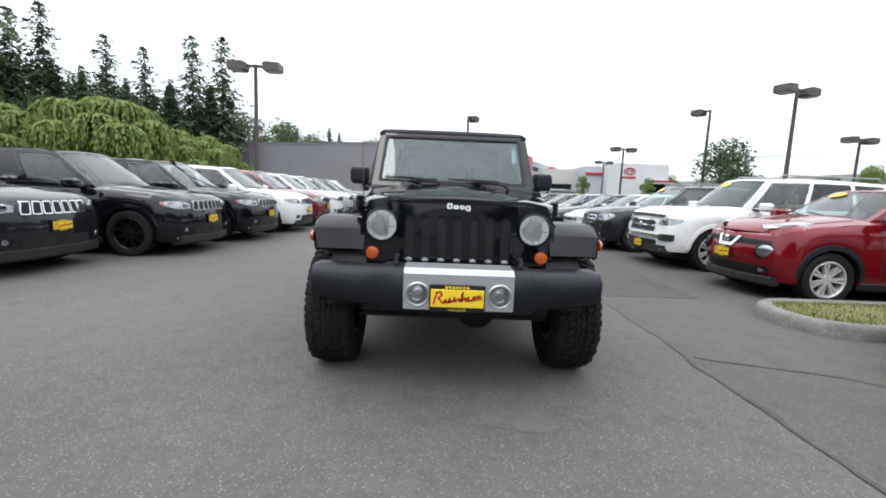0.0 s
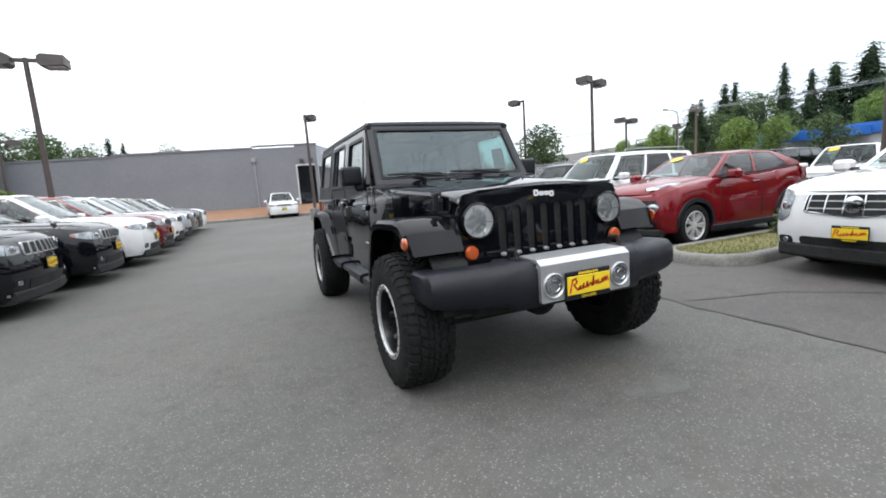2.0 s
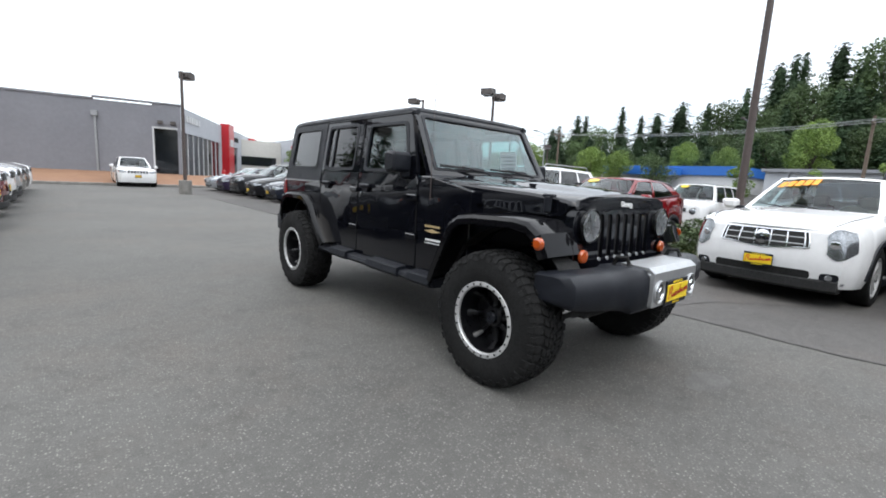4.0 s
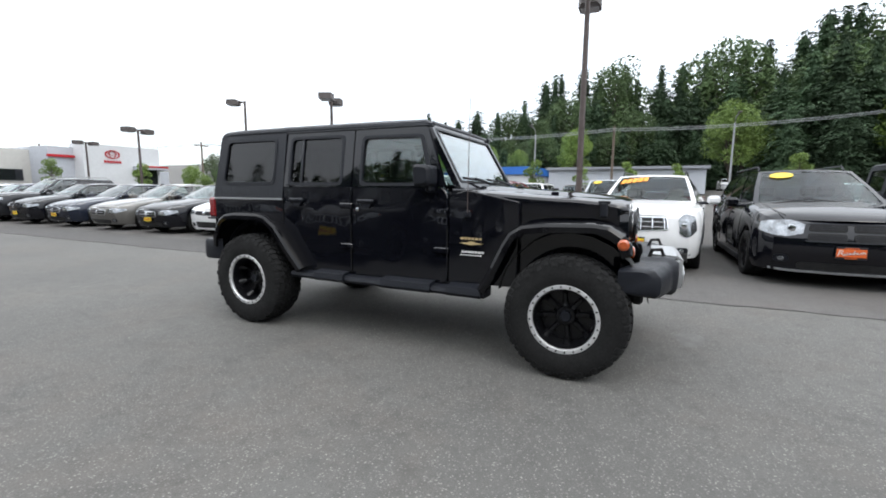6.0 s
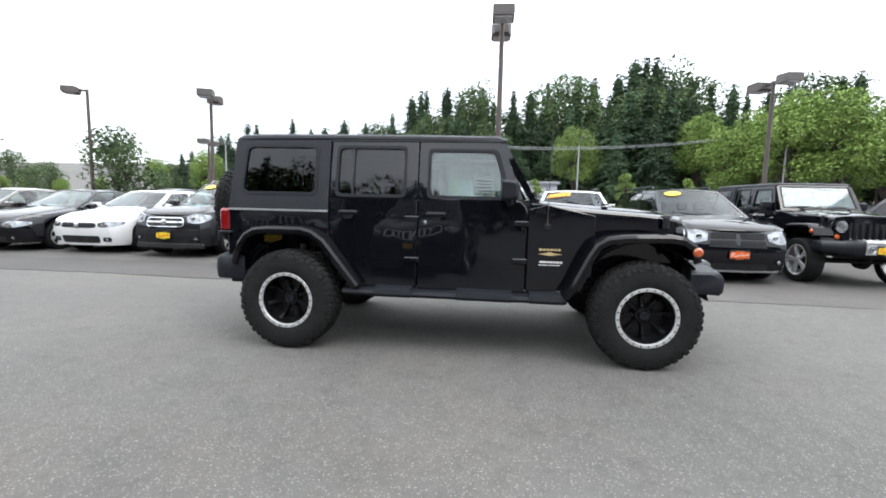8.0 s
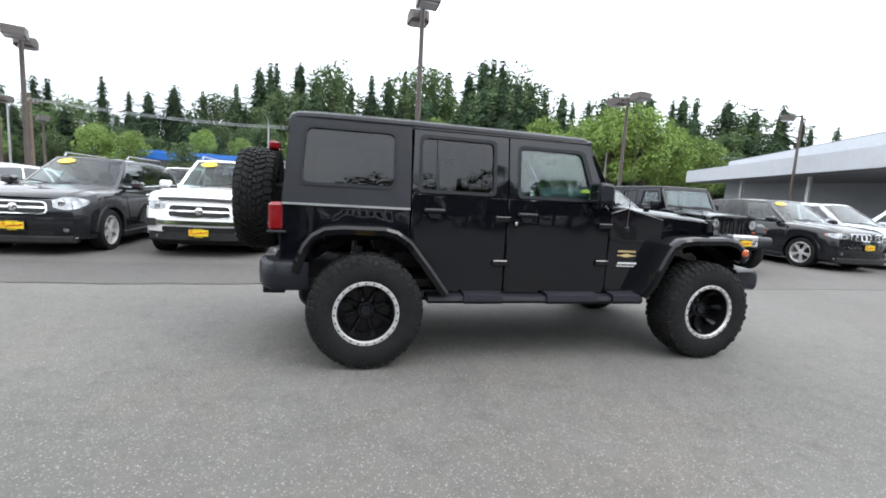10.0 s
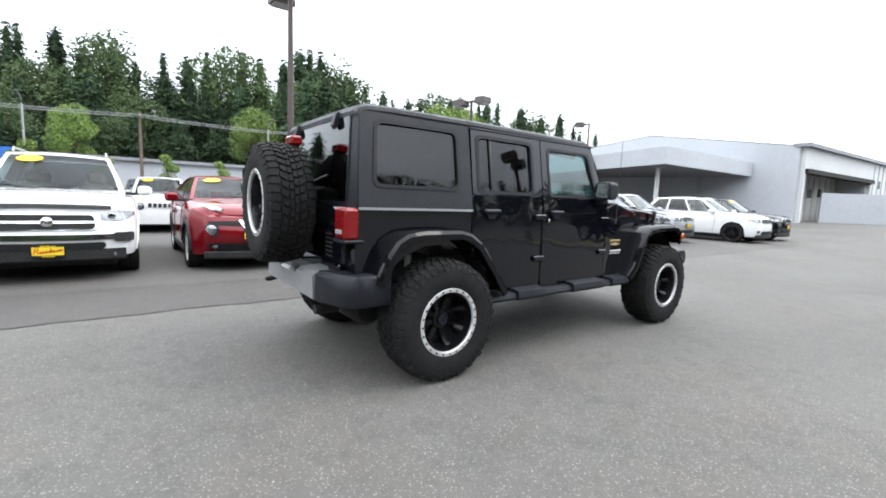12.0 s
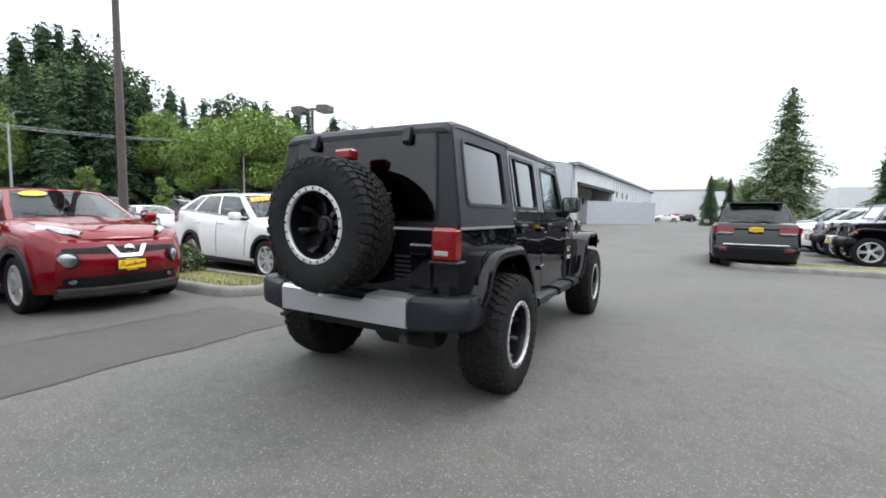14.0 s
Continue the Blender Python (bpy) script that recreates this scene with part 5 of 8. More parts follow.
def make_car(name, label, m, spec, col, wheels="five", group="parked cars", plate="yellow", detail=2, sticker=None, rear_plate=False):
    """A car in its own frame: +x ahead, y to its left, z up, origin on the ground below its middle."""
    S = dict(L=4.7, W=1.86, H=1.72, wb=2.85, fo=0.92, wr=0.36, ww=0.235, sill=0.26, hood_f=0.93, cowl=1.05, belt=1.05, belt_r=1.12, ws0=0.98, ws1=0.15, rr1=-1.75, rr0=-2.15,
             deck=None, win=((-0.02, 0.34), (0.37, 0.66), (0.69, 0.93)), taper_f=0.80, taper_r=0.86, clad=False, grille="bars", lamps="wide", nose=0.10, rails=True, tumble=0.80, tint=True, tuck=1.1)
    S.update(spec)
    car = thing(name, m, label, "car", group)
    L, W, H = S["L"], S["W"] / 2, S["H"]
    xf, xr = L / 2, -L / 2
    ax_f, ax_r = xf - S["fo"], xf - S["fo"] - S["wb"]
    R = S["wr"] + 0.055
    top = [(xr, S["belt_r"] - 0.16), (xr + 0.05, S["belt_r"] - 0.06), (xr + 0.16, S["belt_r"]), (S["rr0"], S["belt_r"] if S["deck"] is None else S["deck"])]
    top += [(S["ws0"] - 1.2, lerp(S["belt"], S["belt_r"], 0.35)), (S["ws0"], S["cowl"]), (S["ws0"] + 0.12, S["cowl"] - 0.012), (xf - 0.45, S["hood_f"] + 0.04), (xf - 0.22, S["hood_f"] + 0.012), (xf - 0.10, S["hood_f"] - 0.015), (xf - 0.04, S["hood_f"] - 0.035), (xf, S["hood_f"] - 0.065)]
    wid = [(xr, S["taper_r"]), (xr + 0.12, S["taper_r"] + 0.08), (xr + 0.5, 0.99), (xr + 0.9, 1.0), (xf - 1.0, 1.0), (xf - 0.5, 0.975), (xf - 0.22, lerp(S["taper_f"], 1, 0.62)), (xf - 0.08, lerp(S["taper_f"], 1, 0.25)), (xf, S["taper_f"])]
    xs_ = sorted({round(v, 3) for v in [xr, xr + 0.04, xr + 0.1, xr + 0.18, xr + 0.3, xf - 0.3, xf - 0.2, xf - 0.12, xf - 0.06, xf - 0.02, xf, S["ws0"], S["rr0"]]
                  + [xr + 0.3 + i * (L - 0.6) / 16 for i in range(17)] + [a + R * math.cos(math.pi * i / 10) for a in (ax_f, ax_r) for i in range(11)]})
    rows = (0.0, 0.10, 0.30, 0.52, 0.70, 0.86, 0.96)
    bulge = (0.955, 0.985, 1.0, 1.0, 0.99, 0.965, 0.925)
    rings = []
    for x in xs_:
        T, k = curve1(top, x), curve1(wid, x)
        B = S["sill"]
        for a in (ax_f, ax_r):
            if abs(x - a) < R - 1e-4:
                B = max(B, S["wr"] + math.sqrt(R * R - (x - a) ** 2))
        end_f, end_r = max(0.0, 1 - (xf - x) / 0.5), max(0.0, 1 - (x - xr) / 0.4)
        ring = []
        for q, bl in zip(rows, bulge):
            z = lerp(B, T, q)
            hz = (z - 0.52) / 0.45
            dx = -end_f * S["nose"] * (max(0, hz) ** 1.4 * 0.9 + max(0, -hz) * S["tuck"]) + end_r * 0.10 * (max(0, hz) ** 1.5 + max(0, -hz) * 0.5)
            ring.append((x + dx, W * k * bl, z))
        dx = -end_f * S["nose"] * 1.0 + end_r * 0.08
        crown = 0.012 + 0.052 * min(1, (xf - x) / 0.5) if x > S["ws0"] else 0.015
        ring += [(x + dx, W * k * 0.84, T), (x + dx - end_f * 0.01, W * k * 0.74, T + crown * 0.45), (x + dx + end_f * 0.02, W * k * 0.45, T + crown * 0.8), (x + dx + end_f * 0.04, 0, T + crown)]
        rings.append(ring + [(p[0], -p[1], p[2]) for p in reversed(ring[:-1])])
    g = G()
    n = len(rings[0])
    cab = [i for i, x in enumerate(xs_) if S["rr0"] - 0.01 <= x <= S["ws0"] + 0.01]
    v = [p for r_ in rings for p in r_]
    f = []
    for i in range(len(rings) - 1):
        for j in range(n - 1):
            if i in cab and i + 1 in cab and 8 <= j <= n - 10:
                continue
            f.append((i * n + j, i * n + j + 1, (i + 1) * n + j + 1, (i + 1) * n + j))
    h_, cols_ = (n - 1) // 2, 8
    for start in (0, (len(rings) - 1) * n):
        o = len(v)
        for j in range(h_ + 1):
            p0, p1 = v[start + j], v[start + n - 1 - j]
            v += [tuple(lerp(a_, b_, i / cols_) for a_, b_ in zip(p0, p1)) for i in range(cols_ + 1)]
        f += [(o + j * (cols_ + 1) + i, o + j * (cols_ + 1) + i + 1, o + (j + 1) * (cols_ + 1) + i + 1, o + (j + 1) * (cols_ + 1) + i) for j in range(h_) for i in range(cols_)]
    g.add(v, f)
    glass_parts = []

    def belt_at(x):
        return curve1(top, x) + 0.005
    yb = W * 0.845
    yt = W * S["tumble"] * 0.80
    zt = H - 0.075
    mid = lambda k: lerp(S["ws1"], S["rr1"], k)
    for sgn in (-1, 1):
        A, B_ = (S["ws0"] - 0.02, sgn * yb, 0), (S["rr0"] + 0.02, sgn * yb, 0)

        def side(u, v_):
            x0 = lerp(S["ws0"] - 0.02, S["rr0"] + 0.02, u)
            x1 = lerp(S["ws1"], S["rr1"], u)
            x = lerp(x0, x1, v_)
            z0 = belt_at(x0)
            zr_ = zt + 0.045 * math.sin(math.pi * min(1, 0.12 + 0.80 * u)) - 0.02
            return (x, sgn * (lerp(yb, yt, v_ ** 1.25) + 0.012 * math.sin(math.pi * v_)), lerp(z0, zr_, v_))
        us = sorted({0.0, 1.0} | {max(0.035, a) for a, b in S["win"]} | {min(0.975, b) for a, b in S["win"]})
        us = sorted(set(us) | {lerp(a, b, 0.5) for a, b in zip(us, us[1:])})
        vs = (0.0, 0.05, 0.35, 0.65, 0.90, 1.0)
        for i in range(len(us) - 1):
            um = (us[i] + us[i + 1]) / 2
            inw = any(max(0.035, a) < um < min(0.975, b) for a, b in S["win"])
            for j in range(len(vs) - 1):
                if inw and 0 < j < len(vs) - 2:
                    continue
                g.add([side(us[i], vs[j]), side(us[i + 1], vs[j]), side(us[i + 1], vs[j + 1]), side(us[i], vs[j + 1])], [(0, 1, 2, 3)])
        for q, (a, b) in enumerate(S["win"]):
            a, b = max(0.035, a), min(0.975, b)
            gg = G().grid(lambda u, v_, a=a, b=b: tuple(Vector(side(lerp(a, b, u), lerp(0.05, 0.90, v_))) - Vector((0, sgn * 0.008, 0))), 3, 3)
            glass_parts.append(("side_window", gg, GLASS_TINT if (q and S["tint"]) else GLASS))
        if detail > 1:
            tr = G()
            for v_ in (0.045,):
                tr.tube([tuple(Vector(side(u, v_)) + Vector((0, sgn * 0.006, 0))) for u in (0.05, 0.25, 0.5, 0.75, 0.95)], 0.010, 5)
            part("belt_trim", tr, M["chrome"] if col in ("white", "grey", "silver", "charcoal") else M["blackplastic"], car)
    for front in (True, False):
        x0, x1 = (S["ws0"], S["ws1"]) if front else (S["rr0"], S["rr1"])
        bow = 0.10 if front else -0.06

        def shield(u, v_):
            y0, y1 = lerp(-yb, yb, u), lerp(-yt, yt, u)
            c = 1 - (2 * u - 1) ** 2
            x = lerp(x0 - (0.02 if front else -0.02) + bow * c, x1 + bow * 0.6 * c, v_)
            z = lerp(belt_at(x0) + 0.02 * c, zt + 0.02 * math.sin(math.pi * 0.2) + 0.03 * c - 0.005, v_)
            return (x, lerp(y0, y1, v_ ** 1.25), z)
        if front:
            sh0, sh1 = x0, x1
        us, vs = (0.0, 0.045, 0.25, 0.5, 0.75, 0.955, 1.0), (0.0, 0.04, 0.5, 0.94, 1.0)
        for i in range(6):
            for j in range(4):
                if 0 < i < 5 and 0 < j < 3:
                    continue
                g.add([shield(us[i], vs[j]), shield(us[i + 1], vs[j]), shield(us[i + 1], vs[j + 1]), shield(us[i], vs[j + 1])], [(0, 1, 2, 3)])
        gg = G().grid(lambda u, v_: tuple(Vector(shield(lerp(0.045, 0.955, u), lerp(0.04, 0.94, v_))) - Vector((0.006 if front else -0.006, 0, 0.004))), 8, 4)
        glass_parts.append(("windscreen" if front else "rear_window", gg, GLASS_SHIELD if front else (GLASS_TINT if S["tint"] else GLASS)))

    def front_glass(u, v_):
        c = 1 - (2 * u - 1) ** 2
        x = lerp(sh0 - 0.02 + 0.10 * c, sh1 + 0.06 * c, v_)
        z = lerp(belt_at(sh0) + 0.02 * c, zt + 0.02 * math.sin(math.pi * 0.2) + 0.03 * c - 0.005, v_)
        return (x, lerp(lerp(-yb, yb, u), lerp(-yt, yt, u), v_ ** 1.25), z)

    def roof(u, v_):
        x = lerp(S["ws1"] + 0.06 * (1 - (2 * v_ - 1) ** 2), S["rr1"] - 0.036 * (1 - (2 * v_ - 1) ** 2), u)
        c = 1 - (2 * v_ - 1) ** 2
        edge = zt + 0.045 * math.sin(math.pi * min(1, 0.12 + 0.80 * u)) - 0.02
        return (x, lerp(-yt, yt, v_), edge + 0.045 * c ** 0.6 * (0.55 + 0.45 * math.sin(math.pi * u)))
    g.grid(roof, 10, 12)
    body = part("body", g, M[col], car, angle=32)
    for nm, gg, mt in glass_parts:
        part(nm, gg, mt, car, shadow=False)
    # underbody, wheel wells, cabin
    g = G().box(xr + 0.15, xf - 0.18, -W + 0.26, W - 0.26, 0.20, 0.62, 0.05)
    for a in (ax_f, ax_r):
        for s in (-1, 1):
            g.loft([[(a + (R + 0.01) * math.cos(math.pi * i / 10), s * y, S["wr"] + (R + 0.01) * math.sin(math.pi * i / 10)) for i in range(11)] for y in (W * 0.93, W - 0.32)], closed=False, caps=False)
    part("underbody", g, M["under"], car)
    seat = "seat_tan" if col in ("white", "silver") and detail > 1 else "seat"
    g = G().box(S["rr0"] + 0.1, S["ws0"] + 0.2, -W * 0.8, W * 0.8, 0.55, 0.62)
    g.box(S["ws0"] - 0.42, S["ws0"] + 0.02, -W * 0.80, W * 0.80, 0.70, S["cowl"] - 0.03, 0.08)
    for s in (-1, 1):
        for xx in (S["ws0"] - 1.15, S["ws0"] - 2.05):
            g.box(xx, xx + 0.5, s * W * 0.42 - 0.25, s * W * 0.42 + 0.25, 0.62, 0.80, 0.06)
            g.box(xx - 0.12, xx + 0.06, s * W * 0.42 - 0.24, s * W * 0.42 + 0.24, 0.72, H - 0.50, 0.06)
            g.box(xx - 0.14, xx - 0.02, s * W * 0.42 - 0.13, s * W * 0.42 + 0.13, H - 0.50, H - 0.30, 0.05)
    g.lathe([(0.165, -0.012), (0.185, 0.0), (0.165, 0.012)], 16, Matrix.Translation((S["ws0"] - 0.50, W * 0.42, S["cowl"] - 0.04)) @ pose(0, 0, 0, 0, -65, 0))
    part("interior", g, M[seat], car)
    for x, sides in ((ax_f, (1, -1)), (ax_r, (1, -1))):
        for s in sides:
            add_wheel(car, x, s * (W - S["ww"] / 2 - 0.015), S["wr"], S["ww"], wheels, s)
    # panel gaps and trim
    def side_y(x, z):
        T, k, B = curve1(top, x), curve1(wid, x), S["sill"]
        return W * k * curve1(list(zip(rows, bulge)), (z - B) / max(T - B, 0.1))
    if detail > 1:
        for s in (-1, 1):
            gp = G()
            for x, lean in ((S["ws0"] - 0.10, 0.08), (S["ws0"] - 1.18, 0.0), (max(ax_r + R * 0.75, S["ws0"] - 2.12), -0.12)):
                pts = [(x + lean * (i / 6 - 0.5), s * (side_y(x, z) + 0.002), z) for i in range(7) for z in (lerp(S["sill"] + 0.12, S["belt"] - 0.05, i / 6),)]
                gp.tube(pts, 0.006, 4)
            part("door_gap", gp, M["under"], car)
            for x in (S["ws0"] - 1.02, S["ws0"] - 1.98):
                z = lerp(S["belt"], S["belt_r"], 0.3) - 0.13
                part("door_handle", G().box(x - 0.11, x + 0.11, s * (side_y(x, z) - 0.01), s * (side_y(x, z) + 0.028), z - 0.018, z + 0.018, 0.012), M["chrome"] if col in ("charcoal", "grey") else M[col], car)
            g = G().box(ax_r + R, ax_f - R, s * (W * 0.90), s * (W * 0.985), S["sill"] - 0.06, S["sill"] + 0.07, 0.03)
            part("sill", g, M["blackplastic"], car)
        if S["clad"]:
            for a in (ax_f, ax_r):
                for s in (-1, 1):
                    g = G()
                    ring = []
                    for i in range(13):
                        t_ = math.pi * i / 12
                        c_, s_ = math.cos(t_), math.sin(t_)
                        y = s * (side_y(a + R * c_ * 0.98, S["wr"] + R * s_) + 0.006)
                        ring.append([(a + (R - 0.012) * c_, y - s * 0.05, S["wr"] + (R - 0.012) * s_), (a + (R - 0.008) * c_, y + s * 0.008, S["wr"] + (R - 0.008) * s_),
                                     (a + (R + 0.055) * c_, y + s * 0.006, S["wr"] + (R + 0.055) * s_), (a + (R + 0.065) * c_, y - s * 0.02, S["wr"] + (R + 0.065) * s_)])
                    g.loft(ring)
                    part("arch_trim", g, M["blackplastic"] if S["clad"] == 1 else M[col], car)
        if S["rails"]:
            for s in (-1, 1):
                g = G().tube([(lerp(S["ws1"], S["rr1"], u), s * yt * 0.93, zt + 0.03 + (0.075 if 0.1 < u < 0.95 else 0.0)) for u in (0.08, 0.12, 0.3, 0.5, 0.7, 0.92, 0.96)], 0.016, 6)
                part("roof_rail", g, M["blackplastic"] if col == "black" or S.get("rails_dark") else M["galv"], car)
    for s in (-1, 1):
        mx, mz = S["ws0"] - 0.22, S["belt"] + 0.07
        mr = part("mirror", G().box(mx - 0.08, mx + 0.10, s * (W + 0.02), s * (W + 0.22), mz - 0.07, mz + 0.085, 0.04), M[S.get("mirror", col)], car)
        part("stalk", G().box(mx - 0.03, mx + 0.06, s * (W * 0.84), s * (W + 0.06), mz - 0.07, mz - 0.02, 0.015), M["blackplastic"], mr)
        part("mirror_glass", G().box(mx - 0.086, mx - 0.079, s * (W + 0.04), s * (W + 0.20), mz - 0.05, mz + 0.065), M["chrome"], mr)
    # front and rear faces: patches that lie on the body
    tf = W * S["taper_f"]
    hf = S["hood_f"]

    def nose_x(z):
        hz = (z - 0.52) / 0.45
        return xf - S["nose"] * (max(0, hz) ** 1.4 * 0.9 + max(0, -hz) * S["tuck"])

    def skin(s, z, off=0.0):
        """A place on the nose: s metres from the middle, round the corner and back along the flank."""
        sg, s = (1, s) if s >= 0 else (-1, -s)

        def at(q):
            x = xf if q <= tf else xf - (q - tf)
            T, k = curve1(top, x), curve1(wid, x)
            bl = curve1(list(zip(rows, bulge)), (z - S["sill"]) / max(T - S["sill"], 0.1))
            end = max(0.0, 1 - (xf - x) / 0.5)
            hz = (z - 0.52) / 0.45
            dx = -end * S["nose"] * (max(0, hz) ** 1.4 * 0.9 + max(0, -hz) * S["tuck"])
            return Vector((x + dx, q * bl if q <= tf else W * k * bl, z))
        p, q = at(s), at(s + 0.02) - at(max(0.0, s - 0.02))
        n_ = Vector((q.y, -q.x, 0))
        n_ = n_.normalized() if n_.length > 1e-6 else Vector((1, 0, 0))
        p = p + n_ * off
        return (p.x, sg * p.y, p.z)

    def patch(name_, cols, mat, off=0.010, par=None, nz=4):
        """cols: (s, z low, z high)."""
        g_ = G()
        m_ = len(cols)
        front = [[skin(s, lerp(z0, z1, j / nz), off) for j in range(nz + 1)] for s, z0, z1 in cols]
        v_ = [p for r_ in front for p in r_]
        f_ = [(i * (nz + 1) + j, (i + 1) * (nz + 1) + j, (i + 1) * (nz + 1) + j + 1, i * (nz + 1) + j + 1) for i in range(m_ - 1) for j in range(nz)]
        rim_ = [(i, 0) for i in range(m_)] + [(m_ - 1, j) for j in range(1, nz + 1)] + [(i, nz) for i in range(m_ - 2, -1, -1)] + [(0, j) for j in range(nz - 1, 0, -1)]
        o_ = len(v_)
        for i, j in rim_:
            s, z0, z1 = cols[i]
            v_.append(skin(s, lerp(z0, z1, j / nz), -0.03))
        c_ = len(rim_)
        f_ += [(rim_[i][0] * (nz + 1) + rim_[i][1], rim_[(i + 1) % c_][0] * (nz + 1) + rim_[(i + 1) % c_][1], o_ + (i + 1) % c_, o_ + i) for i in range(c_)]
        g_.add(v_, f_)
        return part(name_, g_, mat, par or car, angle=40)

    def span(s0, s1, z0, z1, r=0.03, n=9):
        """Columns of a bar with rounded ends."""
        out = []
        for i in range(n):
            t_ = i / (n - 1)
            s = lerp(s0, s1, t_)
            d = min(s - s0, s1 - s)
            c_ = max(0.0, 1 - d / r) if r > 0 else 0.0
            k_ = (1 - math.sqrt(max(0.0, 1 - c_ * c_))) * min(r, (z1 - z0) * 0.48)
            out.append((s, z0 + k_, z1 - k_))
        return out

    def band(s0, s1, z0, z1, r=0.03):
        ss = sorted({s0, s1, s0 + r * 0.3, s0 + r, s1 - r * 0.3, s1 - r} | {lerp(s0, s1, i / 8) for i in range(9)})
        out = []
        for s in ss:
            d = min(s - s0, s1 - s)
            c_ = max(0.0, 1 - d / r)
            k_ = (1 - math.sqrt(max(0.0, 1 - c_ * c_))) * min(r, (z1 - z0) * 0.48)
            out.append((s, z0 + k_, z1 - k_))
        return out
    gz0, gz1 = S.get("grille_z", (hf - 0.36, hf - 0.17))
    gw = S.get("grille_w", 0.55) * tf
    style = S["grille"]
    zc = (gz0 + gz1) / 2

    def emblem(r_, z):
        part("emblem", G().lathe([(0.0, 0.0), (r_ * 0.9, 0.0), (r_, 0.010), (r_ * 0.7, 0.016), (0.0, 0.018)], 20, Matrix.Translation(Vector(skin(0, z, 0.022))) @ pose(0, 0, 0, 0, 84, 0)), M["chrome"], car)
    if style == "slots":
        for k in range(7):
            y = lerp(-gw, gw, (k + 0.5) / 7)
            hw = gw / 7 * 0.88
            sl = patch("grille_slot", band(y - hw, y + hw, gz0, gz1, 0.022), M["chrome"] if S.get("chrome", True) else M["silver_trim"], 0.014)
            patch("slot_mesh", band(y - hw * 0.74, y + hw * 0.74, gz0 + 0.014, gz1 - 0.014, 0.015), M["under"], 0.017, sl)
    elif style == "shield":
        gr = patch("grille", [(s, lerp(gz0, gz0 + 0.05, abs(s) / gw), gz1) for s in [lerp(-gw, gw, i / 10) for i in range(11)]], M["chrome"], 0.012)
        patch("grille_mesh", [(s, lerp(gz0, gz0 + 0.05, abs(s) / gw) + 0.012, gz1 - 0.012) for s in [lerp(-gw * 0.97, gw * 0.97, i / 10) for i in range(11)]], M["under"], 0.015, gr)
        for k in range(6):
            y = lerp(-gw * 0.9, gw * 0.9, k / 5)
            patch("grille_bar", [(y - 0.006, gz0 + 0.03, gz1 - 0.015), (y + 0.006, gz0 + 0.03, gz1 - 0.015)], M["chrome"], 0.020, gr)
        for q in (0.36, 0.68):
            z = lerp(gz0, gz1, q)
            patch("grille_bar", span(-gw * 0.92, gw * 0.92, z - 0.006, z + 0.006, 0.0), M["silver_trim"], 0.018, gr, 1)
        emblem(0.085, zc + 0.01)
    elif style == "vee":
        wide = tf * 0.93
        gr = patch("grille", [(s, gz0 + 0.02 * abs(s) / wide, gz1 - 0.02 * abs(s) / wide) for s in [lerp(-wide, wide, i / 12) for i in range(13)]], M["under"], 0.006)
        for k in range(9):
            for sg in (-1, 1):
                y = sg * (0.20 + k * 0.05)
                patch("grille_bar", [(y - 0.006, gz0 + 0.02, gz1 - 0.03), (y + 0.006, gz0 + 0.02, gz1 - 0.03)], M["blackplastic"], 0.012, gr, 1)
        for sg in (-1, 1):
            lo = [(sg * 0.085, gz0 - 0.035), (sg * 0.135, gz0 - 0.035), (sg * 0.235, gz1 + 0.012), (sg * 0.175, gz1 + 0.012)]
            g = G().loft([[skin(s, z, o) for s, z in lo] for o in (0.0, 0.022)])
            part("vee_trim", g, M["chrome"], car, "chrome V-shaped trim")
        patch("vee_base", [(-0.135, gz0 - 0.038, gz0 + 0.002), (0.0, gz0 - 0.042, gz0 - 0.004), (0.135, gz0 - 0.038, gz0 + 0.002)], M["chrome"], 0.022)
        emblem(0.062, zc)
    elif style == "cross":
        for s in (-1, 1):
            for a_, b_ in ((gz0, zc - 0.012), (zc + 0.012, gz1)):
                op = patch("grille_opening", band(min(s * 0.035, s * gw), max(s * 0.035, s * gw), a_, b_, 0.03), M["under"], 0.008)
                for q in (0.33, 0.66):
                    z = lerp(a_, b_, q)
                    patch("grille_slat", span(min(s * 0.05, s * gw * 0.95), max(s * 0.05, s * gw * 0.95), z - 0.005, z + 0.005, 0.0), M["blackplastic"], 0.014, op, 1)
        patch("grille_frame", band(-gw - 0.02, gw + 0.02, gz0 - 0.022, gz0, 0.02), M["blackplastic"], 0.014, None, 1)
        patch("grille_frame", band(-gw - 0.02, gw + 0.02, gz1, gz1 + 0.015, 0.012), M["blackplastic"], 0.014, None, 1)
    else:
        gr = patch("grille", band(-gw, gw, gz0, gz1, 0.06), M["chrome"] if S.get("chrome", True) else M["blackplastic"], 0.010)
        patch("grille_mesh", band(-gw * 0.95, gw * 0.95, gz0 + 0.018, gz1 - 0.018, 0.05), M["under"], 0.014, gr)
        for q in S.get("bars", (0.5,)):
            z = lerp(gz0, gz1, q)
            patch("grille_bar", band(-gw * 0.95, gw * 0.95, z - 0.016, z + 0.016, 0.012), M["chrome"] if S.get("chrome", True) else M["blackplastic"], 0.022, gr, 2)
        emblem(0.062, zc)
    lz0, lz1 = S.get("lamp_z", (gz0 + 0.02, gz1 + 0.03))
    ls0, ls1 = S.get("lamp_s", (0.68 * tf, tf + 0.30))
    rise = S.get("lamp_rise", 0.05)
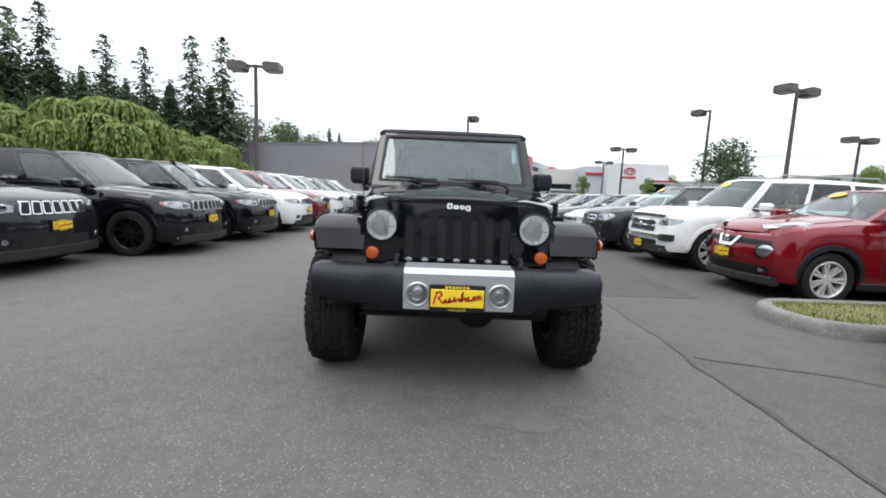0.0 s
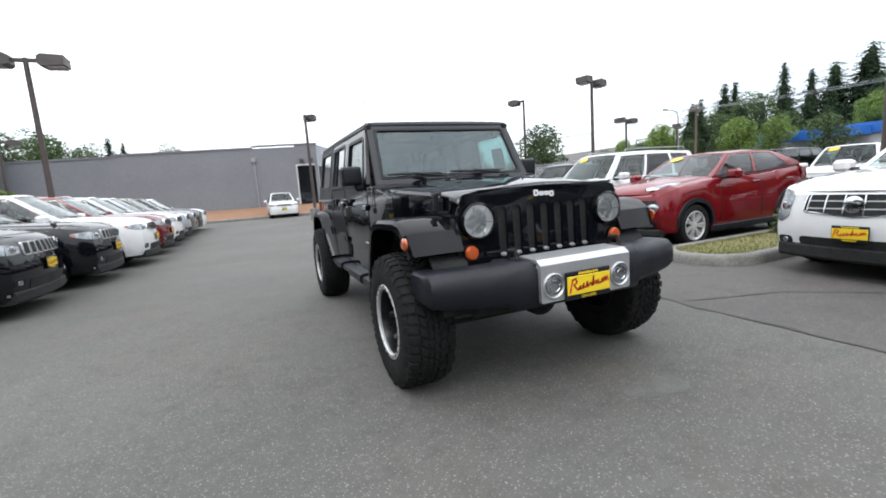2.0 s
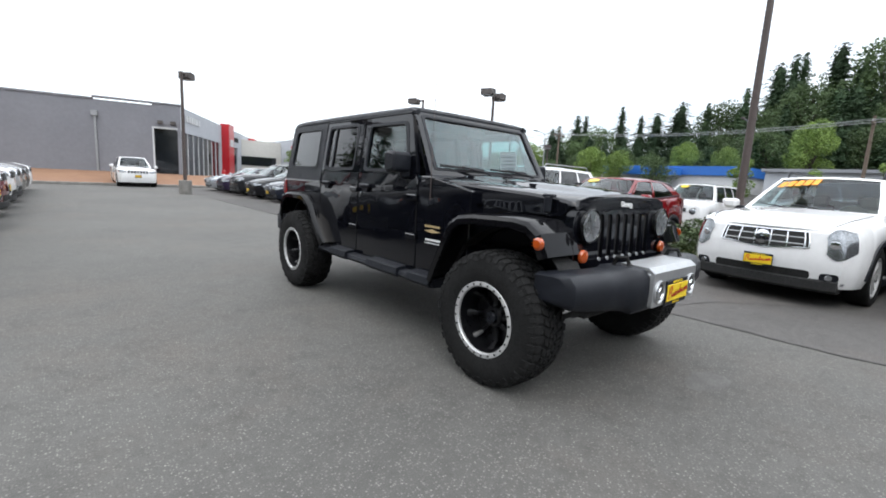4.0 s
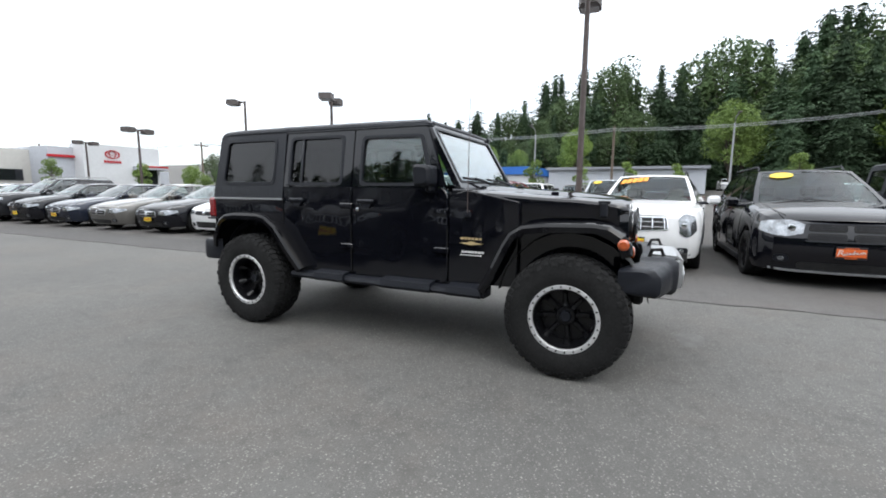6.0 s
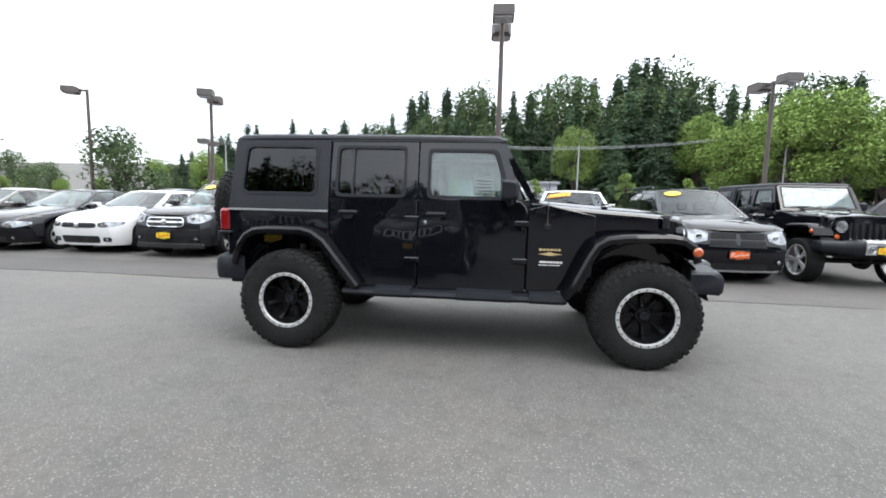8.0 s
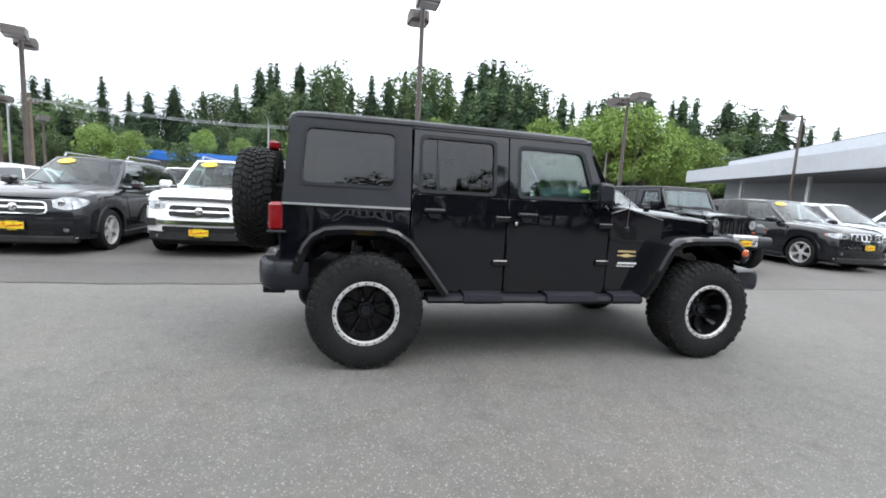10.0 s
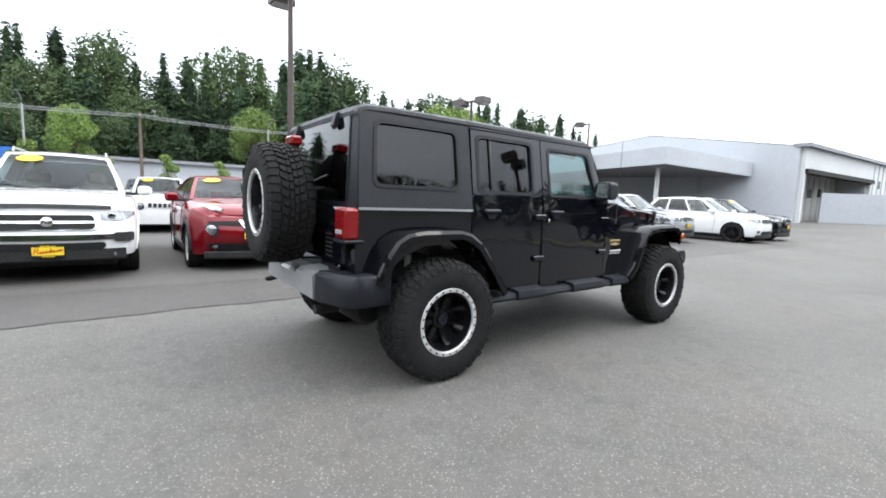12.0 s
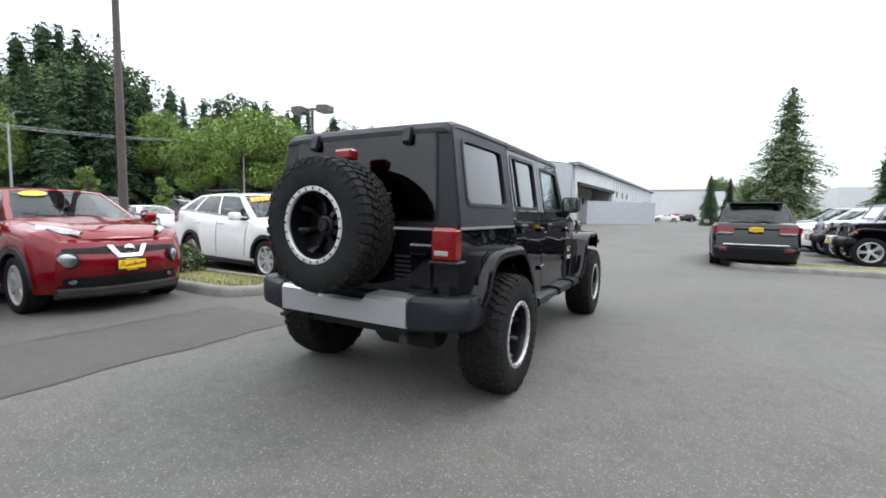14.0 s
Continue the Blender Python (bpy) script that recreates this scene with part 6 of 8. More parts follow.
    for s in (-1, 1):
        cols = []
        for i in range(11):
            t_ = i / 10
            q = lerp(ls0, ls1, t_)
            hgt = (lz1 - lz0) * (0.55 + 0.45 * min(1, t_ * 4)) * (1 - S.get("lamp_taper", 0.75) * max(0, t_ - 0.45) / 0.55)
            mid_ = (lz0 + lz1) / 2 + rise * t_
            cols.append((s * q, mid_ - hgt / 2, mid_ + hgt / 2))
        if S["lamps"] == "round":
            rl = S.get("lamp_r", 0.085)
            hm_ = Matrix.Translation(Vector(skin(s * ls0, lz0, 0.0))) @ pose(0, 0, 0, 0, 88, 22 * s)
            hl = part("headlamp", G().lathe([(rl * 1.15, -0.03), (rl * 1.15, 0.012), (rl, 0.022), (rl * 0.96, 0.010)], 26, hm_, closed=True), M["blackplastic"], car)
            part("lens", G().lathe([(rl * 0.97, 0.008), (rl * 0.8, 0.022), (rl * 0.3, 0.030), (0.002, 0.031)], 24, hm_), M["lampglass"], hl)
            up = []
            for i in range(9):
                t_ = i / 8
                x_ = xf - 0.16 - 0.50 * t_
                yy = lerp(W * 0.55, W * 0.80, t_) * curve1(wid, x_)
                zz = curve1(top, x_)
                hw_ = 0.082 * math.sin(math.pi * (0.05 + 0.90 * t_ ** 1.3)) + 0.006
                up.append([(x_, s * (yy + hw_), zz - 0.006), (x_, s * (yy + hw_ * 0.4), zz + 0.030), (x_, s * (yy - hw_ * 0.4), zz + 0.042), (x_, s * (yy - hw_), zz + 0.020)])
            part("upper_lamp", G().loft(up), M["lampglass"], car, "long sliver-shaped upper lamp")
        else:
            hl = patch("headlamp", cols, M["lampglass"], 0.010)
            part("projector", G().lathe([(0.0, 0.0), (0.035, 0.0), (0.045, 0.016), (0.04, 0.018)], 14, Matrix.Translation(Vector(skin(s * lerp(ls0, ls1, 0.22), (lz0 + lz1) / 2 + rise * 0.22, 0.006))) @ pose(0, 0, 0, 0, 90, 12 * s)), M["chrome"], hl)
            if S.get("lamp_amber", True):
                patch("marker_lens", [(q, lerp(a_, b_, 0.15), lerp(a_, b_, 0.85)) for q, a_, b_ in cols[8:]], M["amber"], 0.013, hl)
        if detail > 1:
            fz, fs = S.get("fog_z", 0.42), S.get("fog_s", 0.88 * tf)
            fw = patch("fog_recess", band(s * fs - 0.085, s * fs + 0.085, fz - 0.05, fz + 0.05, 0.04), M["blackplastic"], 0.006)
            part("fog_lamp", G().lathe([(0.0, 0.012), (0.03, 0.01), (0.04, 0.0), (0.042, -0.01)], 14, Matrix.Translation(Vector(skin(s * fs, fz, 0.006))) @ pose(0, 0, 0, 0, 90, 10 * s)), M["lampglass"], fw)
        tz0, tz1 = S.get("tail_z", (S["belt_r"] - 0.30, S["belt_r"] - 0.06))
        ty = W * S["taper_r"]
        tl = part("tail_lamp", G().loft([[(xr + 0.10, s * ty * 0.55, tz0), (xr + 0.10, s * ty * 0.55, tz1), (xr + 0.035, s * ty * 0.55, tz1), (xr + 0.02, s * ty * 0.55, tz0)],
                                        [(xr + 0.14, s * ty * 0.98, tz0), (xr + 0.14, s * ty * 0.98, tz1), (xr + 0.05, s * ty * 0.98, tz1), (xr + 0.03, s * ty * 0.98, tz0)],
                                        [(xr + 0.40, s * ty * 1.135, tz0 + 0.03), (xr + 0.40, s * ty * 1.135, tz1 - 0.02), (xr + 0.22, s * ty * 1.11, tz1), (xr + 0.2, s * ty * 1.11, tz0)]]), M["tail"], car)
    lo0, lo1 = S.get("intake", (0.30, 0.42))
    if S.get("deflector"):
        patch("hood_deflector", [(q, hf - 0.085 - 0.02 * (q / tf) ** 2, hf - 0.045 - 0.02 * (q / tf) ** 2) for q in [lerp(-tf * 0.86, tf * 0.86, i / 14) for i in range(15)]], M["seat"], 0.045, None, 2)
    if S.get("bumper_bar"):
        b0, b1 = S["bumper_bar"]
        bar = patch("bumper_bar", [(q, b0 + 0.03 * max(0, abs(q) / tf - 0.6), b1) for q in [lerp(-tf * 0.95, tf * 0.95, i / 14) for i in range(15)]], M["chrome"], 0.030, None, 2)
        for s in (-1, 1):
            patch("bar_pod", band(s * tf * 0.98 - 0.13, s * tf * 0.98 + 0.13, b0 - 0.03, b1 + 0.02, 0.03), M["under"], 0.034, bar)
    if detail > 1:
        patch("lower_intake", band(-tf * S.get("intake_w", 0.66), tf * S.get("intake_w", 0.66), lo0, lo1, 0.04), M["under"], 0.005)
        if S.get("chin"):
            patch("chin_strip", [(q, lo0 - 0.045 + 0.05 * max(0, abs(q) / tf - 0.75), lo0 - 0.015 + 0.05 * max(0, abs(q) / tf - 0.75)) for q in [lerp(-tf - 0.05, tf + 0.05, i / 14) for i in range(15)]], M[S["chin"]], 0.018, None, 2)
        if S["clad"]:
            x0_, x1_, z0_, z1_ = xf - 0.25, xf - S["nose"] * 0.2, S["sill"] - 0.06, lo0 + 0.02
            g = G().loft([[(x0_, y, z0_), (x1_ - 0.03, y, z0_), (x1_, y, z0_ + 0.03), (x1_, y, z1_ - 0.02), (x1_ - 0.02, y, z1_), (x0_, y, z1_)] for y in [lerp(-tf * 0.98, tf * 0.98, i / 10) for i in range(11)]])
            part("chin", g, M["under"], car)
            g = G().box(xr + 0.04, xr + 0.3, -W * 0.86, W * 0.86, S["sill"] - 0.04, S["sill"] + 0.20, 0.03)
            part("rear_valance", g, M["blackplastic"], car)
        for y in (-0.35, 0.05):
            p0 = (S["ws0"] + 0.10, y + 0.25, S["cowl"] + 0.035)
            part("wiper", G().tube([p0, (S["ws0"] + 0.06, y, S["cowl"] + 0.06), (S["ws0"] + 0.00, y - 0.25, S["cowl"] + 0.09)], 0.010, 5), M["blackplastic"], car)
    pz = S.get("plate_z", 0.50)
    if plate:
        dealer_plate(car, Matrix.Translation((nose_x(pz) + 0.016, S.get("plate_y", 0.0), pz)) @ pose(0, 0, 0, 0, 0, 90), plate)
    if rear_plate:
        dealer_plate(car, Matrix.Translation((xr + 0.03, 0, S["belt_r"] - 0.17)) @ pose(0, 0, 0, 0, 0, -90), "yellow")
        part("chrome_strip", G().box(xr - 0.015, xr + 0.06, -W * 0.72, W * 0.72, 0.60, 0.635, 0.008), M["chrome"], car)
        part("rear_bumper", G().loft([[(xr + 0.12, y, 0.40), (xr - 0.045 + 0.09 * (abs(y) / W) ** 3, y, 0.42), (xr - 0.055 + 0.09 * (abs(y) / W) ** 3, y, 0.54), (xr + 0.02, y, 0.585), (xr + 0.14, y, 0.59)] for y in [lerp(-W * 0.93, W * 0.93, i / 10) for i in range(11)]]), M[col], car)
        for s in (-1, 1):
            part("reflector", G().box(xr - 0.035, xr + 0.06, s * W * 0.60, s * W * 0.80, 0.455, 0.52, 0.01), M["tail"], car)
            part("reverse_lamp", G().box(xr + 0.008, xr + 0.08, s * W * 0.50, s * W * 0.86, S["tail_z"][0] - 0.045, S["tail_z"][0] + 0.005, 0.01), M["lampglass"], car)
        part("spoiler", G().box(S["rr1"] - 0.22, S["rr1"] + 0.05, -yt * 0.92, yt * 0.92, zt - 0.02, zt + 0.03, 0.015), M[col], car)
        part("rear_wiper", G().tube([(S["rr0"] - 0.05, 0.0, S["belt_r"] + 0.05), (S["rr0"] - 0.01, -0.32, S["belt_r"] + 0.12)], 0.012, 5), M["blackplastic"], car)
    if sticker:
        kind, colour = sticker
        g = G()
        lift = Vector((0.012, 0, 0.010))
        if kind == "oval":
            g.loft([[tuple(Vector(front_glass(0.24 + 0.12 * math.cos(a), 0.82 + 0.085 * math.sin(a))) + lift * o) for a in [i * math.pi / 10 for i in range(20)]] for o in (0.5, 1.0)])
        else:
            for k in range(5):
                u0, u1 = 0.09 + k * 0.075, 0.15 + k * 0.075
                w_ = 0.66 + 0.018 * k
                g.loft([[tuple(Vector(front_glass(u, v_)) + lift * o) for u, v_ in ((u0, w_), (u1, w_), (u1 + 0.012, w_ + 0.17), (u0 + 0.012, w_ + 0.17))] for o in (0.5, 1.0)])
        part("windscreen_sticker", g, M[colour], car)
    if detail > 1:
        for s in (-1, 1):
            xs2 = [lerp(S["ws0"] + 0.14, xf - 0.13, i / 12) for i in range(13)]
            part("hood_gap", G().tube([(x, s * W * curve1(wid, x) * 0.765, curve1(top, x) + 0.0215 * min(1, (xf - x) / 0.5 + 0.2)) for x in xs2], 0.005, 4), M["under"], car)
    # the nose sweeps back towards its corners
    bow = S.get("bow", 0.17)
    for ob in car.children_recursive:
        if ob.type == "MESH" and ob.matrix_basis == Matrix.Identity(4) and (ob.parent == car or ob.parent.matrix_basis == Matrix.Identity(4)):
            for vert in ob.data.vertices:
                if vert.co.x > xf - 0.50:
                    vert.co.x -= bow * (abs(vert.co.y) / W) ** 2.2 * smooth01((vert.co.x - xf + 0.50) / 0.50)
    return car


GC = dict(rails=False, L=4.82, W=1.94, H=1.76, wb=2.915, fo=0.90, wr=0.38, ww=0.26, hood_f=1.00, cowl=1.12, belt=1.10, belt_r=1.18, ws0=0.95, ws1=0.12, rr1=-1.72, rr0=-2.18, grille="slots", grille_w=0.66,
          grille_z=(0.775, 0.945), lamp_z=(0.785, 0.915), lamp_s=(0.58, 1.16), plate_z=0.62, clad=2, nose=0.09, taper_f=0.82, intake=(0.33, 0.48), chin="galv", fog_z=0.45, taper_r=0.88)
SEDAN = dict(lamp_amber=False, L=4.75, W=1.83, H=1.45, wb=2.76, fo=0.93, wr=0.33, ww=0.22, sill=0.20, hood_f=0.76, cowl=0.94, belt=0.93, belt_r=1.00, ws0=0.95, ws1=0.10, rr1=-1.0, rr0=-1.75, win=((-0.02, 0.40), (0.43, 0.80)),
             grille_z=(0.48, 0.64), lamp_z=(0.52, 0.66), plate_z=0.42, rails=False, nose=0.16, taper_f=0.74, tail_z=(0.72, 0.90), tint=False, tumble=0.78, fog_z=0.32, intake=(0.22, 0.34))
HATCH = dict(lamp_amber=False, L=4.27, W=1.80, H=1.47, wb=2.63, fo=0.86, wr=0.33, ww=0.23, sill=0.19, hood_f=0.80, cowl=0.97, belt=0.95, belt_r=1.02, ws0=0.85, ws1=0.05, rr1=-1.55, rr0=-1.95, win=((-0.02, 0.40), (0.43, 0.78), (0.81, 0.94)),
             grille_z=(0.58, 0.68), grille_w=0.62, lamp_z=(0.58, 0.70), plate_z=0.40, rails=False, nose=0.12, taper_f=0.76, chrome=False, fog_z=0.32, intake=(0.24, 0.40))
VAN = dict(lamp_amber=False, L=5.15, W=2.00, H=1.73, wb=3.08, fo=1.00, wr=0.35, ww=0.235, sill=0.22, hood_f=0.98, cowl=1.12, belt=1.06, belt_r=1.10, ws0=1.22, ws1=0.30, rr1=-2.20, rr0=-2.42, win=((0.0, 0.30), (0.33, 0.62), (0.65, 0.95)),
           grille="cross", grille_z=(0.665, 0.875), grille_w=0.56, lamp_z=(0.70, 0.92), lamp_s=(0.50, 1.10), lamp_rise=0.02, lamp_taper=0.5, plate_z=0.52, nose=0.14, taper_f=0.80, chin="galv", intake=(0.26, 0.36), fog_z=0.40)
CROSS = dict(L=4.83, W=1.91, H=1.67, wb=2.81, fo=0.98, wr=0.36, ww=0.24, hood_f=0.98, cowl=1.10, belt=1.08, belt_r=1.27, ws0=0.90, ws1=0.12, rr1=-1.50, rr0=-2.18, rails_dark=True, win=((-0.02, 0.40), (0.43, 0.75), (0.78, 0.93)), grille="shield", grille_z=(0.66, 0.90), grille_w=0.62,
             lamp_z=(0.58, 0.93), lamp_s=(0.64, 0.94), lamp_rise=0.05, lamp_taper=0.35, lamp_amber=False, plate_z=0.50, nose=0.10, taper_f=0.82, intake=(0.33, 0.44), fog_z=0.38, chin="galv", clad=1)
MINI = dict(L=4.13, W=1.77, H=1.57, wb=2.53, fo=0.83, wr=0.34, ww=0.225, sill=0.26, hood_f=0.95, cowl=1.10, belt=1.06, belt_r=1.22, ws0=0.72, ws1=0.0, rr1=-1.30, rr0=-1.90, win=((-0.02, 0.42), (0.46, 0.84)),
            grille="vee", grille_z=(0.715, 0.81), grille_w=0.46, lamps="round", lamp_z=(0.655, 0.70), lamp_s=(0.60, 0.9), lamp_r=0.088, plate_z=0.58, rails=False, nose=0.19, taper_f=0.78, clad=1, intake=(0.30, 0.45), intake_w=0.80, fog_z=0.40, fog_s=0.55, bow=0.32, tuck=1.5)
TRUCKY = dict(L=4.82, W=1.93, H=1.80, wb=2.79, fo=0.95, wr=0.385, ww=0.26, sill=0.34, hood_f=1.07, cowl=1.16, belt=1.14, belt_r=1.17, ws0=0.92, ws1=0.35, rr1=-1.95, rr0=-2.20, grille="bars", bars=(0.5,), grille_z=(0.685, 0.905),
              grille_w=0.62, lamp_z=(0.80, 0.93), lamp_s=(0.55, 1.10), lamp_amber=False, plate_z=0.43, nose=0.10, taper_f=0.84, clad=2, intake=(0.44, 0.53), intake_w=0.72, fog_z=0.36, deflector=True, bumper_bar=(0.565, 0.635))
COMPACT_SUV = dict(lamp_amber=False, L=4.77, W=1.84, H=1.69, wb=2.86, fo=0.94, wr=0.36, ww=0.235, hood_f=0.97, cowl=1.08, belt=1.07, belt_r=1.14, ws0=0.95, ws1=0.15, rr1=-1.75, rr0=-2.10, grille="bars", bars=(0.52,), grille_z=(0.66, 0.86),
                   grille_w=0.58, lamp_z=(0.72, 0.92), plate_z=0.48, nose=0.12, taper_f=0.80, clad=1, chin="chrome", intake=(0.30, 0.40), fog_z=0.42)
BOXY = dict(L=4.41, W=1.76, H=1.66, wb=2.63, fo=0.86, wr=0.34, hood_f=1.0, cowl=1.08, belt=1.06, belt_r=1.10, ws0=0.82, ws1=0.42, rr1=-1.85, rr0=-2.0, grille="slots", grille_w=0.55, grille_z=(0.72, 0.86), lamp_z=(0.76, 0.80),
            lamps="round", lamp_s=(0.60, 0.9), lamp_r=0.09, plate_z=0.52, nose=0.05, taper_f=0.88, chrome=False, clad=1)


def facing(x, y, deg):
    """Car's middle on the ground and the way its nose points: 0 is +x, 90 is +y."""
    return pose(x, y, ground_z(x, y), 0, 0, deg)


def nose_at(nx, ny, deg, spec):
    """Pose from the place of the nose."""
    h = spec.get("L", 4.7) / 2
    return facing(nx - h * math.cos(radians(deg)), ny - h * math.sin(radians(deg)), deg)


EAST = "row of cars east of the lane"
WEST = "row of cars west of the lane"
SOUTH = "cars south of the lane"
make_car("minivan", "black minivan with windscreen sticker and orange plate", nose_at(3.38, 0.22, 180, VAN), VAN, "black", "split_black", EAST, "orange", 2, ("oval", "yellow"))
make_car("crossover", "white crossover with bold chrome grille and price numbers on the glass", nose_at(3.72, 2.80, 174, CROSS), CROSS, "white", "split", EAST, "yellow", 2, ("digits", "numeral"))
make_car("compact_crossover", "red compact crossover with V-shaped chrome trim", nose_at(4.08, 6.17, 180, MINI), MINI, "red", "split", EAST, "yellow", 2, ("oval", "yellow"))
make_car("sport_utility", "white body-on-frame utility with bold grille", nose_at(4.00, 8.63, 180, TRUCKY), TRUCKY, "white", "split", EAST, "yellow", 2, ("oval", "yellow"))
make_car("compact_utility", "charcoal compact utility with two-bar grille", nose_at(3.82, 11.15, 180, COMPACT_SUV), COMPACT_SUV, "charcoal", "five", EAST, "yellow", 2, ("oval", "yellow"))
make_car("hatchback", "white hatchback with slim dark grille", nose_at(3.95, 13.30, 180, HATCH), HATCH, "white", "five_black", EAST, None, 2)
make_car("saloon_car", "black saloon with chrome grille", nose_at(3.70, 15.35, 180, SEDAN), SEDAN, "black", "five", EAST, "yellow", 2)
for k, (col, spec, nm, pl) in enumerate((("grey", SEDAN, "saloon_car", None), ("navy", SEDAN, "saloon_car", "yellow"), ("black", HATCH, "hatchback", "yellow"), ("charcoal", COMPACT_SUV, "compact_utility", None),
                                         ("purple", HATCH, "hatchback", None), ("silver", SEDAN, "saloon_car", None))):
    make_car(nm, "parked %s %s in the long row" % ({"purple": "plum"}.get(col, col), nm.replace("_", " ")), nose_at(3.62 - 0.03 * k, 17.6 + 2.45 * k, 180, spec), spec, col, "five", EAST, pl, 2)
for k, (col, pl) in enumerate((("charcoal", "yellow"), ("black", "yellow"), ("black", "yellow"), ("white", "yellow"), ("maroon", "yellow"), ("white", None), ("silver", None), ("grey", None), ("black", None), ("white", None))):
    sp = dict(GC, chrome=col not in ("black",))
    make_car("sport_utility", "%s mid-size sport utility in the west row" % {"maroon": "dark red"}.get(col, col), nose_at((-5.15, -4.27, -4.02)[k] if k < 3 else -3.76, 5.88 + 2.24 * k, 0, GC), sp, col, "multi_black" if col in ("black", "white") else "five", WEST, pl, 2 if k < 7 else 1)
make_car("sport_utility", "white sport utility parked nose out by the mulch bed", nose_at(0.45, 31.8, -90, GC), dict(GC, chrome=False), "white", "five", "cars by the mulch bed", "yellow", 1)
make_car("saloon_car", "dark saloon seen from behind by the showroom", facing(10.2, 43.5, 65), SEDAN, "maroon", "five", "cars by the mulch bed", None, 1)
# second row to the east
for k, (x, y, col, spec, st, d) in enumerate(((12.2, 2.2, "charcoal", COMPACT_SUV, None, 180), (11.8, 4.0, "silver", TRUCKY, ("oval", "yellow"), 180), (11.4, 6.9, "white", BOXY, ("oval", "yellow"), 180), (11.5, 9.4, "charcoal", GC, None, 180),
                                              (11.6, 11.9, "white", TRUCKY, None, 180), (11.6, 14.4, "white", COMPACT_SUV, None, 180), (11.6, 16.9, "silver", SEDAN, None, 180), (11.6, 19.4, "black", COMPACT_SUV, None, 180), (12.0, -0.4, "silver", HATCH, None, 0), (12.0, -3.0, "white", CROSS, None, 180))):
    make_car("parked_car", "%s car in the second row behind the kerbed bed" % col, nose_at(x, y, d, spec), spec, col, "five", "second row of cars", "yellow" if k in (1,) else None, 1, st)
for k in range(12):
    spec = (SEDAN, COMPACT_SUV, HATCH, TRUCKY)[k % 4]
    make_car("parked_car", "distant parked car in the outer rows", facing(20.5 + 6.0 * (k % 2), -2 + 3.0 * k, 180 if k % 2 else 0), spec, ("white", "silver", "black", "grey", "red", "navy")[(k * 5) % 6], "five", "outer rows of cars", None, 1)
for k in range(11):
    make_car("parked_car", "distant parked car on the bank across the street", pose(56.5 + 0.4 * (k % 3), -24 + 3.6 * k, ground_z(56.5, 0) , 0, 0, 180), (SEDAN, COMPACT_SUV, HATCH)[k % 3], ("white", "silver", "grey", "black", "red")[(k * 3) % 5], "five", "cars on the bank", None, 1)
# south end of the lot
make_car("sport_utility", "charcoal sport utility with chrome slotted grille", nose_at(3.85, -6.2, 180, GC), GC, "charcoal", "five", SOUTH, "yellow", 2, ("oval", "yellow"))
make_car("sport_utility", "silver sport utility with chrome slotted grille", nose_at(4.1, -8.5, 180, GC), dict(GC, chrome=True), "silver", "five", SOUTH, "yellow", 2)
make_car("sport_utility", "white sport utility with black wheels, seen from its side", nose_at(2.80, -12.2, 180, GC), dict(GC, chrome=False), "white", "multi_black", SOUTH, None, 2)
make_car("sport_utility", "black sport utility with windscreen sticker", nose_at(2.85, -14.6, 180, GC), GC, "black", "five_black", SOUTH, "yellow", 2, ("oval", "yellow"))
make_car("sport_utility", "black sport utility seen from behind with red lamps", pose(-3.62, -6.87, 0, 0, 0, -92), dict(GC, tail_z=(0.92, 1.08)), "black", "five", SOUTH, None, 2, None, True)
for k in range(4):
    make_car("parked_car", "small far car beyond the yard", facing(1.5 - 2.8 * k, -80 - 2 * k, 20), (SEDAN, HATCH)[k % 2], ("white", "black", "silver", "red")[k], "five", "cars beyond the yard", None, 1)
for k, (x, y, col) in enumerate(((-8.3, -14.0, "white"), (-8.3, -16.6, "silver"), (-8.3, -19.2, "grey"))):
    make_car("parked_car", "%s car beside the kerbed strip" % col, facing(x, y, 0), GC, col, "five", SOUTH, None, 1)


# ---- boxy four-door off-roader ----
def corner_round(pts, r, n=4):
    """Polygon with its corners rounded; r may be one radius or one for each corner."""
    out = []
    k = len(pts)
    for i, p in enumerate(pts):
        a, b, c = Vector(pts[i - 1]), Vector(p), Vector(pts[(i + 1) % k])
        q = r[i] if isinstance(r, (list, tuple)) else r
        d1, d2 = (a - b), (c - b)
        s, e = b + d1.normalized() * min(q, d1.length * 0.49), b + d2.normalized() * min(q, d2.length * 0.49)
        for j in range(n + 1):
            t_ = j / n
            m_ = (1 - t_) ** 2 * s + 2 * t_ * (1 - t_) * b + t_ * t_ * e
            out.append((m_.x, m_.y))
    return out


def ring_panel(g, outer, inner, fn, o0, o1):
    """A panel with a hole: fn(u, v, offset) gives the place."""
    loops = [[fn(u, v_, o) for u, v_ in poly] for poly, o in ((outer, o0), (outer, o1), (inner, o1), (inner, o0))]
    n = len(outer)
    v = [p for q in loops for p in q]
    f = []
    for i in range(4):
        for j in range(n):
            k = (j + 1) % n
            f.append((i * n + j, i * n + k, (i + 1) % 4 * n + k, (i + 1) % 4 * n + j))
    return g.add(v, f)


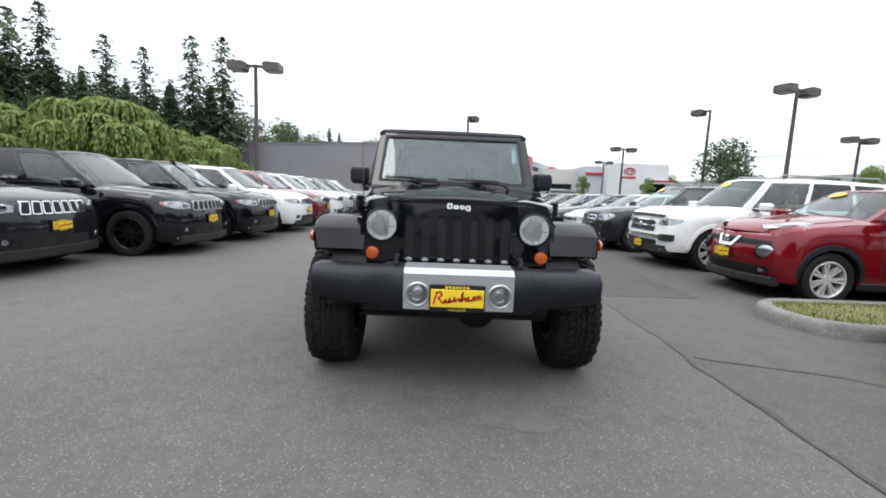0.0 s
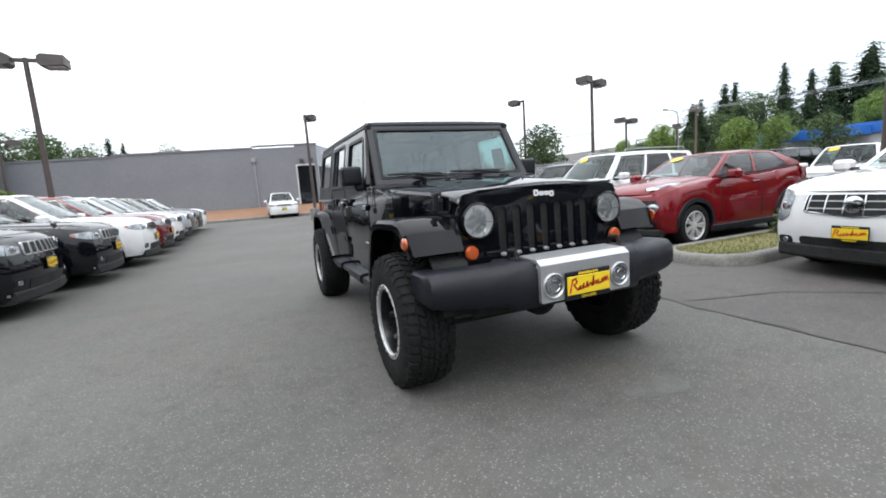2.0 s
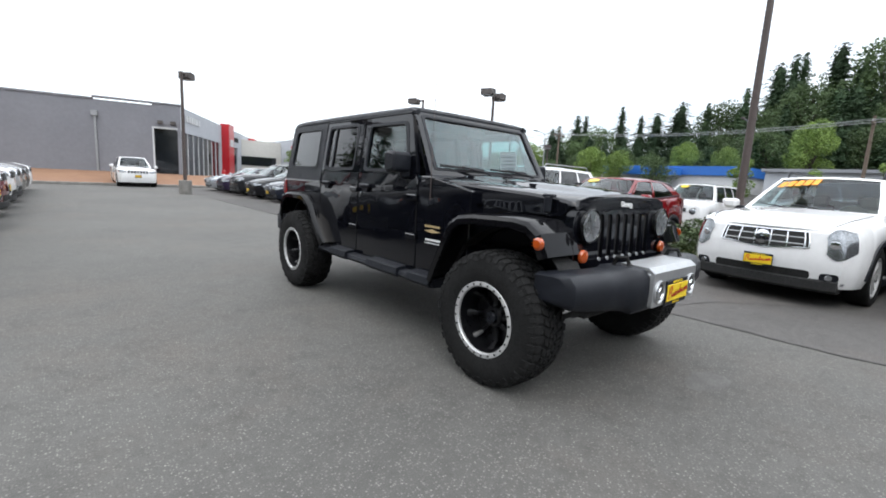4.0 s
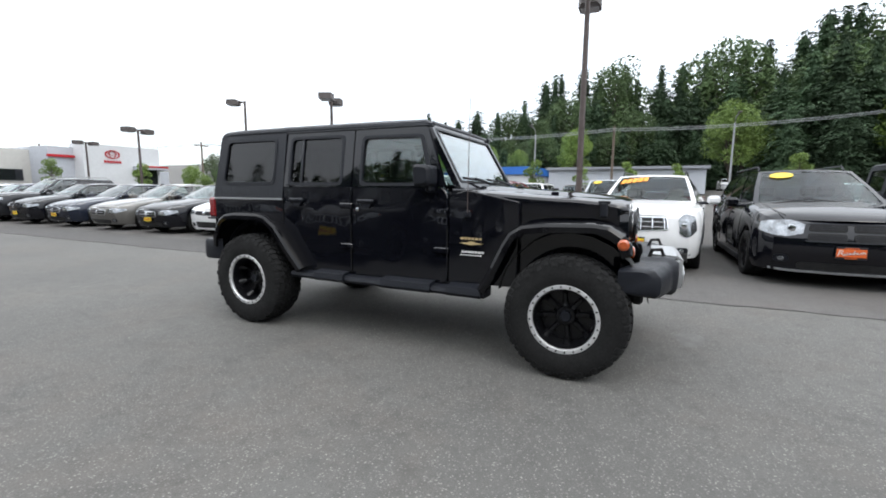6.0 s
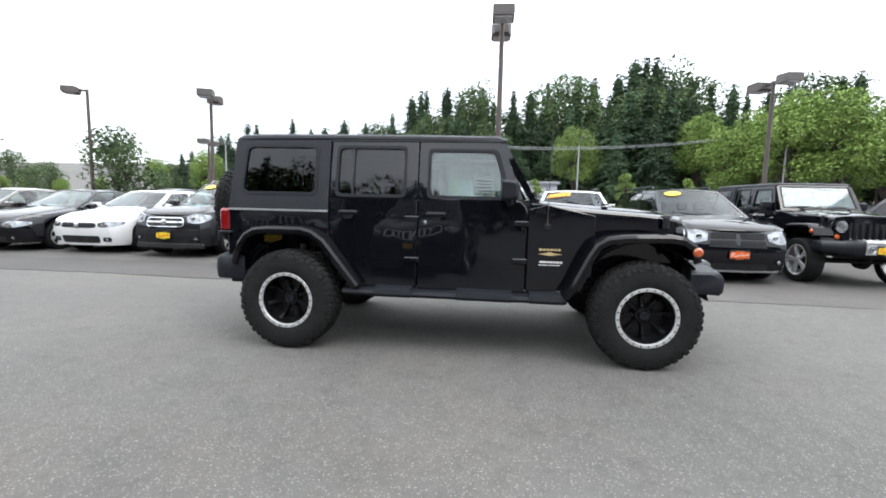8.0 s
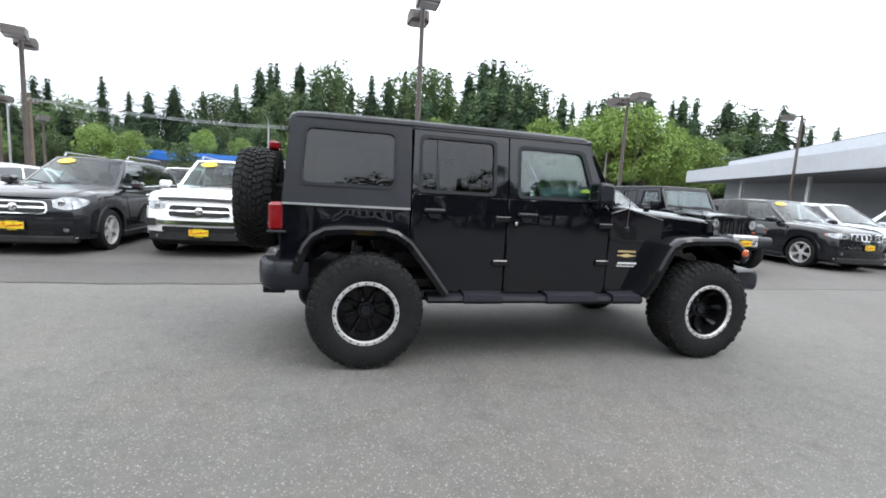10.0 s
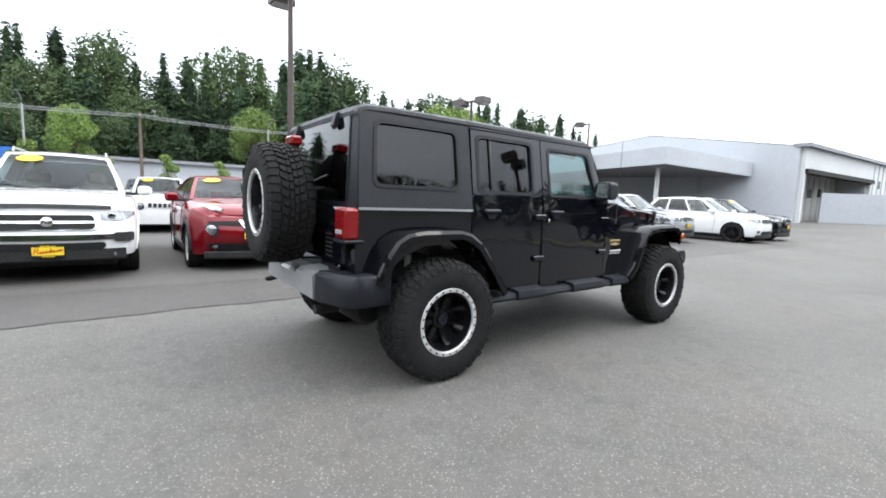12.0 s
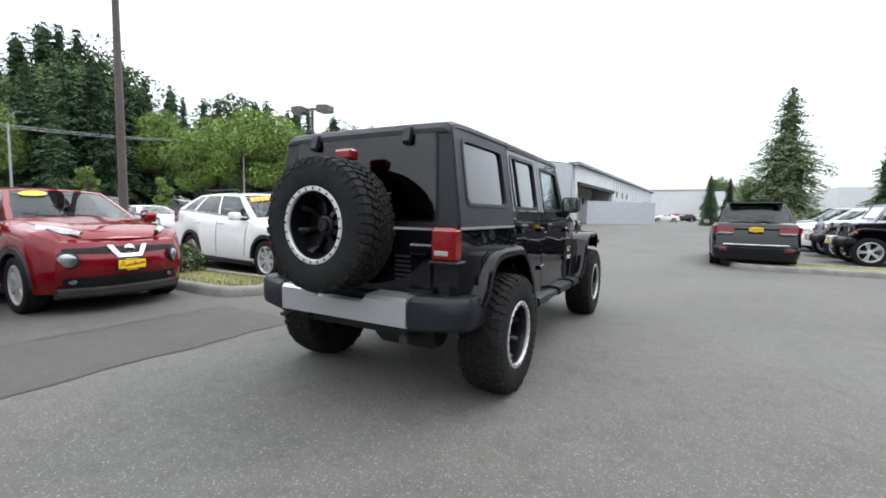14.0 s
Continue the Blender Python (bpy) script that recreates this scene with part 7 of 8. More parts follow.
def plate_panel(g, poly, fn, o0, o1, ch=0.006):
    n = len(poly)
    cx, cy = sum(p[0] for p in poly) / n, sum(p[1] for p in poly) / n
    small = [(cx + (p[0] - cx) * (1 - ch / max(0.05, math.hypot(p[0] - cx, p[1] - cy))), cy + (p[1] - cy) * (1 - ch / max(0.05, math.hypot(p[0] - cx, p[1] - cy)))) for p in poly]
    mid = o1 - math.copysign(ch * 0.7, o1 - o0)
    return g.loft([[fn(u, v_, o0) for u, v_ in poly], [fn(u, v_, mid) for u, v_ in poly], [fn(u, v_, o1) for u, v_ in small]])


OFFROAD = {}


def offroad_wheel_meshes():
    """All-terrain tyre with real tread blocks, black spoked rim, silver bolted ring. Axle along x, outer face at +x."""
    if OFFROAD:
        return OFFROAD
    m = pose(0, 0, 0, 0, 90)
    r, w = 0.418, 0.31
    prof = [(0.222, -0.125), (0.235, -0.145), (0.30, -0.157), (0.362, -0.152), (0.396, -0.140), (r - 0.006, -0.118), (r - 0.002, 0.0), (r - 0.006, 0.118), (0.396, 0.140), (0.362, 0.152), (0.30, 0.157), (0.250, 0.150), (0.235, 0.143), (0.222, 0.125)]
    OFFROAD["tyre"] = mesh_of("tyre", G().lathe(prof, 64, m, closed=True), M["rubber"], 30)
    g = G()
    count = 46

    def block(rows, rad0, rad1, aa, sk, shrink):
        """A tread block: rows of (x, half length, drop at that edge)."""
        quad = []
        for rad, sh in ((rad0, 1.0), (rad1, shrink)):
            xm = sum(q[0] for q in rows) / len(rows)
            for x, hl, dr in rows:
                for t_ in (-1, 1):
                    xx = lerp(xm, x, sh)
                    an = aa + (t_ * hl * sh + sk * (xx - xm)) / r
                    quad.append((xx, (rad - dr) * math.cos(an), (rad - dr) * math.sin(an)))
        g.add(quad, [(4, 5, 7, 6), (0, 1, 5, 4), (1, 3, 7, 5), (3, 2, 6, 7), (2, 0, 4, 6)])
    for i in range(count):
        a = 2 * math.pi * i / count
        step = 2 * math.pi / count
        odd = i % 2
        block([(-0.030, 0.017, 0), (-0.002, 0.023, 0)], r - 0.012, r + 0.012, a, 0.35, 0.86)
        block([(0.002, 0.023, 0), (0.030, 0.017, 0)], r - 0.012, r + 0.012, a + 0.5 * step, -0.35, 0.86)
        for s in (-1, 1):
            ph = (0.25 if s < 0 else 0.75) * step
            block([(s * 0.036, 0.020, 0), (s * (0.083 if odd else 0.074), 0.019, 0.001)], r - 0.012, r + 0.011, a + ph, s * 0.55, 0.86)
            block([(s * (0.090 if odd else 0.081), 0.021, 0.001), (s * (0.146 if odd else 0.137), 0.022, 0.014)], r - 0.014, r + 0.008, a + ph + 0.45 * step, s * 0.10, 0.88)
            quad = []
            hw = 0.022 if odd else 0.016
            for o, sh in ((0.0, 1.0), (0.0065, 0.8)):
                for rad, xx in ((0.408, 0.131), (0.366 if odd else 0.380, 0.1515 if odd else 0.147)):
                    for t_ in (-1, 1):
                        an = a + ph + 0.45 * step + t_ * hw * sh / r
                        quad.append((s * (xx + o), rad * math.cos(an), rad * math.sin(an)))
            g.add(quad, [(4, 5, 7, 6), (0, 1, 5, 4), (1, 3, 7, 5), (3, 2, 6, 7), (2, 0, 4, 6)])
    OFFROAD["tread"] = mesh_of("tread", g, M["rubber"], 25)
    g = G().lathe([(0.226, -0.13), (0.226, 0.128), (0.205, 0.128), (0.198, 0.10), (0.192, 0.02), (0.190, -0.13)], 48, m, closed=True)
    g.lathe([(0.19, -0.02), (0.19, -0.035), (0.03, -0.035), (0.03, -0.02)], 32, m)
    g.lathe([(0.070, -0.03), (0.070, 0.030), (0.060, 0.042), (0.045, 0.045), (0.045, 0.030), (0.01, 0.030)], 24, m)
    for i in range(8):
        a = 2 * math.pi * i / 8
        c, s = math.cos(a), math.sin(a)
        rings = []
        for rad, hw, z0, z1 in ((0.060, 0.020, -0.03, 0.030), (0.105, 0.016, -0.03, 0.012), (0.155, 0.016, -0.03, 0.018), (0.196, 0.024, -0.03, 0.075)):
            rings.append([(z0, rad * c - hw * s, rad * s + hw * c), (z1 - 0.008, rad * c - hw * s, rad * s + hw * c), (z1, rad * c - hw * 0.6 * s, rad * s + hw * 0.6 * c), (z1, rad * c + hw * 0.6 * s, rad * s - hw * 0.6 * c), (z1 - 0.008, rad * c + hw * s, rad * s - hw * c), (z0, rad * c + hw * s, rad * s - hw * c)])
        g.loft(rings)
    OFFROAD["rim"] = mesh_of("rim", g, M["rim_black"], 30)
    OFFROAD["nut"] = mesh_of("lug_nut", G().lathe([(0.010, -0.03), (0.010, 0.012), (0.006, 0.018)], 6, m), M["rim_black"], 30)
    OFFROAD["cap"] = mesh_of("centre_cap", G().lathe([(0.040, 0.02), (0.040, 0.058), (0.034, 0.066), (0.016, 0.066), (0.016, 0.060), (0.004, 0.060)], 18, m), M["blackplastic"], 30)
    OFFROAD["ring"] = mesh_of("bolted_ring", G().lathe([(0.208, 0.124), (0.241, 0.124), (0.241, 0.142), (0.236, 0.148), (0.213, 0.148), (0.208, 0.140)], 56, m, closed=True), M["rim_silver"], 30)
    g = G()
    for i in range(24):
        a = 2 * math.pi * i / 24
        g.lathe([(0.0072, 0.146), (0.0072, 0.152), (0.002, 0.152)], 6, Matrix.Translation((0, 0.2245 * math.cos(a), 0.2245 * math.sin(a))) @ m)
    OFFROAD["bolts"] = mesh_of("ring_bolts", g, M["under"], 30)
    OFFROAD["disc"] = mesh_of("brake_disc", G().lathe([(0.03, -0.06), (0.15, -0.06), (0.15, -0.08), (0.03, -0.08)], 28, m), M["under"], 30)
    return OFFROAD


def offroad_wheel(parent, m, disc=True, name="wheel", label=""):
    W_ = offroad_wheel_meshes()
    o = new(name)
    o.parent, o.matrix_basis = parent, m
    tagged(o, label)
    for nm, key in (("tyre", "tyre"), ("tread", "tread"), ("rim", "rim"), ("bolted_ring", "ring"), ("ring_bolts", "bolts"), ("centre_cap", "cap")) + ((("brake_disc", "disc"),) if disc else ()):
        c = new(nm, W_[key])
        c.parent = o
        if key == "bolts":
            tagged(c, kind="stuff")
    for i in range(5):
        a = 2 * math.pi * i / 5 + 0.3
        c = new("lug_nut", W_["nut"])
        c.parent, c.location = o, (0.0, 0.085 * math.cos(a), 0.085 * math.sin(a))
    return o


def offroader(m, label, group, hero=True, col="black"):
    car = thing("off_road_car", m, label, "car", group)
    P, HT, PL, FL = M[col], M["hardtop"], M["blackplastic"], M["flare"]

    def jp(name, g, mat, parent=None, label="", angle=35, shadow=True):
        if mat in (GLASS, GLASS_TINT, GLASS_SHIELD):
            angle = 2
        return part(name, g.move(0, -4.6, 0), mat, parent or car, label, angle, shadow)

    def side_x(z):
        return 0.795 - max(0.0, z - 1.22) * 0.165
    arch_r = [(6.067 + 0.53 * math.cos(radians(a)), 0.42 + 0.53 * math.sin(radians(a))) for a in (22, 40, 60, 80, 100, 115, 125)]
    for s in (-1, 1):
        fn = lambda u, v_, o, s=s: (s * (side_x(v_) + o), u, v_)
        # rear quarter
        jp("rear_quarter", plate_panel(G(), [(5.755, 1.185), (5.755, 0.86)] + list(reversed(arch_r)) + [(6.57, 0.60), (6.66, 0.60), (6.69, 0.66), (6.69, 1.185)], fn, -0.06, 0.0, 0.008), P)
        rd = jp("rear_door", plate_panel(G(), corner_round([(4.978, 0.545), (5.43, 0.545), (5.745, 0.88), (5.745, 1.30), (4.978, 1.30)], (0.04, 0.06, 0.05, 0.005, 0.005)), fn, -0.05, 0.004, 0.008), P, None, "gloss black rear door")
        fd = jp("front_door", plate_panel(G(), corner_round([(4.055, 0.545), (4.966, 0.545), (4.966, 1.30), (4.10, 1.30), (4.055, 1.24)], (0.05, 0.04, 0.005, 0.03, 0.03)), fn, -0.05, 0.004, 0.008), P, None, "gloss black front door")
        g = ring_panel(G(), corner_round([(4.978, 1.302), (5.745, 1.302), (5.735, 1.795), (4.978, 1.795)], (0.004, 0.004, 0.02, 0.02)), corner_round([(5.085, 1.325), (5.69, 1.325), (5.685, 1.745), (5.085, 1.745)], 0.045), fn, -0.035, 0.004)
        jp("window_frame", g, P, rd)
        g = ring_panel(G(), corner_round([(4.085, 1.302), (4.966, 1.302), (4.966, 1.79), (4.275, 1.785)], (0.02, 0.004, 0.02, 0.03)), corner_round([(4.195, 1.322), (4.885, 1.322), (4.885, 1.725), (4.315, 1.72)], 0.045), fn, -0.035, 0.004)
        jp("window_frame", g, P, fd)
        # window rubber and glass
        for par, o_, i_ in ((rd, [(5.075, 1.315), (5.70, 1.315), (5.695, 1.755), (5.075, 1.755)], [(5.10, 1.34), (5.675, 1.34), (5.67, 1.73), (5.10, 1.73)]), (fd, [(4.18, 1.312), (4.895, 1.312), (4.895, 1.735), (4.305, 1.73)], [(4.225, 1.338), (4.87, 1.338), (4.87, 1.71), (4.335, 1.705)])):
            jp("window_seal", ring_panel(G(), corner_round(o_, 0.05), corner_round(i_, 0.045), fn, -0.015, 0.008), M["blackplastic"], par)
        jp("window_pane", plate_panel(G(), corner_round([(5.09, 1.33), (5.685, 1.33), (5.68, 1.74), (5.09, 1.74)], 0.04), fn, -0.016, -0.012, 0.001), GLASS_TINT, rd, "dark privacy glass", shadow=False)
        jp("window_divider", plate_panel(G(), [(5.535, 1.33), (5.555, 1.33), (5.555, 1.745), (5.535, 1.745)], fn, -0.012, 0.002, 0.002), M["blackplastic"], rd)
        jp("window_pane", plate_panel(G(), corner_round([(4.205, 1.33), (4.88, 1.33), (4.88, 1.72), (4.325, 1.715)], 0.04), fn, -0.016, -0.012, 0.001), GLASS, fd, shadow=False)
        for par, y in ((rd, 5.57), (fd, 4.81)):
            h = jp("door_handle", G().box(s * 0.805, s * 0.835, y - 0.085, y + 0.085, 1.165, 1.20, 0.012), PL, par)
            jp("handle_paddle", G().loft([[(s * o, y + a, z) for a, z in ((-0.055, 1.165), (-0.03, 1.125), (0.03, 1.125), (0.055, 1.165))] for o in (0.800, 0.816)]), PL, h)
        if hero and s > 0:
            jp("window_sheet", plate_panel(G(), [(4.36, 1.36), (4.58, 1.36), (4.58, 1.60), (4.36, 1.60)], fn, -0.022, -0.0195, 0.0), M["paper"], fd, "white price sheet inside the glass")
            for k in range(5):
                jp("print_bar", plate_panel(G(), [(4.38, 1.385 + 0.038 * k), (4.56 - 0.03 * (k % 2), 1.385 + 0.038 * k), (4.56 - 0.03 * (k % 2), 1.398 + 0.038 * k), (4.38, 1.398 + 0.038 * k)], fn, -0.0245, -0.0225, 0.0), M["seat"], fd)
        jp("lock", G().lathe([(0.014, 0), (0.014, 0.006), (0.008, 0.008)], 12, Matrix.Translation((s * 0.80, 4.90, 1.11)) @ pose(0, 0, 0, 0, 90 * s)), M["chrome"], fd)
        for par, y, zs in ((rd, 5.005, (0.79, 1.14)), (fd, 4.095, (0.81, 1.12))):
            for z in zs:
                jp("hinge", G().box(s * 0.80, s * 0.822, y - 0.055, y + 0.075, z - 0.024, z + 0.024, 0.008), P, par)
        # cowl side with badges
        cs = jp("cowl_side", plate_panel(G(), corner_round([(3.50, 0.56), (4.045, 0.56), (4.045, 1.24), (3.90, 1.285), (3.50, 1.20)], 0.015), lambda u, v_, o, s=s: (s * (0.795 - max(0, 3.93 - u) * 0.09 + o), u, v_), -0.10, 0.0, 0.008), P)
        if hero:
            bx = lambda y: s * (0.795 - max(0, 3.93 - y) * 0.09)
            for k in range(6):
                jp("badge_bar", G().box(bx(3.86) , bx(3.86) + s * 0.003, 3.775 + k * 0.030, 3.797 + k * 0.030, 0.905, 0.922), M["goldink"], cs)
            jp("badge_swoosh", G().loft([[(bx(3.86) + s * o, y, z) for y, z in ((3.76, 0.878), (3.86, 0.862), (3.96, 0.878), (3.90, 0.884), (3.86, 0.896), (3.82, 0.884))] for o in (0.0, 0.003)]), M["goldink"], cs)
            for k in range(8):
                jp("badge_bar", G().box(bx(3.84), bx(3.84) + s * 0.003, 3.755 + k * 0.027, 3.775 + k * 0.027, 0.802, 0.818), M["whiteink"], cs)
            for k in range(9):
                jp("badge_bar", G().box(bx(3.84), bx(3.84) + s * 0.003, 3.775 + k * 0.020, 3.787 + k * 0.020, 0.781, 0.790), M["whiteink"], cs)
        # hardtop side with quarter window
        qo = corner_round([(5.757, 1.19), (6.675, 1.19), (6.630, 1.80), (5.757, 1.80)], (0.004, 0.02, 0.02, 0.01))
        qi = corner_round([(5.875, 1.335), (6.555, 1.335), (6.525, 1.745), (5.875, 1.745)], 0.055)
        jp("hardtop_side", ring_panel(G(), qo, qi, fn, -0.04, 0.006), HT)
        jp("window_seal", ring_panel(G(), corner_round([(5.862, 1.322), (6.570, 1.322), (6.538, 1.758), (5.862, 1.758)], 0.06), corner_round([(5.885, 1.345), (6.545, 1.345), (6.515, 1.735), (5.885, 1.735)], 0.05), fn, -0.01, 0.011), PL)
        jp("quarter_window", plate_panel(G(), corner_round([(5.87, 1.33), (6.56, 1.33), (6.53, 1.75), (5.87, 1.75)], 0.05), fn, -0.012, -0.008, 0.001), GLASS_TINT, shadow=False)
        jp("belt_strip", plate_panel(G(), [(5.757, 1.178), (6.672, 1.178), (6.672, 1.194), (5.757, 1.194)], fn, 0.0, 0.012, 0.003), M["silver_trim"])
        # body pillar behind the doors and roof rail
        jp("roof_edge", G().loft([[(s * 0.66, y, 1.785), (s * 0.704, y, 1.785), (s * 0.704, y, 1.808), (s * 0.66, y, 1.83)] for y in (4.24, 5.75)]), HT)
        jp("drip_rail", G().tube([(s * 0.706, 4.27, 1.794), (s * 0.706, 5.74, 1.796)], 0.008, 6), PL)
        # flares
        for nm, prof, xi in (("front_flare", [(3.765, 0.56), (3.70, 0.66), (3.585, 0.90), (3.53, 0.99), (3.44, 1.045), (3.30, 1.065), (2.97, 1.075), (2.86, 1.060), (2.77, 1.00), (2.72, 0.875)], None),
                             ("rear_flare", [(6.60, 0.72), (6.575, 0.80), (6.53, 0.91), (6.47, 0.99), (6.38, 1.04), (6.25, 1.055), (5.95, 1.055), (5.85, 1.03), (5.74, 0.955), (5.60, 0.78), (5.445, 0.575)], 0.785)):
            rings = []
            for i, (y, z) in enumerate(prof):
                ya, za = prof[max(i - 1, 0)]
                yb_, zb_ = prof[min(i + 1, len(prof) - 1)]
                d = Vector((yb_ - ya, zb_ - za)).normalized()
                nn = Vector((d.y, -d.x))
                if nn.y < 0 and abs(nn.y) > 0.2:
                    nn = -nn
                c = Vector((6.067 if nm == "rear_flare" else 3.12, 0.45))
                if nn.dot(Vector((y, z)) - c) < 0:
                    nn = -nn
                x0 = xi if xi else lerp(0.60, 0.74, smooth01((y - 2.75) / 0.8))
                x1 = 0.938 - 0.02 * (1 if i in (0, len(prof) - 1) else 0)
                rings.append([(s * x, y + nn.x * o, z + nn.y * o) for x, o in ((x0, 0.0), (x1 - 0.05, 0.004), (x1 - 0.015, -0.006), (x1, -0.028), (x1, -0.065), (x1 - 0.02, -0.068), (x1 - 0.035, -0.03), (x0, -0.028))])
            jp(nm, G().loft(rings), FL, None, "", 26)
        jp("side_marker", G().lathe([(0.036, -0.006), (0.036, 0.006), (0.022, 0.016)], 18, Matrix.Translation((s * 0.935, 2.775, 0.945)) @ pose(0, 0, 0, 0, 90 * s)), M["amber"])
        # inner fender and front body
        # mirrors
        mir = jp("mirror", G().loft([[(s * x, y, z) for y, z in corner_round([(4.14 + a, 1.315 + a), (4.275 - a * 0.3, 1.305 + a), (4.275 - a * 0.3, 1.475 - a), (4.14 + a, 1.465 - a)], 0.03)] for x, a in ((0.80, 0.01), (0.815, 0.0), (0.945, 0.0), (0.965, 0.02))]), PL)
        jp("mirror_arm", G().box(s * 0.77, s * 0.86, 4.17, 4.23, 1.26, 1.33, 0.02), PL, mir)
        jp("mirror_glass", G().box(s * 0.822, s * 0.94, 4.272, 4.279, 1.325, 1.455), M["chrome"], mir)
        # side step
        def step_piece(y0, y1, x1, z1, x0=0.70):
            return G().loft([[(s * x, y, z) for x, z in ((x0, 0.47), (x1 - 0.02, 0.475), (x1, 0.50), (x1 - 0.01, z1 - 0.008), (x1 - 0.03, z1), (x0, z1 + 0.01))] for y in (y0, y0 + 0.03, y1 - 0.03, y1)])
        st = jp("side_step", step_piece(3.72, 5.60, 0.885, 0.535), PL)
        for y0, y1 in ((3.74, 4.02), (4.16, 4.62), (5.0, 5.32)):
            jp("step_pad", step_piece(y0, y1, 0.905, 0.556, 0.78), PL, st)
        jp("sill", G().box(s * 0.70, s * 0.785, 3.75, 5.75, 0.50, 0.57, 0.01), P)
        # tail lamps
        tl = jp("tail_lamp", G().box(s * 0.635, s * 0.806, 6.66, 6.765, 0.985, 1.19, 0.02), M["tail"])
        jp("reverse_lens", G().box(s * 0.668, s * 0.762, 6.762, 6.771, 1.022, 1.052, 0.005), M["lamplens"], tl)
        jp("lamp_guard", G().box(s * 0.63, s * 0.822, 6.64, 6.772, 0.970, 0.990, 0.006), PL, tl)
        # hood latch, tow hook, headlamp, turn lamp, fog lamp
        la = jp("hood_latch", G().box(s * 0.655, s * 0.685, 2.90, 2.95, 1.10, 1.205, 0.01), PL)
        jp("latch_strap", G().box(s * 0.64, s * 0.68, 2.885, 2.965, 1.195, 1.215, 0.006), PL, la)
        jp("tow_hook", G().tube([(s * 0.375, 2.62, 0.80), (s * 0.375, 2.60, 0.86), (s * 0.375, 2.54, 0.865), (s * 0.375, 2.52, 0.82)], 0.014, 7), M["under"])
        hm = Matrix.Translation((s * 0.49, 2.738, 1.035)) @ pose(0, 0, 0, 90)
        hl = jp("headlamp", G().lathe([(0.108, 0.0), (0.108, 0.012), (0.100, 0.022), (0.094, 0.010)], 36, hm, closed=True), FL, None, "round headlamp in a black bezel")
        jp("reflector", G().lathe([(0.096, 0.012), (0.092, -0.004), (0.074, -0.020), (0.046, -0.034), (0.012, -0.04)], 18, hm), M["reflector"], hl, "bright faceted reflector", 5)
        jp("bulb_cap", G().lathe([(0.026, -0.034), (0.026, -0.006), (0.020, 0.004), (0.010, 0.006)], 16, hm), M["under"], hl)
        lens = G().lathe([(0.095, 0.012), (0.088, 0.022), (0.05, 0.032), (0.01, 0.035)], 32, hm)
        for k in range(6):
            a = 0.4 + k * math.pi / 3
            jp("lens_rib", G().box(-0.003, 0.003, 0.03, 0.085, 0.014, 0.018, 0, hm @ pose(0, 0, 0, 0, 0, math.degrees(a))), M["lamplens"], hl)
        jp("lens", lens, GLASS_CLEAR, hl, shadow=False)
        jp("turn_lamp", G().lathe([(0.043, -0.004), (0.043, 0.008), (0.036, 0.018), (0.012, 0.022)], 22, Matrix.Translation((s * 0.545, 2.733, 0.853)) @ pose(0, 0, 0, 90)), M["amber"])
        # hood side seam, windscreen hinge
        jp("windscreen_hinge", G().box(s * 0.742, s * 0.79, 3.90, 4.03, 1.24, 1.29, 0.01), P)
        # rear glass hinges
        jp("glass_hinge", G().loft([[(s * x, 6.635 + dy, z) for dy, z in ((0.0, 1.822), (0.03, 1.815), (0.055, 1.73), (0.035, 1.705), (0.01, 1.74))] for x in (0.375, 0.425)]), PL)
    # front face
    fg = lambda u, v_, o: (u, 2.745 + (v_ - 0.76) * 0.05 - o, v_)
    g = G()
    for k in range(7):
        c = -0.312 + k * 0.104
        outer = [(c - 0.052, 0.775), (c + 0.052, 0.775), (c + 0.052, 1.125), (c - 0.052, 1.125)]
        inner = [(c - 0.031, 0.805), (c + 0.031, 0.805), (c + 0.031, 1.105), (c - 0.031, 1.105)]
        ring_panel(g, corner_round(outer, 0.001), corner_round(inner, 0.030), fg, -0.05, 0.0)
    plate_panel(g, corner_round([(-0.60, 1.125), (0.60, 1.125), (0.575, 1.190), (0.46, 1.212), (0.0, 1.222), (-0.46, 1.212), (-0.575, 1.190)], 0.01), fg, -0.06, 0.0, 0.004)
    plate_panel(g, [(-0.60, 0.735), (0.60, 0.735), (0.60, 0.775), (-0.60, 0.775)], fg, -0.06, 0.0, 0.004)
    for s in (-1, 1):
        plate_panel(g, [(s * p[0], p[1]) for p in ((0.364, 0.775), (0.605, 0.775), (0.628, 0.86), (0.628, 1.06), (0.605, 1.125), (0.364, 1.125))], fg, -0.06, 0.0, 0.004)
    grille = jp("grille", g, P, None, "gloss black seven-slot grille")
    jp("grille_mesh", G().box(-0.36, 0.36, 2.775, 2.785, 0.78, 1.12), M["under"], grille)
    for k in range(7):
        c = -0.312 + k * 0.104
        jp("slot_reflector", G().lathe([(0.026, 0.0), (0.020, 0.012), (0.006, 0.015)], 14, Matrix.Translation((c, 2.762, 0.815)) @ pose(0, 0, 0, 90) @ Matrix.Diagonal((1, 0.55, 1, 1))), M["galv"], grille)
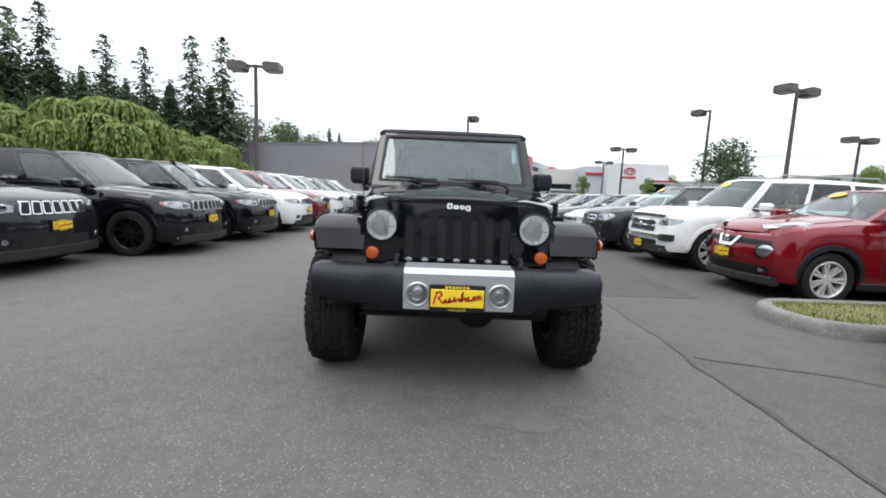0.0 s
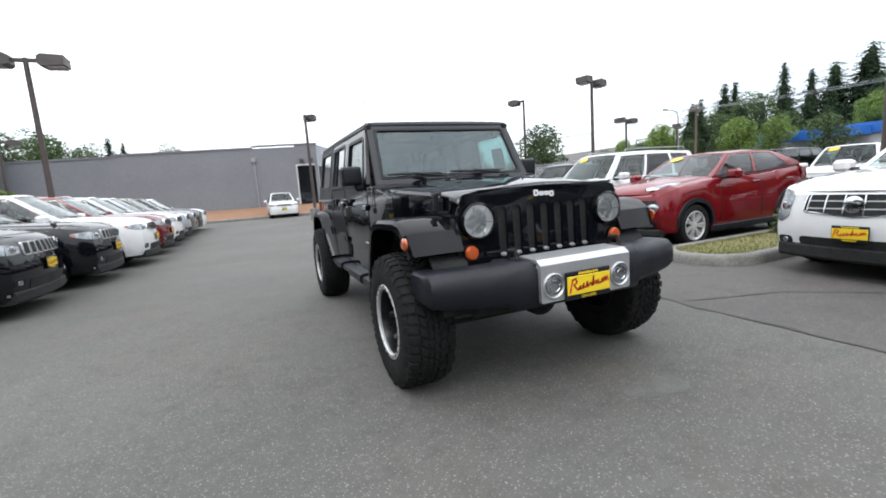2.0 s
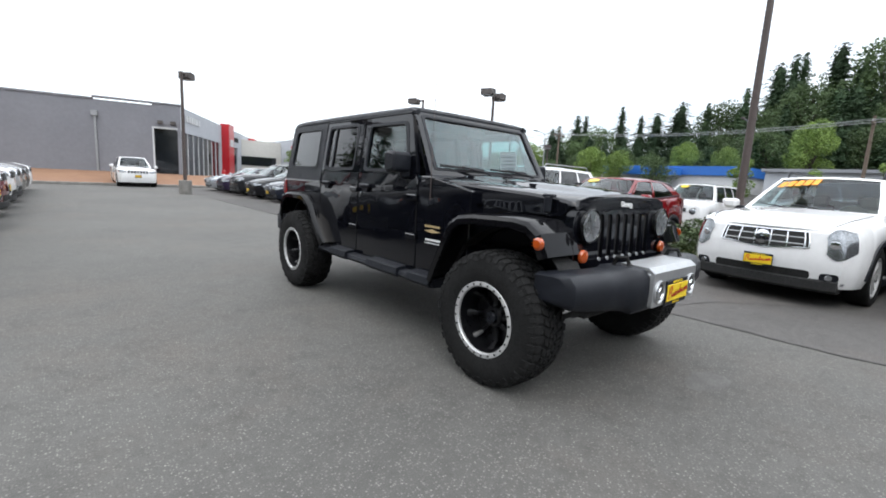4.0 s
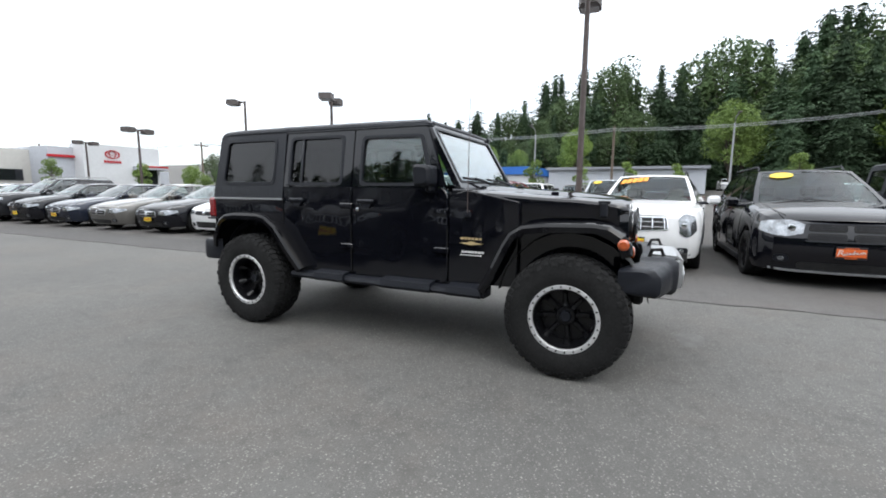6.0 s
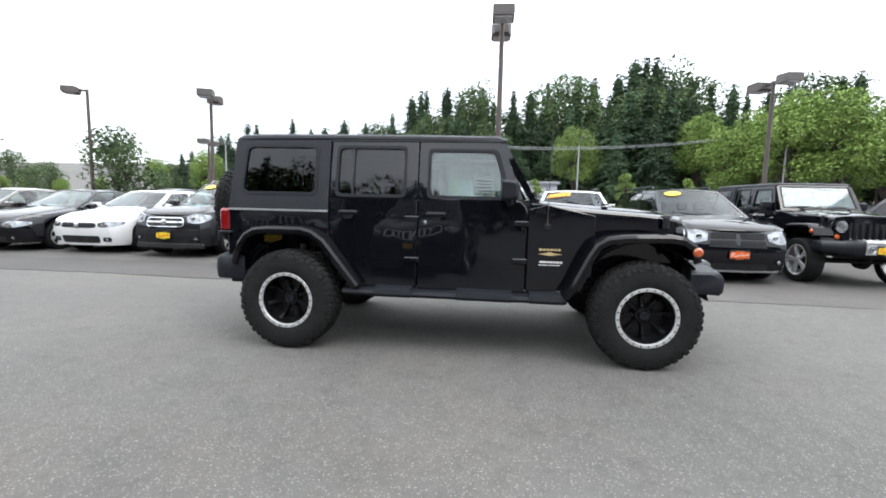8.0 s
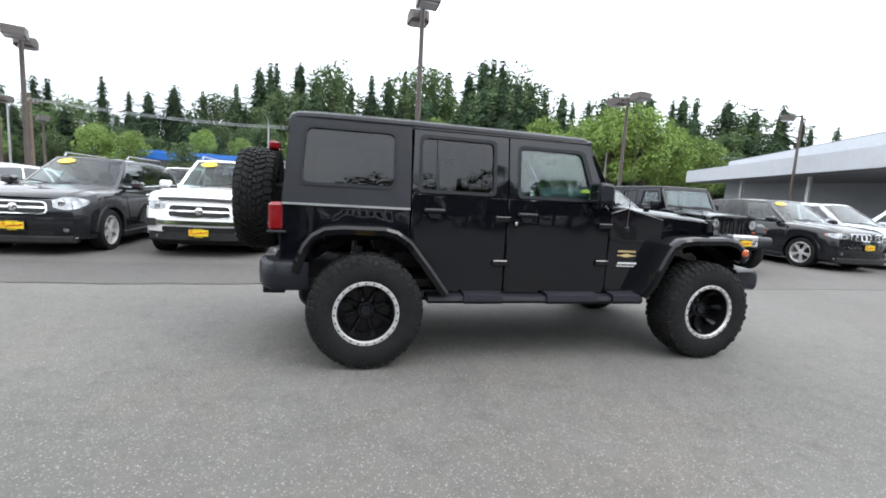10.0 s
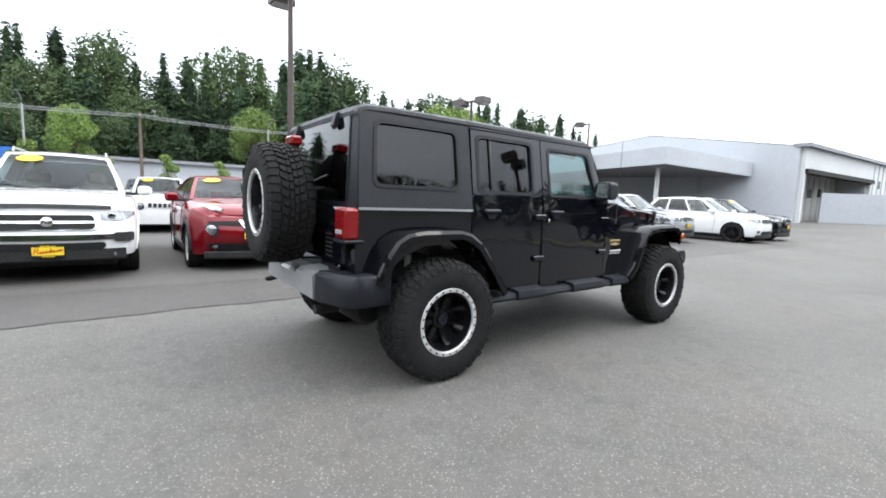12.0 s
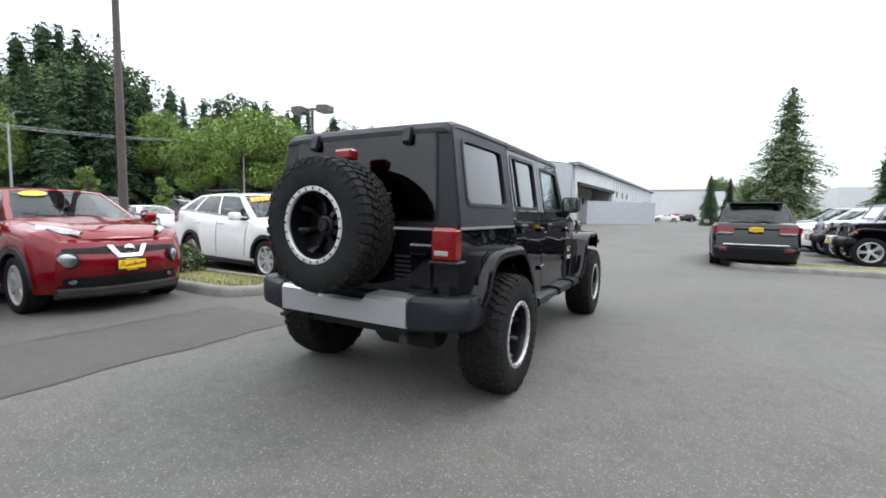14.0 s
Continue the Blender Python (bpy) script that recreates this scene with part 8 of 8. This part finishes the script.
    if hero:
        for k, (x0, x1, z0, z1) in enumerate(((-0.075, -0.040, 1.150, 1.188), (-0.034, 0.000, 1.150, 1.176), (0.005, 0.038, 1.150, 1.176), (0.043, 0.076, 1.140, 1.176))):
            e = jp("emblem_bar", ring_panel(G(), corner_round([(x0, z0), (x1, z0), (x1, z1), (x0, z1)], 0.012), corner_round([(x0 + 0.010, z0 + 0.010), (x1 - 0.010, z0 + 0.010), (x1 - 0.010, z1 - 0.010), (x0 + 0.010, z1 - 0.010)], 0.004), fg, 0.0, 0.005), M["whiteink"], grille)
    # hood
    hood_e = [(2.766, 0.600), (2.80, 0.618), (3.0, 0.64), (3.4, 0.68), (3.925, 0.735)]
    hood_z = [(2.766, 1.196), (2.78, 1.205), (2.84, 1.214), (3.4, 1.245), (3.925, 1.285)]
    rings = []
    for y in (2.766, 2.772, 2.785, 2.81, 2.84, 2.92, 3.1, 3.3, 3.5, 3.7, 3.88, 3.925):
        e, z = curve1(hood_e, y), curve1(hood_z, y)
        k = 1 - smooth01((y - 2.766) / 0.25)
        b = 0.016 * smooth01((y - 2.82) / 0.25)
        skirt = lerp(0.035, 0.135, smooth01((y - 2.79) / 0.08))
        nose = 0.010 * max(0.0, (2.785 - y) / 0.02)
        half = []
        for q, up in ((1.0, -skirt), (1.0, -0.03), (0.982, -0.012), (0.925, 0.0), (0.72, 0.010), (0.60, 0.014), (0.535, 0.015 + b), (0.30, 0.025 + b), (0.0, 0.03 + b)):
            drop = k * 0.022 * q ** 4
            half.append((e * q, z + up - drop - nose * (1 if up > -0.02 else 0)))
        rings.append([(x, y, zz) for x, zz in half] + [(-x, y, zz) for x, zz in reversed(half[:-1])])
    hood = jp("hood", G().loft(rings), P, None, "gloss black hood with shallow centre bulge", 28)
    for s in (-1, 1):
        jp("washer_nozzle", G().box(s * 0.25 - 0.02, s * 0.25 + 0.02, 3.60, 3.66, 1.305, 1.322, 0.006), PL, hood)
        jp("hood_bumper", G().box(s * 0.30 - 0.02, s * 0.30 + 0.02, 3.30, 3.36, 1.288, 1.305, 0.008), PL, hood)
    # engine bay sides below the hood
    rings = []
    for y in (2.80, 3.1, 3.5, 3.98):
        e = curve1(hood_e, y) - 0.012
        z1 = curve1(hood_z, y) - 0.07
        rings.append([(-e, y, 0.66), (e, y, 0.66), (e, y, z1), (-e, y, z1)])
    jp("front_body", G().loft(rings), P)
    cowl = jp("cowl", G().loft([[(-0.74, y, z), (0.74, y, z), (0.74, y, 1.15), (-0.74, y, 1.15)] for y, z in ((3.925, 1.283), (3.955, 1.300), (4.03, 1.297))]), PL)
    for k in range(9):
        jp("cowl_slot", G().box(-0.36 + k * 0.09 - 0.03, -0.36 + k * 0.09 + 0.03, 3.935, 3.95, 1.290, 1.304, 0.002), M["under"], cowl)
    # windscreen
    def ws(u, v_, o):
        y, z = lerp(3.965, 4.265, v_), lerp(1.29, 1.815, v_)
        return (u, y - o * 0.87, z + o * 0.5)
    wo = corner_round([(-0.735, 0.0), (0.735, 0.0), (0.695, 1.0), (-0.695, 1.0)], (0.01, 0.01, 0.04, 0.04))
    wi = corner_round([(-0.672, 0.105), (0.672, 0.105), (0.638, 0.925), (-0.638, 0.925)], 0.03)
    wsf = jp("windscreen_frame", ring_panel(G(), wo, wi, ws, -0.05, 0.0), P)
    jp("windscreen_seal", ring_panel(G(), corner_round([(-0.680, 0.095), (0.680, 0.095), (0.645, 0.935), (-0.645, 0.935)], 0.03), corner_round([(-0.652, 0.13), (0.652, 0.13), (0.62, 0.90), (-0.62, 0.90)], 0.03), ws, -0.012, 0.004), PL, wsf)
    jp("windscreen", plate_panel(G(), corner_round([(-0.67, 0.11), (0.67, 0.11), (0.636, 0.92), (-0.636, 0.92)], 0.03), ws, -0.014, -0.009, 0.001), GLASS_FLAT, wsf, shadow=False)
    for x in (-0.42, 0.16):
        wp = jp("wiper", G().tube([ws(x + 0.36, 0.0, 0.02), ws(x + 0.30, 0.05, 0.05), ws(x + 0.02, 0.14, 0.035)], 0.011, 6), PL)
        jp("wiper_blade", G().tube([ws(x + 0.28, 0.135, 0.016), ws(x - 0.20, 0.155, 0.016)], 0.011, 6), PL, wp)
    if hero:
        jp("windscreen_label", plate_panel(G(), [(0.565, 0.52), (0.60, 0.52), (0.60, 0.78), (0.565, 0.78)], ws, -0.016, -0.0145, 0.0), M["paper"], wsf)
    jp("rear_view_mirror", G().box(-0.11, 0.11, 4.23, 4.26, 1.66, 1.725, 0.015), PL)
    # roof
    rings = []
    for y, dz, k in ((4.258, -0.030, 0.985), (4.272, -0.012, 0.992), (4.31, 0.0, 1.0), (4.8, 0.008, 1.0), (5.745, 0.014, 1.0), (5.75, 0.006, 0.998), (5.756, 0.014, 1.0), (6.40, 0.012, 1.0), (6.58, 0.004, 1.0), (6.625, -0.012, 0.995), (6.648, -0.045, 0.98)):
        half = [(0.700, 1.788), (0.707, 1.803), (0.700, 1.826), (0.672, 1.844), (0.58, 1.848), (0.30, 1.852), (0.0, 1.853)]
        rings.append([(x * k, y, z + dz * (1 if z > 1.80 else 0.3)) for x, z in half] + [(-x * k, y, z + dz * (1 if z > 1.80 else 0.3)) for x, z in reversed(half[:-1])])
    jp("hardtop_roof", G().loft(rings), HT, None, "matt black moulded hardtop", 30)
    # rear
    rf = lambda u, v_, o: (u, 6.678 - max(0, v_ - 1.19) * 0.07 + o, v_)
    jp("hardtop_rear", ring_panel(G(), corner_round([(-0.782, 1.19), (0.782, 1.19), (0.70, 1.82), (-0.70, 1.82)], (0.02, 0.02, 0.06, 0.06)), corner_round([(-0.62, 1.23), (0.62, 1.23), (0.585, 1.785), (-0.585, 1.785)], 0.04), rf, -0.04, 0.0), HT)
    rg = jp("rear_window", plate_panel(G(), corner_round([(-0.628, 1.222), (0.628, 1.222), (0.592, 1.792), (-0.592, 1.792)], 0.04), rf, 0.002, 0.008, 0.002), GLASS_TINT, None, "dark privacy rear glass", shadow=False)
    jp("glass_edge", ring_panel(G(), corner_round([(-0.640, 1.21), (0.640, 1.21), (0.604, 1.803), (-0.604, 1.803)], 0.045), corner_round([(-0.612, 1.24), (0.612, 1.24), (0.578, 1.775), (-0.578, 1.775)], 0.04), rf, 0.0, 0.006), PL, rg)
    jp("rear_wiper", G().tube([(0.25, 6.69, 1.30), (0.1, 6.68, 1.34), (-0.28, 6.665, 1.40)], 0.012, 6), PL)
    tg = jp("tailgate", G().box(-0.62, 0.62, 6.66, 6.70, 0.66, 1.185, 0.015), P)
    jp("tub_rear", G().box(-0.792, 0.792, 6.60, 6.685, 0.60, 1.186, 0.012), P)
    for z in (0.78, 1.05):
        jp("tailgate_hinge", G().box(-0.64, -0.46, 6.695, 6.735, z - 0.035, z + 0.035, 0.012), P, tg)
    jp("tailgate_handle", G().box(0.42, 0.56, 6.695, 6.73, 1.06, 1.10, 0.012), PL, tg)
    for k in range(6):
        jp("vent_slot", G().box(-0.46, -0.34, 6.698, 6.706, 0.84 + k * 0.03, 0.855 + k * 0.03, 0.002), M["under"], tg)
    # spare
    car_sp = jp("spare_carrier", G().box(-0.16, 0.16, 6.69, 6.86, 1.03, 1.33, 0.03), M["under"])
    if hero:
        offroad_wheel(car, Matrix.Translation((0, 6.945 - 4.6, 1.19)) @ pose(0, 0, 0, 0, 0, 90) @ pose(0, 0, 0, 12), False, "spare_wheel", "spare wheel with all-terrain tyre")
    else:
        sp = jp("spare_cover", G().lathe([(0.36, 6.74), (0.39, 6.78), (0.39, 6.95), (0.36, 6.98)], 32, Matrix.Translation((0, 0, 1.15)) @ pose(0, 0, 0, -90)), PL)
    jp("brake_light_post", G().tube([(-0.05, 6.78, 1.30), (-0.05, 6.79, 1.52), (-0.05, 6.82, 1.62)], 0.022, 6), PL)
    jp("third_brake_light", G().box(-0.115, 0.03, 6.79, 6.875, 1.605, 1.675, 0.015), M["tail"])
    # bumpers
    rings = []
    for x in (-0.905, -0.885, -0.80, -0.60, -0.465, -0.44, -0.33, 0.0, 0.33, 0.44, 0.465, 0.60, 0.80, 0.885, 0.905):
        a = abs(x)
        yf = curve1([(0, 2.405), (0.33, 2.412), (0.44, 2.428), (0.465, 2.450), (0.80, 2.515), (0.885, 2.545), (0.905, 2.58)], a)
        z1 = curve1([(0, 0.800), (0.44, 0.815), (0.465, 0.800), (0.88, 0.795), (0.905, 0.775)], a)
        z0 = curve1([(0, 0.565), (0.44, 0.550), (0.47, 0.575), (0.88, 0.605), (0.905, 0.63)], a)
        yb_ = curve1([(0, 2.66), (0.6, 2.68), (0.905, 2.80)], a)
        rings.append([(x, yf + 0.03, z0), (x, yf + 0.004, z0 + 0.03), (x, yf, lerp(z0, z1, 0.5)), (x, yf + 0.006, z1 - 0.045), (x, yf + 0.04, z1 - 0.008), (x, yf + 0.08, z1), (x, yb_, z1 - 0.005), (x, yb_, z0 + 0.01)])
    bump = jp("front_bumper", G().loft(rings), PL, None, "dark grey plastic front bumper", 40)
    ins = jp("bumper_insert", G().loft([[(x, y, z) for x, z in corner_round([(-0.318, 0.583), (0.318, 0.583), (0.318, 0.788), (-0.318, 0.788)], 0.012)] for y in (2.44, 2.394, 2.390)]) , M["silver_trim"], bump, "satin silver bumper centre")
    jp("insert_top", G().loft([[(-0.318, y, z), (0.318, y, z), (0.318, y, z - 0.02), (-0.318, y, z - 0.02)] for y, z in ((2.392, 0.790), (2.43, 0.818), (2.60, 0.822))]), M["silver_trim"], bump)
    for s in (-1, 1):
        fm = Matrix.Translation((s * 0.237, 2.392, 0.672)) @ pose(0, 0, 0, 90)
        fl = jp("fog_lamp", G().lathe([(0.072, -0.01), (0.072, 0.008), (0.066, 0.013), (0.058, 0.004)], 28, fm, closed=True), M["silver_trim"], ins)
        jp("lens", G().lathe([(0.056, 0.0), (0.050, 0.010), (0.02, 0.016), (0.001, 0.017)], 24, fm), M["lampglass"], fl)
        jp("reflector_ring", G().lathe([(0.034, 0.010), (0.031, 0.018), (0.027, 0.010)], 20, fm, closed=True), M["chrome"], fl)
    dp = dealer_plate(car, Matrix.Translation((-0.008, 2.384 - 4.6, 0.655)), "yellow")
    if hero:
        txt = bpy.data.curves.new("plate_text", "FONT")
        txt.body, txt.size, txt.extrude, txt.align_x = "KIRKLAND", 0.021, 0.0006, "CENTER"
        for o in list(dp.children):
            if o.name.startswith("small_print"):
                bpy.data.objects.remove(o)
        tob = new("plate_text_tmp", txt)
        tme = bpy.data.meshes.new_from_object(tob)
        bpy.data.objects.remove(tob)
        tme.transform(pose(0, -0.0112, -0.073, 90))
        tme.materials.clear()
        tme.materials.append(M["yellow"])
        tt = new("town_lettering", tme)
        tt.parent = dp
        gg = G()
        for k in range(7):
            gg.box(-0.07 + k * 0.02, -0.056 + k * 0.02, -0.0125, -0.0095, 0.060, 0.072)
        part("small_print", gg, M["yellow"], dp)
    rings = []
    for x in (-0.90, -0.885, -0.80, -0.56, -0.535, 0.0, 0.535, 0.56, 0.80, 0.885, 0.90):
        a = abs(x)
        yr = curve1([(0, 6.855), (0.53, 6.848), (0.56, 6.862), (0.80, 6.80), (0.885, 6.745), (0.90, 6.70)], a)
        yb_ = curve1([(0, 6.66), (0.8, 6.60), (0.885, 6.48), (0.90, 6.50)], a)
        z0, z1 = curve1([(0, 0.575), (0.53, 0.57), (0.56, 0.555), (0.885, 0.575), (0.9, 0.60)], a), curve1([(0, 0.735), (0.53, 0.75), (0.56, 0.775), (0.885, 0.775), (0.9, 0.76)], a)
        rings.append([(x, yr - 0.03, z0), (x, yr - 0.004, z0 + 0.02), (x, yr, lerp(z0, z1, 0.5)), (x, yr - 0.004, z1 - 0.03), (x, yr - 0.035, z1), (x, yb_, z1), (x, yb_, z0)])
    rb = jp("rear_bumper", G().loft(rings), PL, None, "dark grey plastic rear bumper", 40)
    rings = []
    for x in (-0.532, -0.22, -0.19, 0.0, 0.19, 0.22, 0.532):
        dip = 0.03 if abs(x) < 0.2 else 0.0
        rings.append([(x, 6.865, 0.58), (x, 6.868, 0.735 - dip), (x, 6.845, 0.758 - dip * 1.3), (x, 6.70, 0.765 - dip), (x, 6.70, 0.74 - dip), (x, 6.80, 0.60), (x, 6.84, 0.572)])
    jp("bumper_insert", G().loft(rings), M["silver_trim"], rb, "satin silver bumper centre")
    jp("tow_hook", G().tube([(0.46, 6.78, 0.57), (0.46, 6.86, 0.545), (0.46, 6.90, 0.545), (0.50, 6.90, 0.545), (0.50, 6.80, 0.555)], 0.014, 6), M["under"])
    jp("exhaust_tip", G().lathe([(0.032, 0.0), (0.032, 0.16), (0.026, 0.16)], 14, Matrix.Translation((-0.50, 6.68, 0.50)) @ pose(0, 0, 0, -90)), M["under"])
    # antenna
    if hero:
        an = jp("antenna", G().tube([(-0.792, 3.89, 1.10), (-0.80, 3.89, 1.14), (-0.80, 3.88, 1.95)], [0.008, 0.0035, 0.002], 6), M["pole"])
        jp("antenna_base", G().box(-0.80, -0.78, 3.865, 3.915, 1.075, 1.125, 0.008), PL, an)
    # inside
    it = G().box(-0.74, 0.74, 4.0, 6.62, 0.58, 0.64)
    jp("cabin_floor", it, M["under"])
    jp("dashboard", G().loft([[(-0.70, y, z0), (0.70, y, z0), (0.70, y, z1), (-0.70, y, z1)] for y, z0, z1 in ((4.00, 0.8, 1.27), (4.25, 0.8, 1.26), (4.36, 0.85, 1.12))]), M["seat"])
    jp("steering_wheel", G().lathe([(0.17, -0.014), (0.19, 0.0), (0.17, 0.014), (0.155, 0.0)], 24, Matrix.Translation((0.36, 4.52, 1.13)) @ pose(0, 0, 0, -62), closed=True), M["seat"])
    for y, xs2 in ((4.86, (-0.37, 0.37)), (5.70, (-0.37, 0.37))):
        for x in xs2:
            se = jp("seat", G().box(x - 0.25, x + 0.25, y - 0.28, y + 0.22, 0.70, 0.90, 0.07), M["seat"])
            jp("backrest", G().loft([[(x - k, y + 0.18 + d, z), (x + k, y + 0.18 + d, z), (x + k, y + 0.30 + d, z), (x - k, y + 0.30 + d, z)] for z, d, k in ((0.84, 0.0, 0.23), (1.1, 0.04, 0.25), (1.40, 0.10, 0.21))]), M["seat"], se)
            jp("headrest", G().box(x - 0.12, x + 0.12, y + 0.29, y + 0.39, 1.42, 1.60, 0.04), M["seat"], se)
    for s in (-1, 1):
        jp("roll_bar", G().tube([(s * 0.60, 5.05, 0.65), (s * 0.60, 5.08, 1.35), (s * 0.55, 5.10, 1.72), (s * 0.50, 5.10, 1.76), (0.0, 5.10, 1.77)], 0.035, 8), M["seat"])
        jp("roll_bar", G().tube([(s * 0.56, 4.32, 1.72), (s * 0.56, 5.1, 1.76), (s * 0.56, 6.0, 1.74), (s * 0.60, 6.5, 1.20)], 0.032, 8), M["seat"])
    jp("headliner", G().box(-0.66, 0.66, 4.30, 6.52, 1.786, 1.80), M["seat"])
    # chassis
    ch = jp("chassis", G().box(-0.50, -0.40, 2.70, 6.75, 0.50, 0.62, 0.01).box(0.40, 0.50, 2.70, 6.75, 0.50, 0.62, 0.01).box(-0.45, 0.45, 2.72, 2.80, 0.50, 0.60).box(-0.45, 0.45, 6.6, 6.7, 0.48, 0.6)
            .box(-0.40, 0.40, 4.2, 4.9, 0.40, 0.55, 0.04).box(-0.5, 0.0, 5.0, 5.8, 0.40, 0.56, 0.04).box(-0.72, 0.72, 3.95, 6.62, 0.56, 0.60), M["under"])
    for y in (3.12, 6.067):
        jp("axle", G().tube([(-0.72, y, 0.415), (0.72, y, 0.415)], 0.045, 10).lathe([(0.05, -0.14), (0.14, -0.05), (0.14, 0.05), (0.05, 0.13)], 16, Matrix.Translation((0.18 if y < 4 else 0.0, y, 0.405)) @ pose(0, 0, 0, 90)), M["under"], ch)
        for s in (-1, 1):
            sp_ = []
            for i in range(40):
                a = i * math.pi / 4
                sp_.append((s * 0.45 + 0.065 * math.cos(a), y + 0.065 * math.sin(a), 0.46 + i * 0.0055))
            jp("coil_spring", G().tube(sp_, 0.009, 5), M["under"], ch)
            jp("damper", G().tube([(s * 0.56, y + 0.10, 0.36), (s * 0.50, y + 0.05, 0.86)], 0.028, 8), M["galv"], ch)
            jp("wheel_well", G().loft([[(s * x, y + 0.52 * math.cos(radians(a)), 0.45 + 0.545 * math.sin(radians(a))) for a in range(10, 171, 16)] for x in (0.58, 0.80)], closed=False, caps=False), M["under"], ch)
    jp("crossmember", G().box(-0.60, 0.60, 2.64, 2.72, 0.49, 0.62, 0.02), M["under"], ch)
    jp("tie_rod", G().tube([(-0.66, 2.92, 0.40), (0.66, 2.92, 0.40)], 0.018, 8), M["under"], ch)
    jp("muffler", G().lathe([(0.10, -0.25), (0.13, -0.2), (0.13, 0.2), (0.10, 0.25)], 16, Matrix.Translation((-0.30, 6.45, 0.47)) @ pose(0, 0, 0, 0, 90)), M["under"], ch)
    for y in (3.12, 6.067):
        for s in (-1, 1):
            if hero:
                offroad_wheel(car, Matrix.Translation((s * 0.832, y - 4.6, 0.424)) @ pose(0, 0, 0, 0, 0, 0 if s > 0 else 180) @ pose(0, 0, 0, 7 * s + 4 * y))
            else:
                o = add_wheel(car, 0, 0, 0.40, 0.25, "five", s)
                o.matrix_basis = Matrix.Translation((s * 0.80, y - 4.6, 0.40)) @ pose(0, 0, 0, 0, 0, -90 if s > 0 else 90)
    return car


offroader(pose(0, 4.6, 0), "lifted gloss black four-door off-road car with spare wheel", "off-road cars")
offroader(pose(5.66, -2.08, 0, 0, 0, -90), "black four-door off-road car with silver alloy wheels", "off-road cars", False)
offroader(pose(-8.0, -8.3, 0, 0, 0, 90), "black off-road car parked beside the kerbed strip", "off-road cars", False)
offroader(pose(-8.0, -11.1, 0, 0, 0, 90), "silver grey off-road car in the row", "off-road cars", False, "silver")
